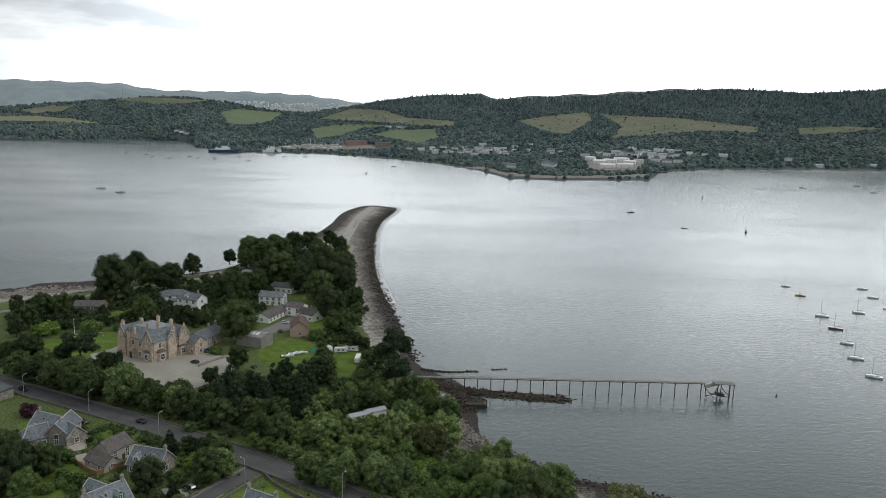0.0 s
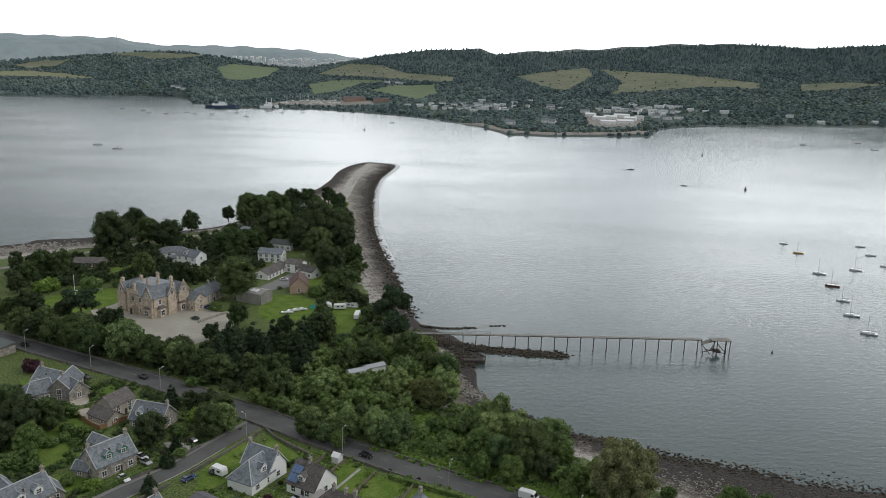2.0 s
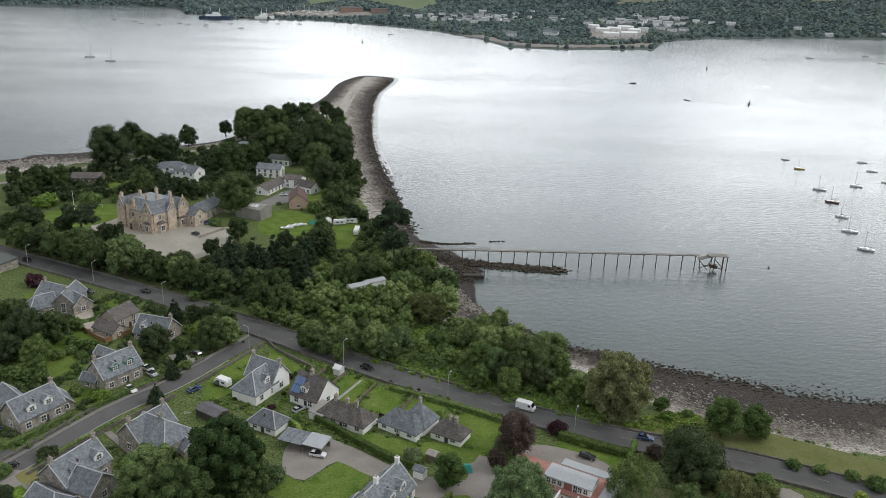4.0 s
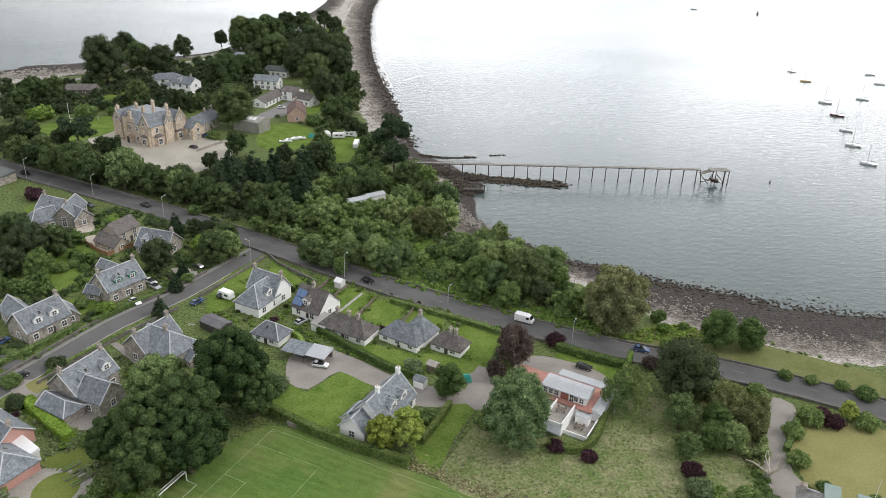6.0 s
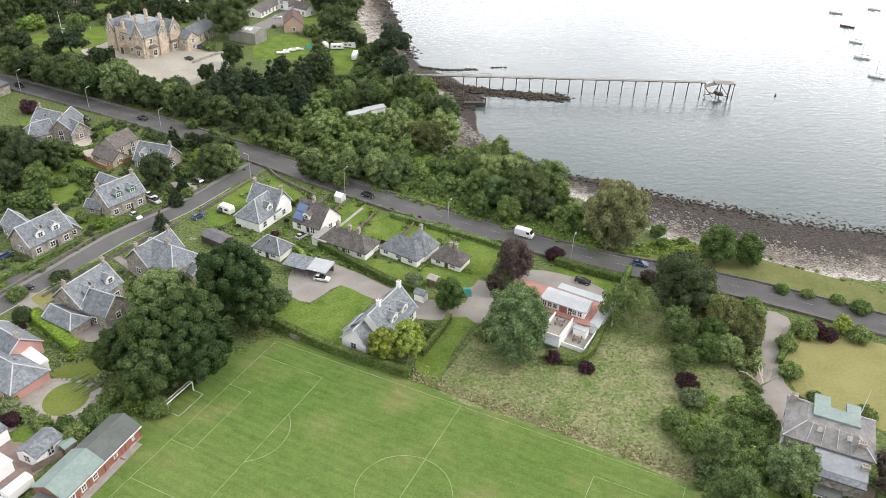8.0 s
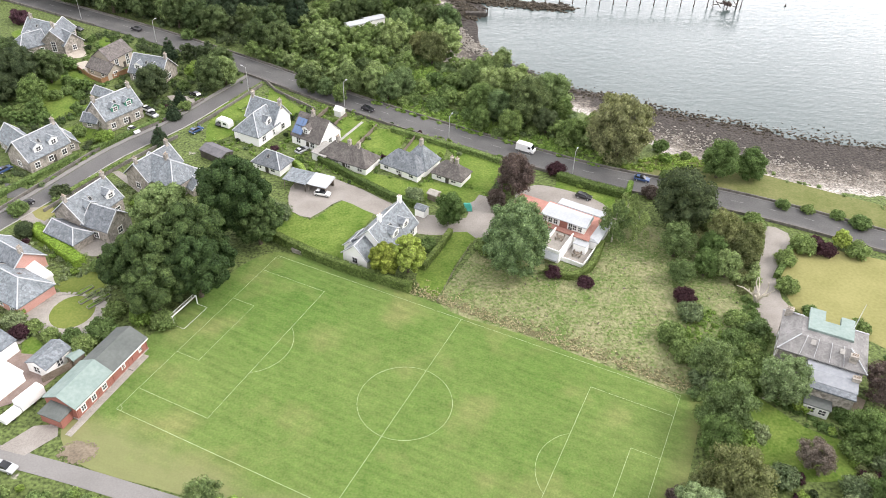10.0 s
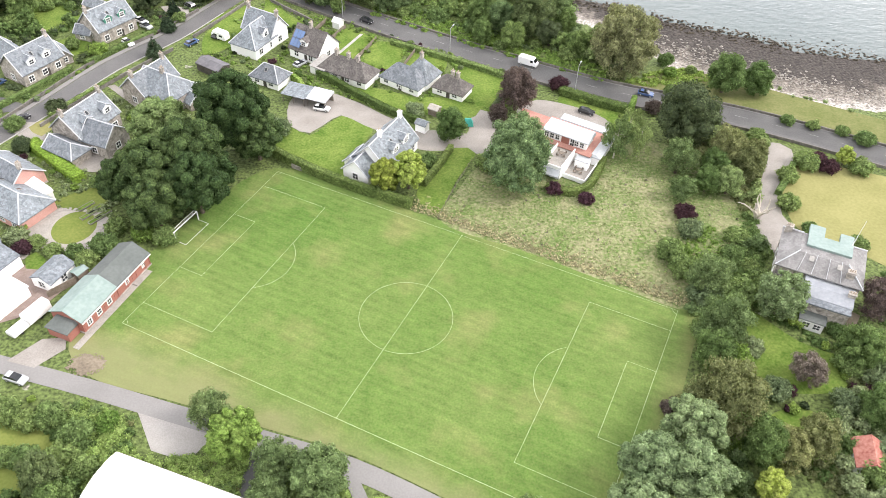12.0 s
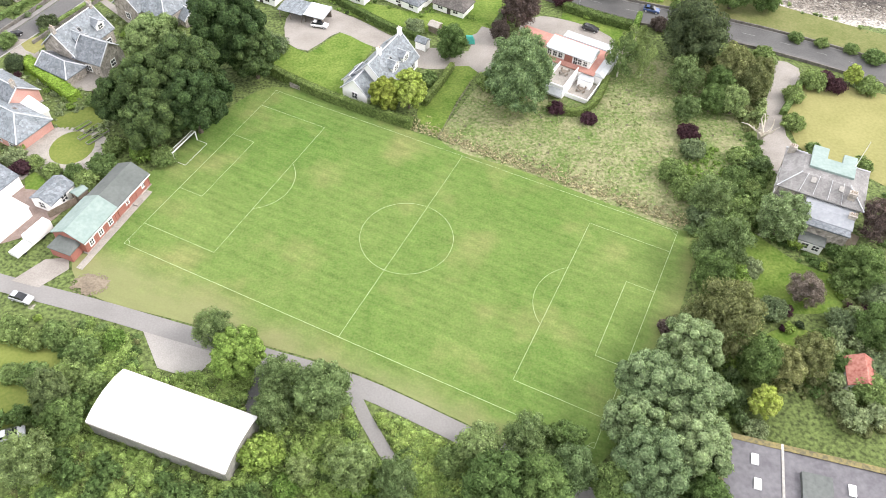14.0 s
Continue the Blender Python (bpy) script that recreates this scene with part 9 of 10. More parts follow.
        ("palebush", -38.3, 160.4, 3.8), ("limebush", -60.2, 121.8, 3), ("bush", -66.7, 123.8, 2.6), ("bush", -55.3, 120.8, 2.9),
        ("chestnut", -48.1, 136.3, 5.5), ("yellow", -10, 139.4, 3.7), ("brightyellow", -4.8, 140.2, 4.2), ("bush", -0.3, 149.3, 2),
        ("round", 19.7, 141.7, 7.6), ("bush", -0.3, 150.1, 2.3), ("purplebush", 28.7, 140.1, 2.3), ("purplebush", 35.8, 137, 2.2),
        ("broad", 4.9, 159.6, 4.1), ("palebush", -4.2, 169.7, 3.1), ("bush", 13.5, 148.9, 3.3),
    ),
    "meadow_side": (
        ("ash", 58.6, 148.4, 4.6), ("thorn", 70.4, 151.0, 5.2), ("thorn", 74.0, 146.6, 4.2), ("broad", 66.6, 147.0, 3.6), ("broad", 64.0, 141.6, 3.3),
        ("light", 68.8, 141.2, 3.4), ("thorn", 77.6, 152.6, 3.4), ("greybush", 57.6, 138.6, 3.4), ("bush", 81.8, 162.6, 2.9), ("purplebush", 57.5, 132.8, 2.8),
        ("palebush", 56.9, 127.1, 3.1), ("bush", 84.8, 146.9, 3), ("bush", 82, 137, 2.8), ("ash", 56.6, 109.6, 5.1), ("palebush", 55.6, 107, 3.9),
        ("bush", 62.4, 107.6, 4.5), ("ash", 55.4, 96.3, 5.8), ("broad", 53.1, 90.9, 4.2), ("limebush", 56.9, 91.1, 4.2),
        ("palebush", 61.8, 94.7, 2.7), ("laurel", 69.1, 104.1, 5), ("bush", 68.6, 112.7, 2.9), ("limebush", 72.6, 101.7, 2.2),
        ("bush", 64.3, 119.1, 3), ("bush", 66.9, 125.2, 3), ("bush", 53.2, 115.1, 3.5), ("bush", 67.4, 116.4, 2.1), ("bush", 51.2, 119.9, 3.6),
    ),
    "corner_wood": (
        ("thorn", 52.2, 78.9, 6.6), ("thorn", 47.4, 78.6, 4.4), ("whitebeam", 44.5, 72.8, 5.2), ("whitebeam", 36.5, 65.6, 5.9),
        ("whitebeam", 42.5, 63.7, 5.9), ("whitebeam", 33, 59.1, 4.9), ("lightchestnut", 38, 58.7, 4), ("whitebeam", 41.8, 55, 5.6),
        ("whitebeam", 34.1, 51.1, 5.9), ("broad", 56.5, 71.4, 4.3), ("thorn", 60.6, 70.4, 4.3), ("limebush", 54.1, 73.3, 2.4),
        ("brightyellow", 55.9, 64.3, 2.8), ("smokebush", 69.8, 87.9, 3.6), ("palebush", 63.4, 84.7, 3.1), ("purplebush", 65.9, 85, 1.6),
        ("broad", 42.5, 47.8, 3.8), ("copperbush", 43.8, 80.5, 2.5), ("thorn", 65.5, 72.8, 4.3), ("palebush", 54.3, 60.5, 2.3),
        ("broad", 29.2, 49.3, 3.8),
    ),
    "east_garden": (
        ("copper", 89, 104.4, 4.4), ("broad", 81.4, 92.6, 4.7), ("palebush", 84, 87.9, 4.2), ("bush", 78.9, 90.9, 3.2), ("palebush", 75, 81.9, 3.1),
        ("bush", 70.9, 78.3, 2.5), ("broad", 79.1, 79.1, 4), ("bush", 73.3, 73.5, 2.9), ("palebush", 78.5, 72.2, 3.9), ("bush", 79.9, 99.7, 2.2),
        ("purplebush", 96.1, 150.8, 2.7), ("purplebush", 94.6, 154, 2.7), ("brightyellow", 100.6, 153.2, 2.3), ("bush", 91, 152.2, 3.4),
        ("bush", 104, 150.6, 3.3), ("bush", 92.4, 170.4, 2.1), ("bush", 98.4, 168.5, 1.9), ("bush", 105.2, 166.2, 2.1), ("bush", 109.6, 162.4, 2.8),
        ("bush", 84.3, 128.9, 1.9), ("bush", 93.1, 123.9, 2.4), ("bush", 75.5, 67.7, 3.8),
    ),
    "road_bottom": (
        ("sycamore", -31, 70.9, 4.5), ("ash", -35.9, 76, 4), ("light", -16, 64, 5.1), ("ash", -23.2, 66.5, 4.4), ("ash", -23.9, 61.3, 3.8),
        ("bush", -19, 61.4, 2.7), ("ash", 16.3, 55.9, 4.8), ("light", 8.9, 55.3, 3.9), ("woodlight", 22.5, 51.7, 4.3), ("broad", 11.2, 49.1, 5.4),
        ("broad", 17.8, 48.4, 5.4), ("bush", 4.7, 54, 3.1), ("broad", 22.3, 56.7, 3.5), ("limebush", -24.9, 54.6, 3.9),
        ("limebush", -20.5, 49.1, 2.6), ("greybush", -18.4, 51.6, 2.6), ("greybush", -10.4, 51.6, 4.1), ("limebush", -9.1, 50.4, 3.4),
        ("ash", -3.9, 49.6, 3.8), ("bush", -14, 56.2, 2.2),
    ),
    "west_bottom": (
        ("bush", -57.8, 72.5, 3.3), ("wood", -59.1, 62.6, 4), ("bush", -64.5, 68.2, 2.8), ("broad", -56.3, 59, 3.5), ("bush", -71.3, 77, 2.9),
        ("bush", -66.9, 75, 2.4), ("limebush", -53.5, 75.3, 2.4), ("bush", -58.8, 68.2, 3.3), ("ash", -59, 51.4, 4.6), ("bush", -63.3, 76, 2.9),
        ("bush", -54.7, 66.3, 2.8), ("bush", -68.3, 68.3, 2.3), ("limebush", -68.3, 80.1, 0.9),
    ),
    "west_gardens": (
        ("roundbush", -96.4, 150.4, 2.3), ("palebush", -85.8, 119.6, 2.9), ("purplebush", -83.7, 116.7, 2.3), ("bush", -77.2, 116.2, 2.3),
        ("bush", -69.3, 112.8, 2.8), ("bush", -67.1, 117.4, 3.5), ("bush", -72.7, 116.3, 2.3), ("darkbush", -94.5, 167.3, 2.8),
        ("bush", -101.8, 159.4, 2.7), ("bush", -81.5, 118.6, 2.1), ("bush", -75, 138.3, 2.1),
    ),
    "headland_more": (
        ("dark", -111.6, 496.4, 9.1), ("wood", -100.6, 495.8, 10.1), ("dark", -83.2, 478.9, 10.5), ("wood", -70.1, 453.2, 9.6),
        ("dark", -58.5, 418.1, 8.6), ("wood", -50, 385.8, 7.1), ("wood", -111.7, 473.3, 6.9),
        ("wood", -83, 521.8, 8.4),
    ),
}
for zone in TREES:
    for kind, x, y, r in TREES[zone]:
        plant(kind, x, y, r)


def inside(poly, x, y):
    hit = False
    for (x0, y0), (x1, y1) in zip(poly, poly[1:] + poly[:1]):
        if (y0 > y) != (y1 > y) and x < (x1 - x0) * (y - y0) / (y1 - y0) + x0:
            hit = not hit
    return hit


ROAD_X, ROAD_Y = np.array([p.x for p in ROAD_LINES]), np.array([p.y for p in ROAD_LINES])
GROWN = [(x, y, r) for zone in TREES for kind, x, y, r in TREES[zone] if r > 2.5]


def clear(x, y, r, trees=True):
    """True where nothing built or mown lies within r."""
    if any((x - a) ** 2 + (y - b) ** 2 < (r + c) ** 2 for a, b, c in SPOTS):
        return False
    if any(inside(p, x, y) for p in OPEN_GROUND):
        return False
    if trees and any((x - a) ** 2 + (y - b) ** 2 < (0.62 * (r + c)) ** 2 for a, b, c in GROWN):
        return False
    return float(((ROAD_X - x) ** 2 + (ROAD_Y - y) ** 2).min()) > (4.2 + 0.55 * r) ** 2


GARDENS = (
    ((-150, 262), (-118, 268), (-100, 256), (-70, 236), (-66, 222), (-78, 204), (-92, 186), (-104, 160), (-140, 170), (-160, 230)),
    ((-62, 214), (-52, 228), (-20, 214), (8, 198), (26, 190), (18, 170), (-6, 168), (-40, 185), (-66, 196)),
    ((-96, 165), (-70, 180), (-60, 166), (-70, 148), (-66, 118), (-88, 114), (-100, 128), (-100, 150)),
    ((60, 80), (72, 100), (86, 98), (92, 84), (78, 66), (62, 66)),
    ((-180, 372), (-150, 395), (-100, 400), (-60, 430), (-48, 400), (-60, 380), (-110, 385)),
)
garden_rng = np.random.default_rng(77)
for outline, count in zip(GARDENS, (52, 40, 34, 30, 16)):
    made = 0
    for _ in range(count * 30):
        x, y = garden_rng.uniform(min(p[0] for p in outline), max(p[0] for p in outline)), garden_rng.uniform(min(p[1] for p in outline), max(p[1] for p in outline))
        r = garden_rng.uniform(0.6, 1.5)
        if inside(outline, x, y) and clear(x, y, r * 0.4):
            kind = ("smallbush", "smallpale", "smalllime", "smalldark", "smallbush", "smallred")[int(garden_rng.integers(6))]
            plant(kind, x, y, r)
            GROWN.append((x, y, r))
            made += 1
        if made >= count:
            break

WOODS = (
    ((-64, 254), (-30, 234), (0, 218), (30, 203), (50, 197), (52, 206), (40, 224), (14, 248), (-3, 280), (-15, 310), (-32, 310), (-50, 285)),
    ((-240, 352), (-205, 332), (-165, 312), (-120, 288), (-90, 272), (-64, 257), (-52, 288), (-62, 312), (-84, 322), (-98, 304), (-122, 308), (-152, 340), (-190, 344), (-235, 385)),
    ((-62, 305), (-16, 305), (-26, 350), (-44, 395), (-40, 440), (-54, 500), (-80, 560), (-100, 545), (-62, 450), (-56, 375)),
    ((-225, 400), (-205, 380), (-150, 398), (-108, 395), (-98, 440), (-104, 500), (-118, 545), (-138, 548), (-150, 500), (-188, 470), (-230, 425)),
    ((-140, 560), (-120, 560), (-84, 560), (-72, 600), (-80, 625), (-108, 630), (-124, 610)),
    ((-145, 245), (-116, 240), (-100, 215), (-112, 200), (-135, 205), (-160, 235)),
    ((52, 112), (58, 124), (68, 131), (73, 122), (64, 108), (62, 92), (58, 80), (52, 62), (46, 66), (52, 88)),
    ((62, 70), (72, 78), (84, 96), (100, 90), (96, 66), (70, 60)),
    ((-70, 60), (-56, 66), (-53, 58), (-30, 48), (-10, 50), (10, 46), (26, 48), (34, 38), (-70, 34)),
    ((52, 150), (58, 164), (66, 168), (84, 160), (78, 146), (74, 134), (62, 142)),
)


CLEARING = ((-13, 244), (-2, 249), (8, 243), (13, 235), (7, 226), (-3, 229))
OPEN_GROUND.append(list(CLEARING))


def infill(label, outline, leafkey, r0, r1, tries, seed, leaves=58, leaf=0.38, gap=0.62):
    """Small trees that fill the gaps of a wood: domed clumps, one sheet of foliage."""
    rng = np.random.default_rng(seed)
    px, py = [p[0] for p in outline], [p[1] for p in outline]
    near = 0.6 if max(py) < 180 else 1.0
    leaves = int(leaves / near ** 1.6)
    lobes, own = [], []
    for _ in range(tries):
        x, y, r = rng.uniform(min(px), max(px)), rng.uniform(min(py), max(py)), rng.uniform(r0, r1)
        if not inside(outline, x, y) or any((x - a) ** 2 + (y - b) ** 2 < (gap * (r + c)) ** 2 for a, b, c in own) or not clear(x, y, r * 0.75):
            continue
        own.append((x, y, r))
        for k in range(9):
            a, h = k * 2.4 + rng.uniform(-0.3, 0.3), (k + 0.5) / 9
            s = math.sqrt(1 - h * h) * 0.62 * r
            lobes.append((x + s * math.cos(a), y + s * math.sin(a), LAND + r * (0.45 + 1.0 * h), r * rng.uniform(0.34, 0.5), 0.85))
    if lobes:
        ob = new("woodland_fill", leafy("woodland_fill", rng, lobes, len(lobes) * leaves // 9 * 3, leaf * near, LEAF[leafkey], 0.75, 1))
        tagged(ob, label, "woodland", kind="stuff")


for i, (k, leafkey, r0, r1, tries) in enumerate(((0, "broad", 2.2, 4.2, 900), (0, "ash", 1.8, 3.2, 400), (1, "dark", 2.0, 3.6, 900), (1, "wood", 2.0, 3.2, 300), (2, "wood", 2.0, 4.0, 900), (3, "dark", 2.2, 4.0, 900),
                                                 (4, "dark", 4.0, 6.0, 300), (5, "broad", 2.0, 3.6, 300), (6, "ash", 1.4, 2.4, 120), (7, "pale", 1.4, 2.4, 300), (8, "broad", 1.4, 2.4, 300), (9, "ash", 1.4, 2.4, 120))):
    infill("smaller trees filling the gaps of a wood", WOODS[k], leafkey, r0, r1, tries, 300 + i)


def thicket(name, label, outline, count, leafkey, r0, r1, seed, leaves=14, leaf=0.28, dodge=True):
    """Low tangled growth over a piece of ground, one sheet of foliage."""
    rng = np.random.default_rng(seed)
    px, py = [p[0] for p in outline], [p[1] for p in outline]
    lobes = []
    for _ in range(count * 6):
        x, y, r = rng.uniform(min(px), max(px)), rng.uniform(min(py), max(py)), rng.uniform(r0, r1)
        if inside(outline, x, y) and (not dodge or clear(x, y, r * 0.8, False)):
            lobes.append((x, y, LAND + r * rng.uniform(0.0, 0.25), r, rng.uniform(0.6, 0.95)))
        if len(lobes) >= count:
            break
    if lobes:
        ob = new(name, leafy(name, rng, lobes, len(lobes) * int(leaves * 1.5), leaf * 0.9, LEAF[leafkey], 0.75, 1))
        tagged(ob, label, "undergrowth", kind="stuff")


THICKETS = (
    (WOODS[0], 620, "woodlight", 1.0, 2.2), (WOODS[1], 520, "dark", 1.0, 2.6), (WOODS[2], 480, "dark", 1.0, 2.4), (WOODS[3], 420, "dark", 1.0, 2.6),
    (WOODS[5], 200, "broad", 0.7, 1.8), (WOODS[6], 260, "broad", 0.8, 1.7), (WOODS[7], 420, "olive", 0.6, 1.5), (WOODS[9], 200, "olive", 0.7, 1.6),
)
for i, (outline, count, leafkey, r0, r1) in enumerate(THICKETS):
    thicket("undergrowth", "dense shrubby undergrowth beneath trees", outline, count, leafkey, r0, r1, 40 + i)
# a carpet of bramble round the white shed and along the foot of the lane
HALL_M = pose(-39.3, 59.1, 0, 0, 0, -19.5).inverted()
LANE_PTS = np.array([(q.x, q.y, 2.35) for q in spline([(*q, 0) for q in ACCESS], 1.0)] + [(q.x, q.y, 1.25) for q in spline([(*q, 0) for q in PATH_LINE], 0.7)])


def free_of_lane(x, y, r):
    h = HALL_M @ Vector((x, y, 0))
    if abs(h.x) < 12.2 + 0.25 * r and abs(h.y) < 5.1 + 0.25 * r:
        return False
    if float((np.hypot(LANE_PTS[:, 0] - x, LANE_PTS[:, 1] - y) - LANE_PTS[:, 2]).min()) < 0.55 * r:
        return False
    return not any(inside(g, x, y) for g in OPEN_GROUND[:2] + [SMALL_LAWN])


def carpet(label, outline, count, leafkey, r0, r1, seed, leaves, leaf, squash=0.8):
    rng = np.random.default_rng(seed)
    px, py = [p[0] for p in outline], [p[1] for p in outline]
    lobes = []
    for _ in range(count * 5):
        x, y, r = rng.uniform(min(px), max(px)), rng.uniform(min(py), max(py)), rng.uniform(r0, r1) * rng.uniform(0.7, 1.0)
        if inside(outline, x, y) and free_of_lane(x, y, r):
            lobes.append((x, y, LAND + r * rng.uniform(0.0, 0.35), r, rng.uniform(0.75, 1.0) * squash))
        if len(lobes) >= count:
            break
    ob = new("bramble_bank", leafy("bramble_bank", rng, lobes, len(lobes) * leaves, leaf, LEAF[leafkey], 0.76, 1, 0.7, 0.0, 0.9))
    tagged(ob, label, "undergrowth", kind="stuff")


BRAMBLE_GROUND = ((-60, 82), (-50, 79), (-49.5, 72), (-46, 68.5), (-40, 69), (-38, 72), (-27, 72), (-11.5, 67), (6, 58.5), (24, 49), (32, 42), (-62, 40), (-61, 62))
carpet("sprawling bramble and bracken round the shed", BRAMBLE_GROUND, 1600, "fern", 0.8, 1.7, 61, 62, 0.14)
carpet("dark ivy and nettles among the bramble", BRAMBLE_GROUND, 300, "shrubby", 0.7, 1.5, 62, 62, 0.14)
carpet("dry brown bracken among the bramble", BRAMBLE_GROUND, 130, "olive", 0.5, 1.2, 63, 62, 0.12)
carpet("yellow-green ivy bank beside the lane", ((-9, 64.5), (-6, 66), (2, 60), (12, 53), (18, 48), (8, 42), (-1, 42), (-3, 50), (-6, 57)), 420, "fern", 0.8, 1.5, 64, 70, 0.12)
thicket("bramble_bank", "ivy and shrubs on a garden bank", ((-66, 79), (-56, 77), (-49, 75), (-49, 70), (-55, 64), (-64, 66), (-70, 72)), 240, "broad", 0.5, 1.1, 65, 26, 0.16)
thicket("bramble_bank", "bright bramble in a woodland clearing", CLEARING, 150, "lime", 0.7, 1.5, 94, 24, 0.22, False)
thicket("roadside_scrub", "green scrub and ferns along the verge", ((-20, 222), (6, 208), (27, 197), (47, 188), (50, 196), (30, 206), (6, 221), (-16, 233)), 520, "lime", 0.5, 1.2, 64, 20, 0.2, False)
thicket("roadside_scrub", "scrub on the seaward side of the road", ((52, 188), (62, 193), (72, 196), (80, 191), (74, 189), (60, 186)), 150, "lime", 0.4, 1.0, 65, 20, 0.2, False)
thicket("roadside_scrub", "weeds and scrub along the head of the beach", ((66, 193), (80, 191.5), (97, 182), (115, 173), (140, 161), (190, 140), (192, 144), (141, 165), (116, 177), (98, 186), (82, 195)), 170, "light", 0.3, 0.9, 93, 20, 0.18, False)
thicket("garden_shrubs", "mixed shrubs and flower beds round houses", ((-150, 262), (-118, 268), (-100, 256), (-70, 236), (-66, 222), (-78, 204), (-92, 186), (-104, 160), (-140, 170), (-160, 230)), 620, "broad", 0.4, 1.3, 66, 16, 0.2)
thicket("garden_shrubs", "mixed shrubs and flower beds round houses", ((-62, 214), (-52, 228), (-20, 214), (8, 198), (26, 190), (18, 170), (-6, 168), (-40, 185), (-66, 196)), 420, "lime", 0.3, 0.9, 67, 16, 0.16)
thicket("garden_shrubs", "dark overgrown shrubs between villas", ((-150, 262), (-118, 268), (-96, 256), (-72, 238), (-70, 226), (-82, 210), (-96, 190), (-112, 170), (-140, 180), (-160, 230)), 330, "dark", 0.8, 1.9, 71, 34, 0.24)
thicket("garden_shrubs", "low mixed planting along the shore road", ((-118, 272), (-96, 261), (-62, 239), (-60, 232), (-94, 252), (-120, 264)), 150, "wood", 0.6, 1.3, 72, 26, 0.2, False)
thicket("garden_shrubs", "mixed shrubs in terraced gardens", ((-96, 165), (-70, 180), (-60, 166), (-70, 148), (-66, 118), (-88, 114), (-100, 128), (-100, 150)), 420, "pale", 0.3, 0.9, 68, 16, 0.16)
thicket("garden_shrubs", "shrubs between the villa and drive", ((60, 128), (72, 134), (76, 128), (72, 112), (66, 106)), 160, "broad", 0.5, 1.2, 69, 20, 0.2)
thicket("garden_shrubs", "shrubs round the stone villa", ((68, 104), (74, 100), (84, 98), (92, 104), (96, 118), (100, 112), (92, 92), (74, 94)), 140, "broad", 0.5, 1.2, 70, 20, 0.2)

# ---- tall grass ----
def tall_grass(label, outline, count, leafkey, size, seed, edge=None, reach=4.0):
    """Tufts of upright blades over a piece of ground; with edge, thickest along that line."""
    rng = np.random.default_rng(seed)
    px, py = [p[0] for p in outline], [p[1] for p in outline]
    P = []
    while len(P) < count:
        if edge:
            t, d = rng.uniform(), abs(rng.normal(0, reach * 0.6))
            (x0, y0), (x1, y1) = edge
            k = math.hypot(x1 - x0, y1 - y0)
            x, y = x0 + (x1 - x0) * t - (y1 - y0) / k * d, y0 + (y1 - y0) * t + (x1 - x0) / k * d
        else:
            x, y = rng.uniform(min(px), max(px)), rng.uniform(min(py), max(py))
            if noise.noise((x * 0.11 + seed, y * 0.11, 0)) + rng.uniform(-0.4, 0.4) < 0:
                continue
        if edge or inside(outline, x, y):
            P.append((x, y, LAND + 0.1))
    C = np.repeat(np.array(P), 4, 0) + rng.normal(0, size * 0.7, (count * 4, 3)) * (1, 1, 0.15)
    C[:, 2] += size * 0.25
    N = 0.45 * rng.standard_normal((count * 4, 3)) + (0, 0, 1.0)
    Vt = sprays(rng, C, N, size)
    ob = new("tall_grass", mesh_of("tall_grass", Vt.tolist(), np.arange(len(Vt)).reshape(-1, 3).tolist(), LEAF[leafkey]))
    return tagged(ob, label, "grass", kind="stuff")


MEADOW_OUTLINE = OPEN_GROUND[2]
MEADOW_EDGE = (on_field(32, 54.6), on_field(98, 53.6))
tall_grass("dry straw-coloured grass along the pitch edge", MEADOW_OUTLINE, 1100, "straw", 0.20, 201, MEADOW_EDGE, 3.2)
tall_grass("green weeds among the meadow grass", MEADOW_OUTLINE, 900, "shrubby", 0.16, 202)
tall_grass("dry seed heads over the meadow", MEADOW_OUTLINE, 1300, "straw", 0.12, 203)
tall_grass("brown dock stems in the meadow", MEADOW_OUTLINE, 70, "smoke", 0.22, 204)
thicket("weeds", "green nettles at the meadow corner", ((52, 118), (56, 126), (62, 130), (66, 124), (60, 114), (54, 112)), 130, "lime", 0.3, 0.8, 205, 24, 0.16, False)

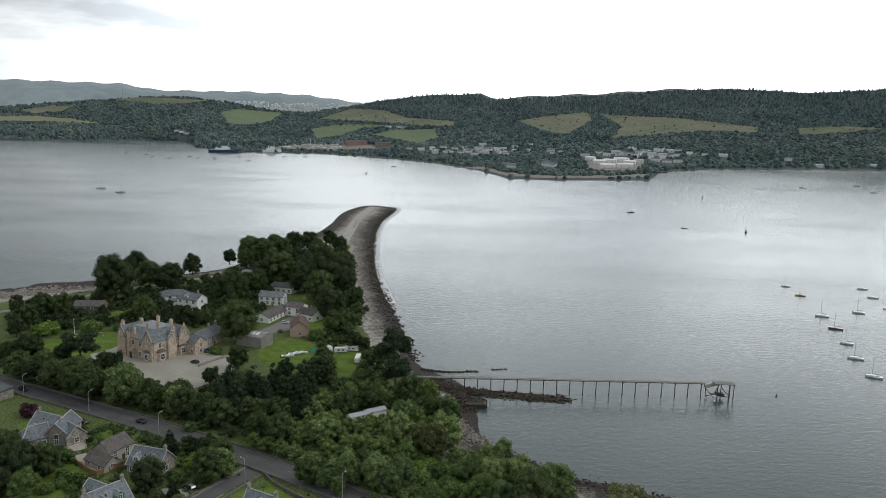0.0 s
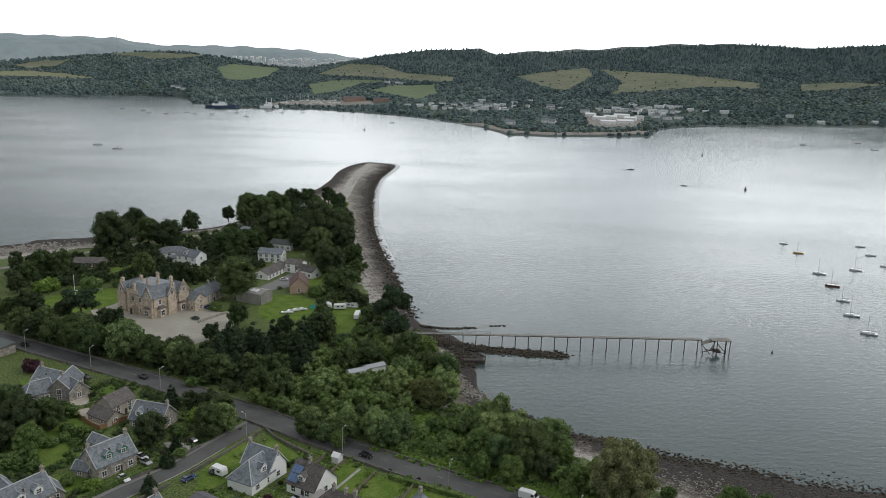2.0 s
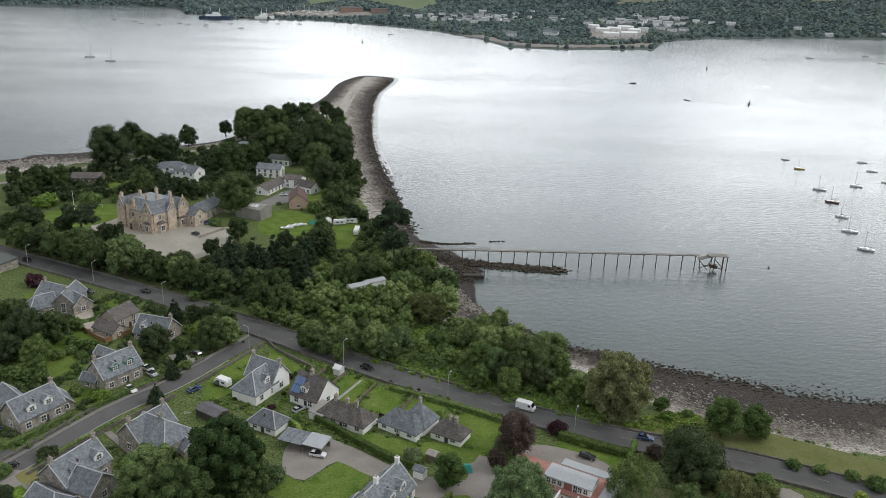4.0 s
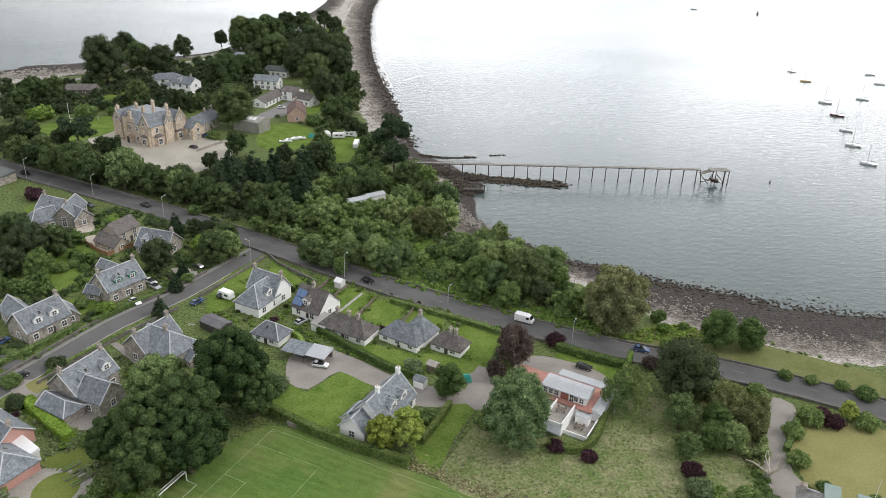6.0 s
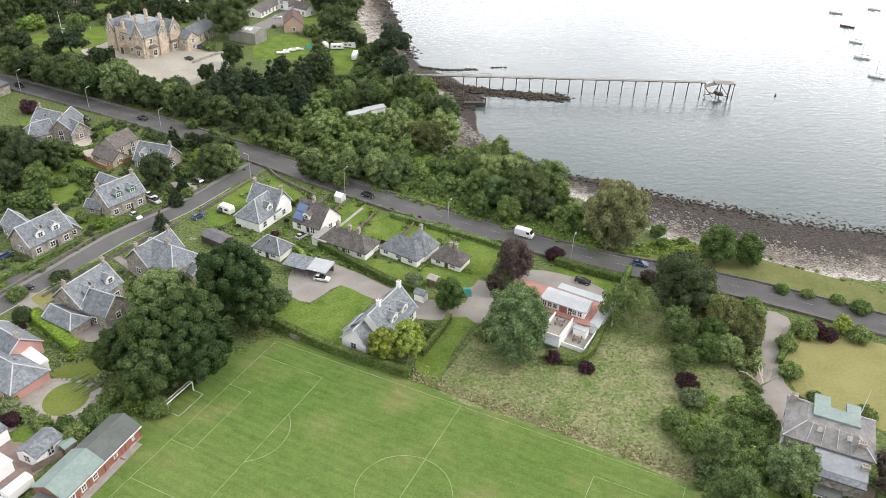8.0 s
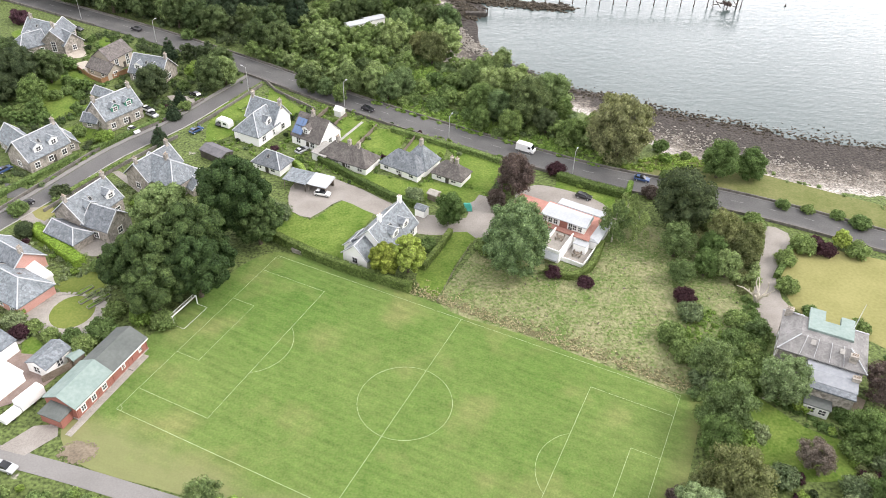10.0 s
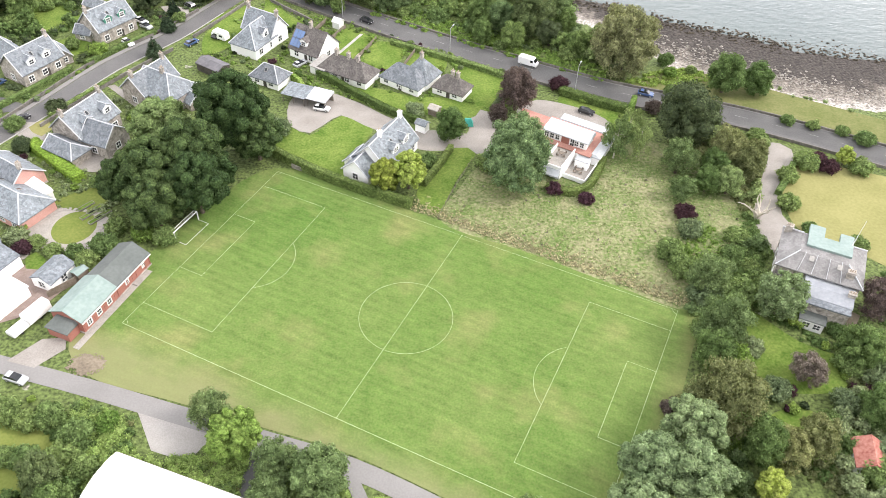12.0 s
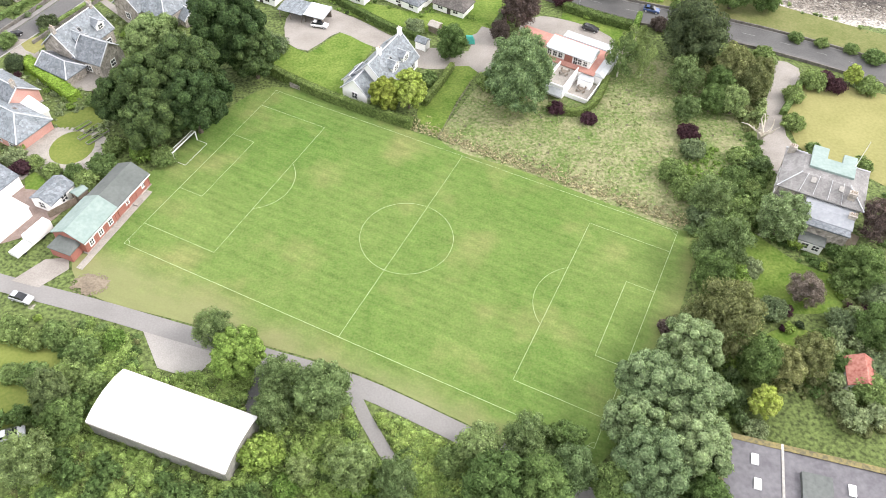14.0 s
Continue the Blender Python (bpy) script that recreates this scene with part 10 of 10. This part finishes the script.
# ---- hedges ----
def hedge(label, pts, w, h, leafkey, seed):
    """A clipped hedge: a full box of foliage with softly rounded shoulders and leaf sprays over it."""
    rng = np.random.default_rng(seed)
    line = spline([(*p, 0) for p in pts], 0.6)
    prof = ((-0.50, -0.05), (-0.50, 0.5), (-0.48, 0.88), (-0.36, 0.99), (0, 1.0), (0.36, 0.99), (0.48, 0.88), (0.50, 0.5), (0.50, -0.05))
    V, F, C, N = [], [], [], []
    for i, p in enumerate(line):
        t = (line[min(i + 1, len(line) - 1)] - line[max(i - 1, 0)]).normalized()
        wob, top = rng.uniform(0.94, 1.05), rng.uniform(0.97, 1.03)
        for a, b in prof:
            V.append((p.x - t.y * a * w * wob, p.y + t.x * a * w * wob, LAND + b * h * top))
        for _ in range(int(34 * (w + 2 * h) * 0.6)):
            k = rng.uniform(0, w + 2 * h)
            s = rng.uniform(-0.3, 0.3)
            if k < h:
                a, z, n = -0.5 * w, k, (t.y, -t.x, 0.2)
            elif k < h + w:
                a, z, n = k - h - 0.5 * w, h, (0, 0, 1)
            else:
                a, z, n = 0.5 * w, k - h - w, (-t.y, t.x, 0.2)
            a, z = a * rng.uniform(0.96, 1.06), z * rng.uniform(0.98, 1.04)
            C.append((p.x - t.y * a + t.x * s, p.y + t.x * a + t.y * s, LAND + z))
            N.append(n)
    m = len(prof)
    for i in range(len(line) - 1):
        for k in range(m - 1):
            F.append((i * m + k, i * m + k + 1, (i + 1) * m + k + 1, (i + 1) * m + k))
    F.append(tuple(range(m)))
    F.append(tuple(reversed(range((len(line) - 1) * m, len(line) * m))))
    n0, c0 = len(V), len(F)
    N = np.array(N) + 0.45 * rng.standard_normal((len(N), 3))
    V += [tuple(v) for v in sprays(rng, np.array(C), N, 0.11).tolist()]
    F += [(n0 + 3 * k, n0 + 3 * k + 1, n0 + 3 * k + 2) for k in range(len(C))]
    tagged(new("hedge", mesh_of("hedge", V, F, LEAF[leafkey])), label, "hedge")


hedge("tall clipped green hedge behind the pitch", [(-41, 154), (-32, 147.6), (-20.7, 140.9), (-10, 136), (-4, 133.4)], 1.7, 2.3, "hedge", 71)
hedge("low clipped hedge along the gravel circle", [(-31, 187), (-25, 182), (-18, 175.8), (-10, 169.5), (-3, 166)], 1.5, 1.9, "hedge", 72)
hedge("bright green clipped hedge in a garden", [(-95, 152.5), (-88, 146.5), (-79.5, 139.5)], 3.0, 2.0, "neon", 73)
hedge("clipped hedge along the grassy track", [(-1.5, 141), (2, 148), (5, 155)], 1.3, 1.8, "hedge", 74)
hedge("green hedge round the patio", [(41.8, 152), (38, 143.5), (33, 139.3), (27, 141)], 1.5, 1.7, "hedge", 75)
hedge("leafy hedge along the house drive", [(34.5, 181.5), (43, 177), (51, 173.5)], 2.4, 2.0, "hedge", 76)
hedge("clipped hedge end beside the road", [(51.5, 172), (53.5, 177.5)], 1.4, 2.6, "lime", 77)
hedge("dark hedge between bungalow gardens", [(16, 172), (20, 180), (24, 186)], 1.6, 1.8, "dark", 78)
hedge("green hedge along the side road", [(-84, 183), (-91, 171), (-95, 164)], 1.2, 1.3, "broad", 79)
hedge("green hedge in front of stone villas", [(-80, 207), (-87, 198.5), (-94, 189)], 1.2, 1.3, "broad", 80)
hedge("dark hedge before a villa garden", [(-97, 186), (-104, 175), (-110, 166)], 1.2, 1.4, "broad", 81)
hedge("green hedge beside a white house", [(-57.5, 206), (-54, 200), (-48, 197)], 1.2, 1.4, "broad", 82)
hedge("hedge between the white house and road", [(-38, 215), (-34, 206), (-31, 202)], 1.3, 1.6, "dark", 83)
hedge("tall garden hedge on the headland", [(-175, 404), (-165, 420), (-158, 436)], 2.2, 2.4, "broad", 84)
hedge("hedge behind the bungalows", [(-12, 205), (0, 199), (12, 193), (22, 187)], 1.6, 1.4, "broad", 85)
hedge("hedge along the bungalow garden", [(-41, 187), (-36, 183), (-34, 179)], 1.4, 1.9, "lime", 86)
hedge("clipped green hedge before the lawn", [(-108, 150), (-102, 147), (-97, 145)], 1.2, 1.2, "broad", 87)
hedge("garden hedge along the villa drive", [(81, 141), (85, 147), (88, 152)], 1.5, 1.5, "broad", 89)

# ---- dead tree by the drive ----
e = empty_at("dead_tree", 73.5, 132.5)
rng = np.random.default_rng(90)
for k in range(9):
    bm = bmesh.new()
    a = k * 0.7
    p, d, r = Vector((0, 0, 0)), Vector((math.cos(a) * 0.4, math.sin(a) * 0.4, 0.9)), 0.4
    for s in range(4):
        q = p + d * rng.uniform(1.3, 1.9)
        tube(bm, p, q, r, r * 0.7, 6)
        p, r = q, r * 0.66
        d = (d + Vector(rng.uniform(-0.5, 0.5, 3).tolist())).normalized()
    part("limb", bm, PALE_BARK, e)
tagged(e, "bare pale dead tree beside a drive", "tree")

# ---- vegetable beds ----
for k, (x, y) in enumerate(((-75.5, 131), (-73.2, 130), (-71, 128.6), (-74.0, 128.2), (-71.8, 126.8))):
    e = empty_at("raised_bed", x, y, LAND, 52)
    for x0, y0, x1, y1 in ((-1.9, -0.55, 1.9, -0.47), (-1.9, 0.47, 1.9, 0.55), (-1.9, -0.47, -1.82, 0.47), (1.82, -0.47, 1.9, 0.47)):
        block(e, "board", I4, x0, y0, 0, x1, y1, 0.35, PIER_WOOD)
    block(e, "soil", I4, -1.82, -0.47, 0, 1.82, 0.47, 0.28, LAWN, "planted green soil")
    tagged(e, "timber-edged raised bed of green vegetables", "raised bed", "vegetable beds")

# ---- stepping stones and garden clutter ----
slab_bm = bmesh.new()
box(slab_bm, -0.42, -0.32, 0.0, 0.42, 0.32, 0.06)
slab_mesh = bpy.data.meshes.new("paving_slab")
slab_bm.to_mesh(slab_mesh)
slab_bm.free()
slab_mesh.materials.append(PAVING)
rng = np.random.default_rng(95)
for label, pts in (("curving line of pale stepping stones", [(-97.1, 148.3), (-94.8, 146.9), (-93.1, 145.3), (-91.8, 143.4), (-90.5, 141.4), (-88.3, 139.7), (-85.8, 138.4)]),
                   ("pale paving slabs round the circular lawn", [(-82.3, 127.6), (-80.5, 129.6), (-77.5, 130.0), (-73.0, 128.6), (-70.6, 125), (-70.6, 121.5), (-72.6, 118.6)])):
    line = spline([(*q, 0) for q in pts], 0.95)
    e = empty_at("stepping_stones", line[0].x, line[0].y, LAND + 0.06)
    for a, b in zip(line, line[1:]):
        ob = new("paving_slab", slab_mesh)
        ob.parent = e
        ob.matrix_basis = pose(a.x - line[0].x, a.y - line[0].y, rng.uniform(0, 0.02), 0, 0, math.degrees(math.atan2(b.y - a.y, b.x - a.x)) + 90 + rng.uniform(-8, 8))
    tagged(e, label, "garden path")
rubble_mesh = []
for k in range(5):
    bm = bmesh.new()
    bmesh.ops.create_icosphere(bm, subdivisions=1, radius=1)
    for v in bm.verts:
        v.co *= rng.uniform(0.7, 1.2)
        v.co.z *= 0.5
    me = bpy.data.meshes.new("rubble_lump")
    bm.to_mesh(me)
    bm.free()
    me.materials.append(EARTH)
    rubble_mesh.append(me)
ground_patch("bare_earth", "bare trodden earth under a bark heap", "ground", [(-61.5 + (3.0 + 1.1 * math.sin(k * 2.3)) * math.cos(k * 0.393), 88.0 + (2.0 + 0.7 * math.sin(k * 1.7)) * math.sin(k * 0.393)) for k in range(16)], EARTH, 0.06)
e = empty_at("bark_heap", -61.5, 88.0)
for k in range(290):
    a, r = rng.uniform(0, 6.283), 3.6 * math.sqrt(rng.uniform(0, 1))
    ob = new("rubble_lump", rubble_mesh[k % 5])
    ob.parent = e
    s0 = rng.uniform(0.07, 0.20)
    ob.matrix_basis = pose(r * math.cos(a), 0.72 * r * math.sin(a), 0.05, 0, 0, rng.uniform(0, 360)) @ Matrix.Diagonal((s0, s0, s0, 1))
tagged(e, "low heap of brown bark and rubble lumps", "heap")

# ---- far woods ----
def hazed_leaf(name, a, b):
    """Far crowns in hazed colours, by stand of trees and from crown to crown."""
    m = mat(name, a, b, 0.006, 0.9, 0, 0.03, spec=0.05, amount=0.5)
    n, l = m.node_tree.nodes, m.node_tree.links
    bsdf = n["Principled BSDF"]
    geo, span, tone = n.new("ShaderNodeNewGeometry"), n.new("ShaderNodeMapRange"), n.new("ShaderNodeHueSaturation")
    span.inputs["To Min"].default_value, span.inputs["To Max"].default_value = 0.50, 1.50
    l.new(geo.outputs["Random Per Island"], span.inputs["Value"])
    l.new(span.outputs[0], tone.inputs["Value"])
    l.new(bsdf.inputs["Base Color"].links[0].from_socket, tone.inputs["Color"])
    l.new(tone.outputs[0], bsdf.inputs["Base Color"])
    return m


# distance haze mixed into the leaf colours, bluer than the near trees
HAZED_LEAF = {"dark": hazed_leaf("hazed_leaf", (0.068, 0.100, 0.106), (0.142, 0.184, 0.170)), "conifer": hazed_leaf("hazed_needle", (0.076, 0.110, 0.118), (0.122, 0.162, 0.156)),
            "broad": hazed_leaf("hazed_light_leaf", (0.090, 0.126, 0.098), (0.155, 0.192, 0.140))}


def far_woods(name, label, az0, az1, count, leafkey, seed, u0=0.01, u1=1.0, r0=3.2, r1=6.0, conic=0.0, fields=False):
    rng = np.random.default_rng(seed)
    ring = [(math.cos(k * 1.2566), math.sin(k * 1.2566)) for k in range(5)]
    iv = np.array([(x, y, 0) for x, y in ring] + [(x * 0.74 - y * 0.2, y * 0.74 + x * 0.2, 0.66) for x, y in ring] + [(0, 0, 1.0)], float)
    jf = np.array([t for k in range(5) for t in ((k, (k + 1) % 5, 5 + (k + 1) % 5), (k, 5 + (k + 1) % 5, 5 + k), (5 + k, 5 + (k + 1) % 5, 10))])
    if conic:
        iv = np.array([(x, y, 0) for x, y in ring] + [(0, 0, 1.7)], float)
        jf = np.array([(k, (k + 1) % 5, 5) for k in range(5)])
    V, F, n = [], [], 0
    az = rng.uniform(az0, az1, count * 2)
    u = u0 + (u1 - u0) * rng.uniform(0, 1, count * 2) ** 0.85
    X, Y, Z = hill_point(az, u)
    ang = np.degrees(np.arctan2(Z - EYE_Z, np.hypot(X, Y)))
    keep = np.ones(len(az), bool)
    for outline in () if fields else FAR_OPEN:
        hit = np.zeros(len(az), bool)
        for (x0, y0), (x1, y1) in zip(outline, outline[1:] + outline[:1]):
            g = ang + 0.04
            hit ^= ((y0 > g) != (y1 > g)) & (az < (x1 - x0) * (g - y0) / (y1 - y0 + 1e-9) + x0)
        keep &= ~hit
    for a, b, s in FAR_SPOTS:
        keep &= (X - a) ** 2 + (Y - b) ** 2 > s * s
    for x, y, z in zip(X[keep][:count], Y[keep][:count], Z[keep][:count]):
        r = rng.uniform(r0, r1)
        v = iv * (1 + 0.14 * rng.standard_normal((len(iv), 1))) * (r, r, r * rng.uniform(1.0, 1.5))
        V.append(v + (x, y, z + r * 0.1))
        F.append(jf + n * len(iv))
        n += 1
    ob = new(name, mesh_of(name, np.concatenate(V).tolist(), np.concatenate(F).tolist(), HAZED_LEAF[leafkey]))
    tagged(ob, label, "woodland", kind="stuff")


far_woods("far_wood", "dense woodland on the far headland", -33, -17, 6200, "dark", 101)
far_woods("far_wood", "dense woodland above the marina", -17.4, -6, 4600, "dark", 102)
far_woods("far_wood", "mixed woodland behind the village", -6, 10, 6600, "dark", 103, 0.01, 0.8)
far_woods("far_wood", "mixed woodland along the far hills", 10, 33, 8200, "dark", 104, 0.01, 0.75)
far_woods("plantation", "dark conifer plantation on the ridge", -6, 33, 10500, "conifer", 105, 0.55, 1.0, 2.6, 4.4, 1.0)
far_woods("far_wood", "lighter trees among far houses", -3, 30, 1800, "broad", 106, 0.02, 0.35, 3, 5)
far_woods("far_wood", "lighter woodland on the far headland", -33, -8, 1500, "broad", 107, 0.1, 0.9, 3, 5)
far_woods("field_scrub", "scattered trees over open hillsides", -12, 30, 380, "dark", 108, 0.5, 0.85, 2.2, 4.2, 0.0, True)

# ---- town on the far side of the firth ----
town_rng = np.random.default_rng(120)
V, F = [], []
for _ in range(230):
    az = town_rng.uniform(-14.5, -6.3)
    ang = -0.62 + 0.55 * town_rng.uniform() ** 1.6
    r = 3990.0
    z = EYE_Z + r * math.tan(radians(ang))
    cx, cy = r * math.sin(radians(az)), r * math.cos(radians(az))
    w, d, h = town_rng.uniform(3, 8), town_rng.uniform(3, 6), town_rng.uniform(3, 5)
    b0 = len(V)
    V += [(cx + i * w, cy + j * d, z + k * h) for k in (-1, 1) for i, j in ((-1, -1), (1, -1), (1, 1), (-1, 1))] + [(cx - w, cy, z + h + 2), (cx + w, cy, z + h + 2)]
    F += [(b0, b0 + 1, b0 + 5, b0 + 4), (b0 + 1, b0 + 2, b0 + 6, b0 + 9, b0 + 5), (b0 + 2, b0 + 3, b0 + 7, b0 + 6), (b0 + 3, b0, b0 + 4, b0 + 8, b0 + 7), (b0 + 4, b0 + 5, b0 + 9, b0 + 8), (b0 + 6, b0 + 7, b0 + 8, b0 + 9)]
tagged(new("far_town", mesh_of("far_town", V, F, FAR_WHITE)), "pale houses of a town across the firth", "town", kind="stuff")
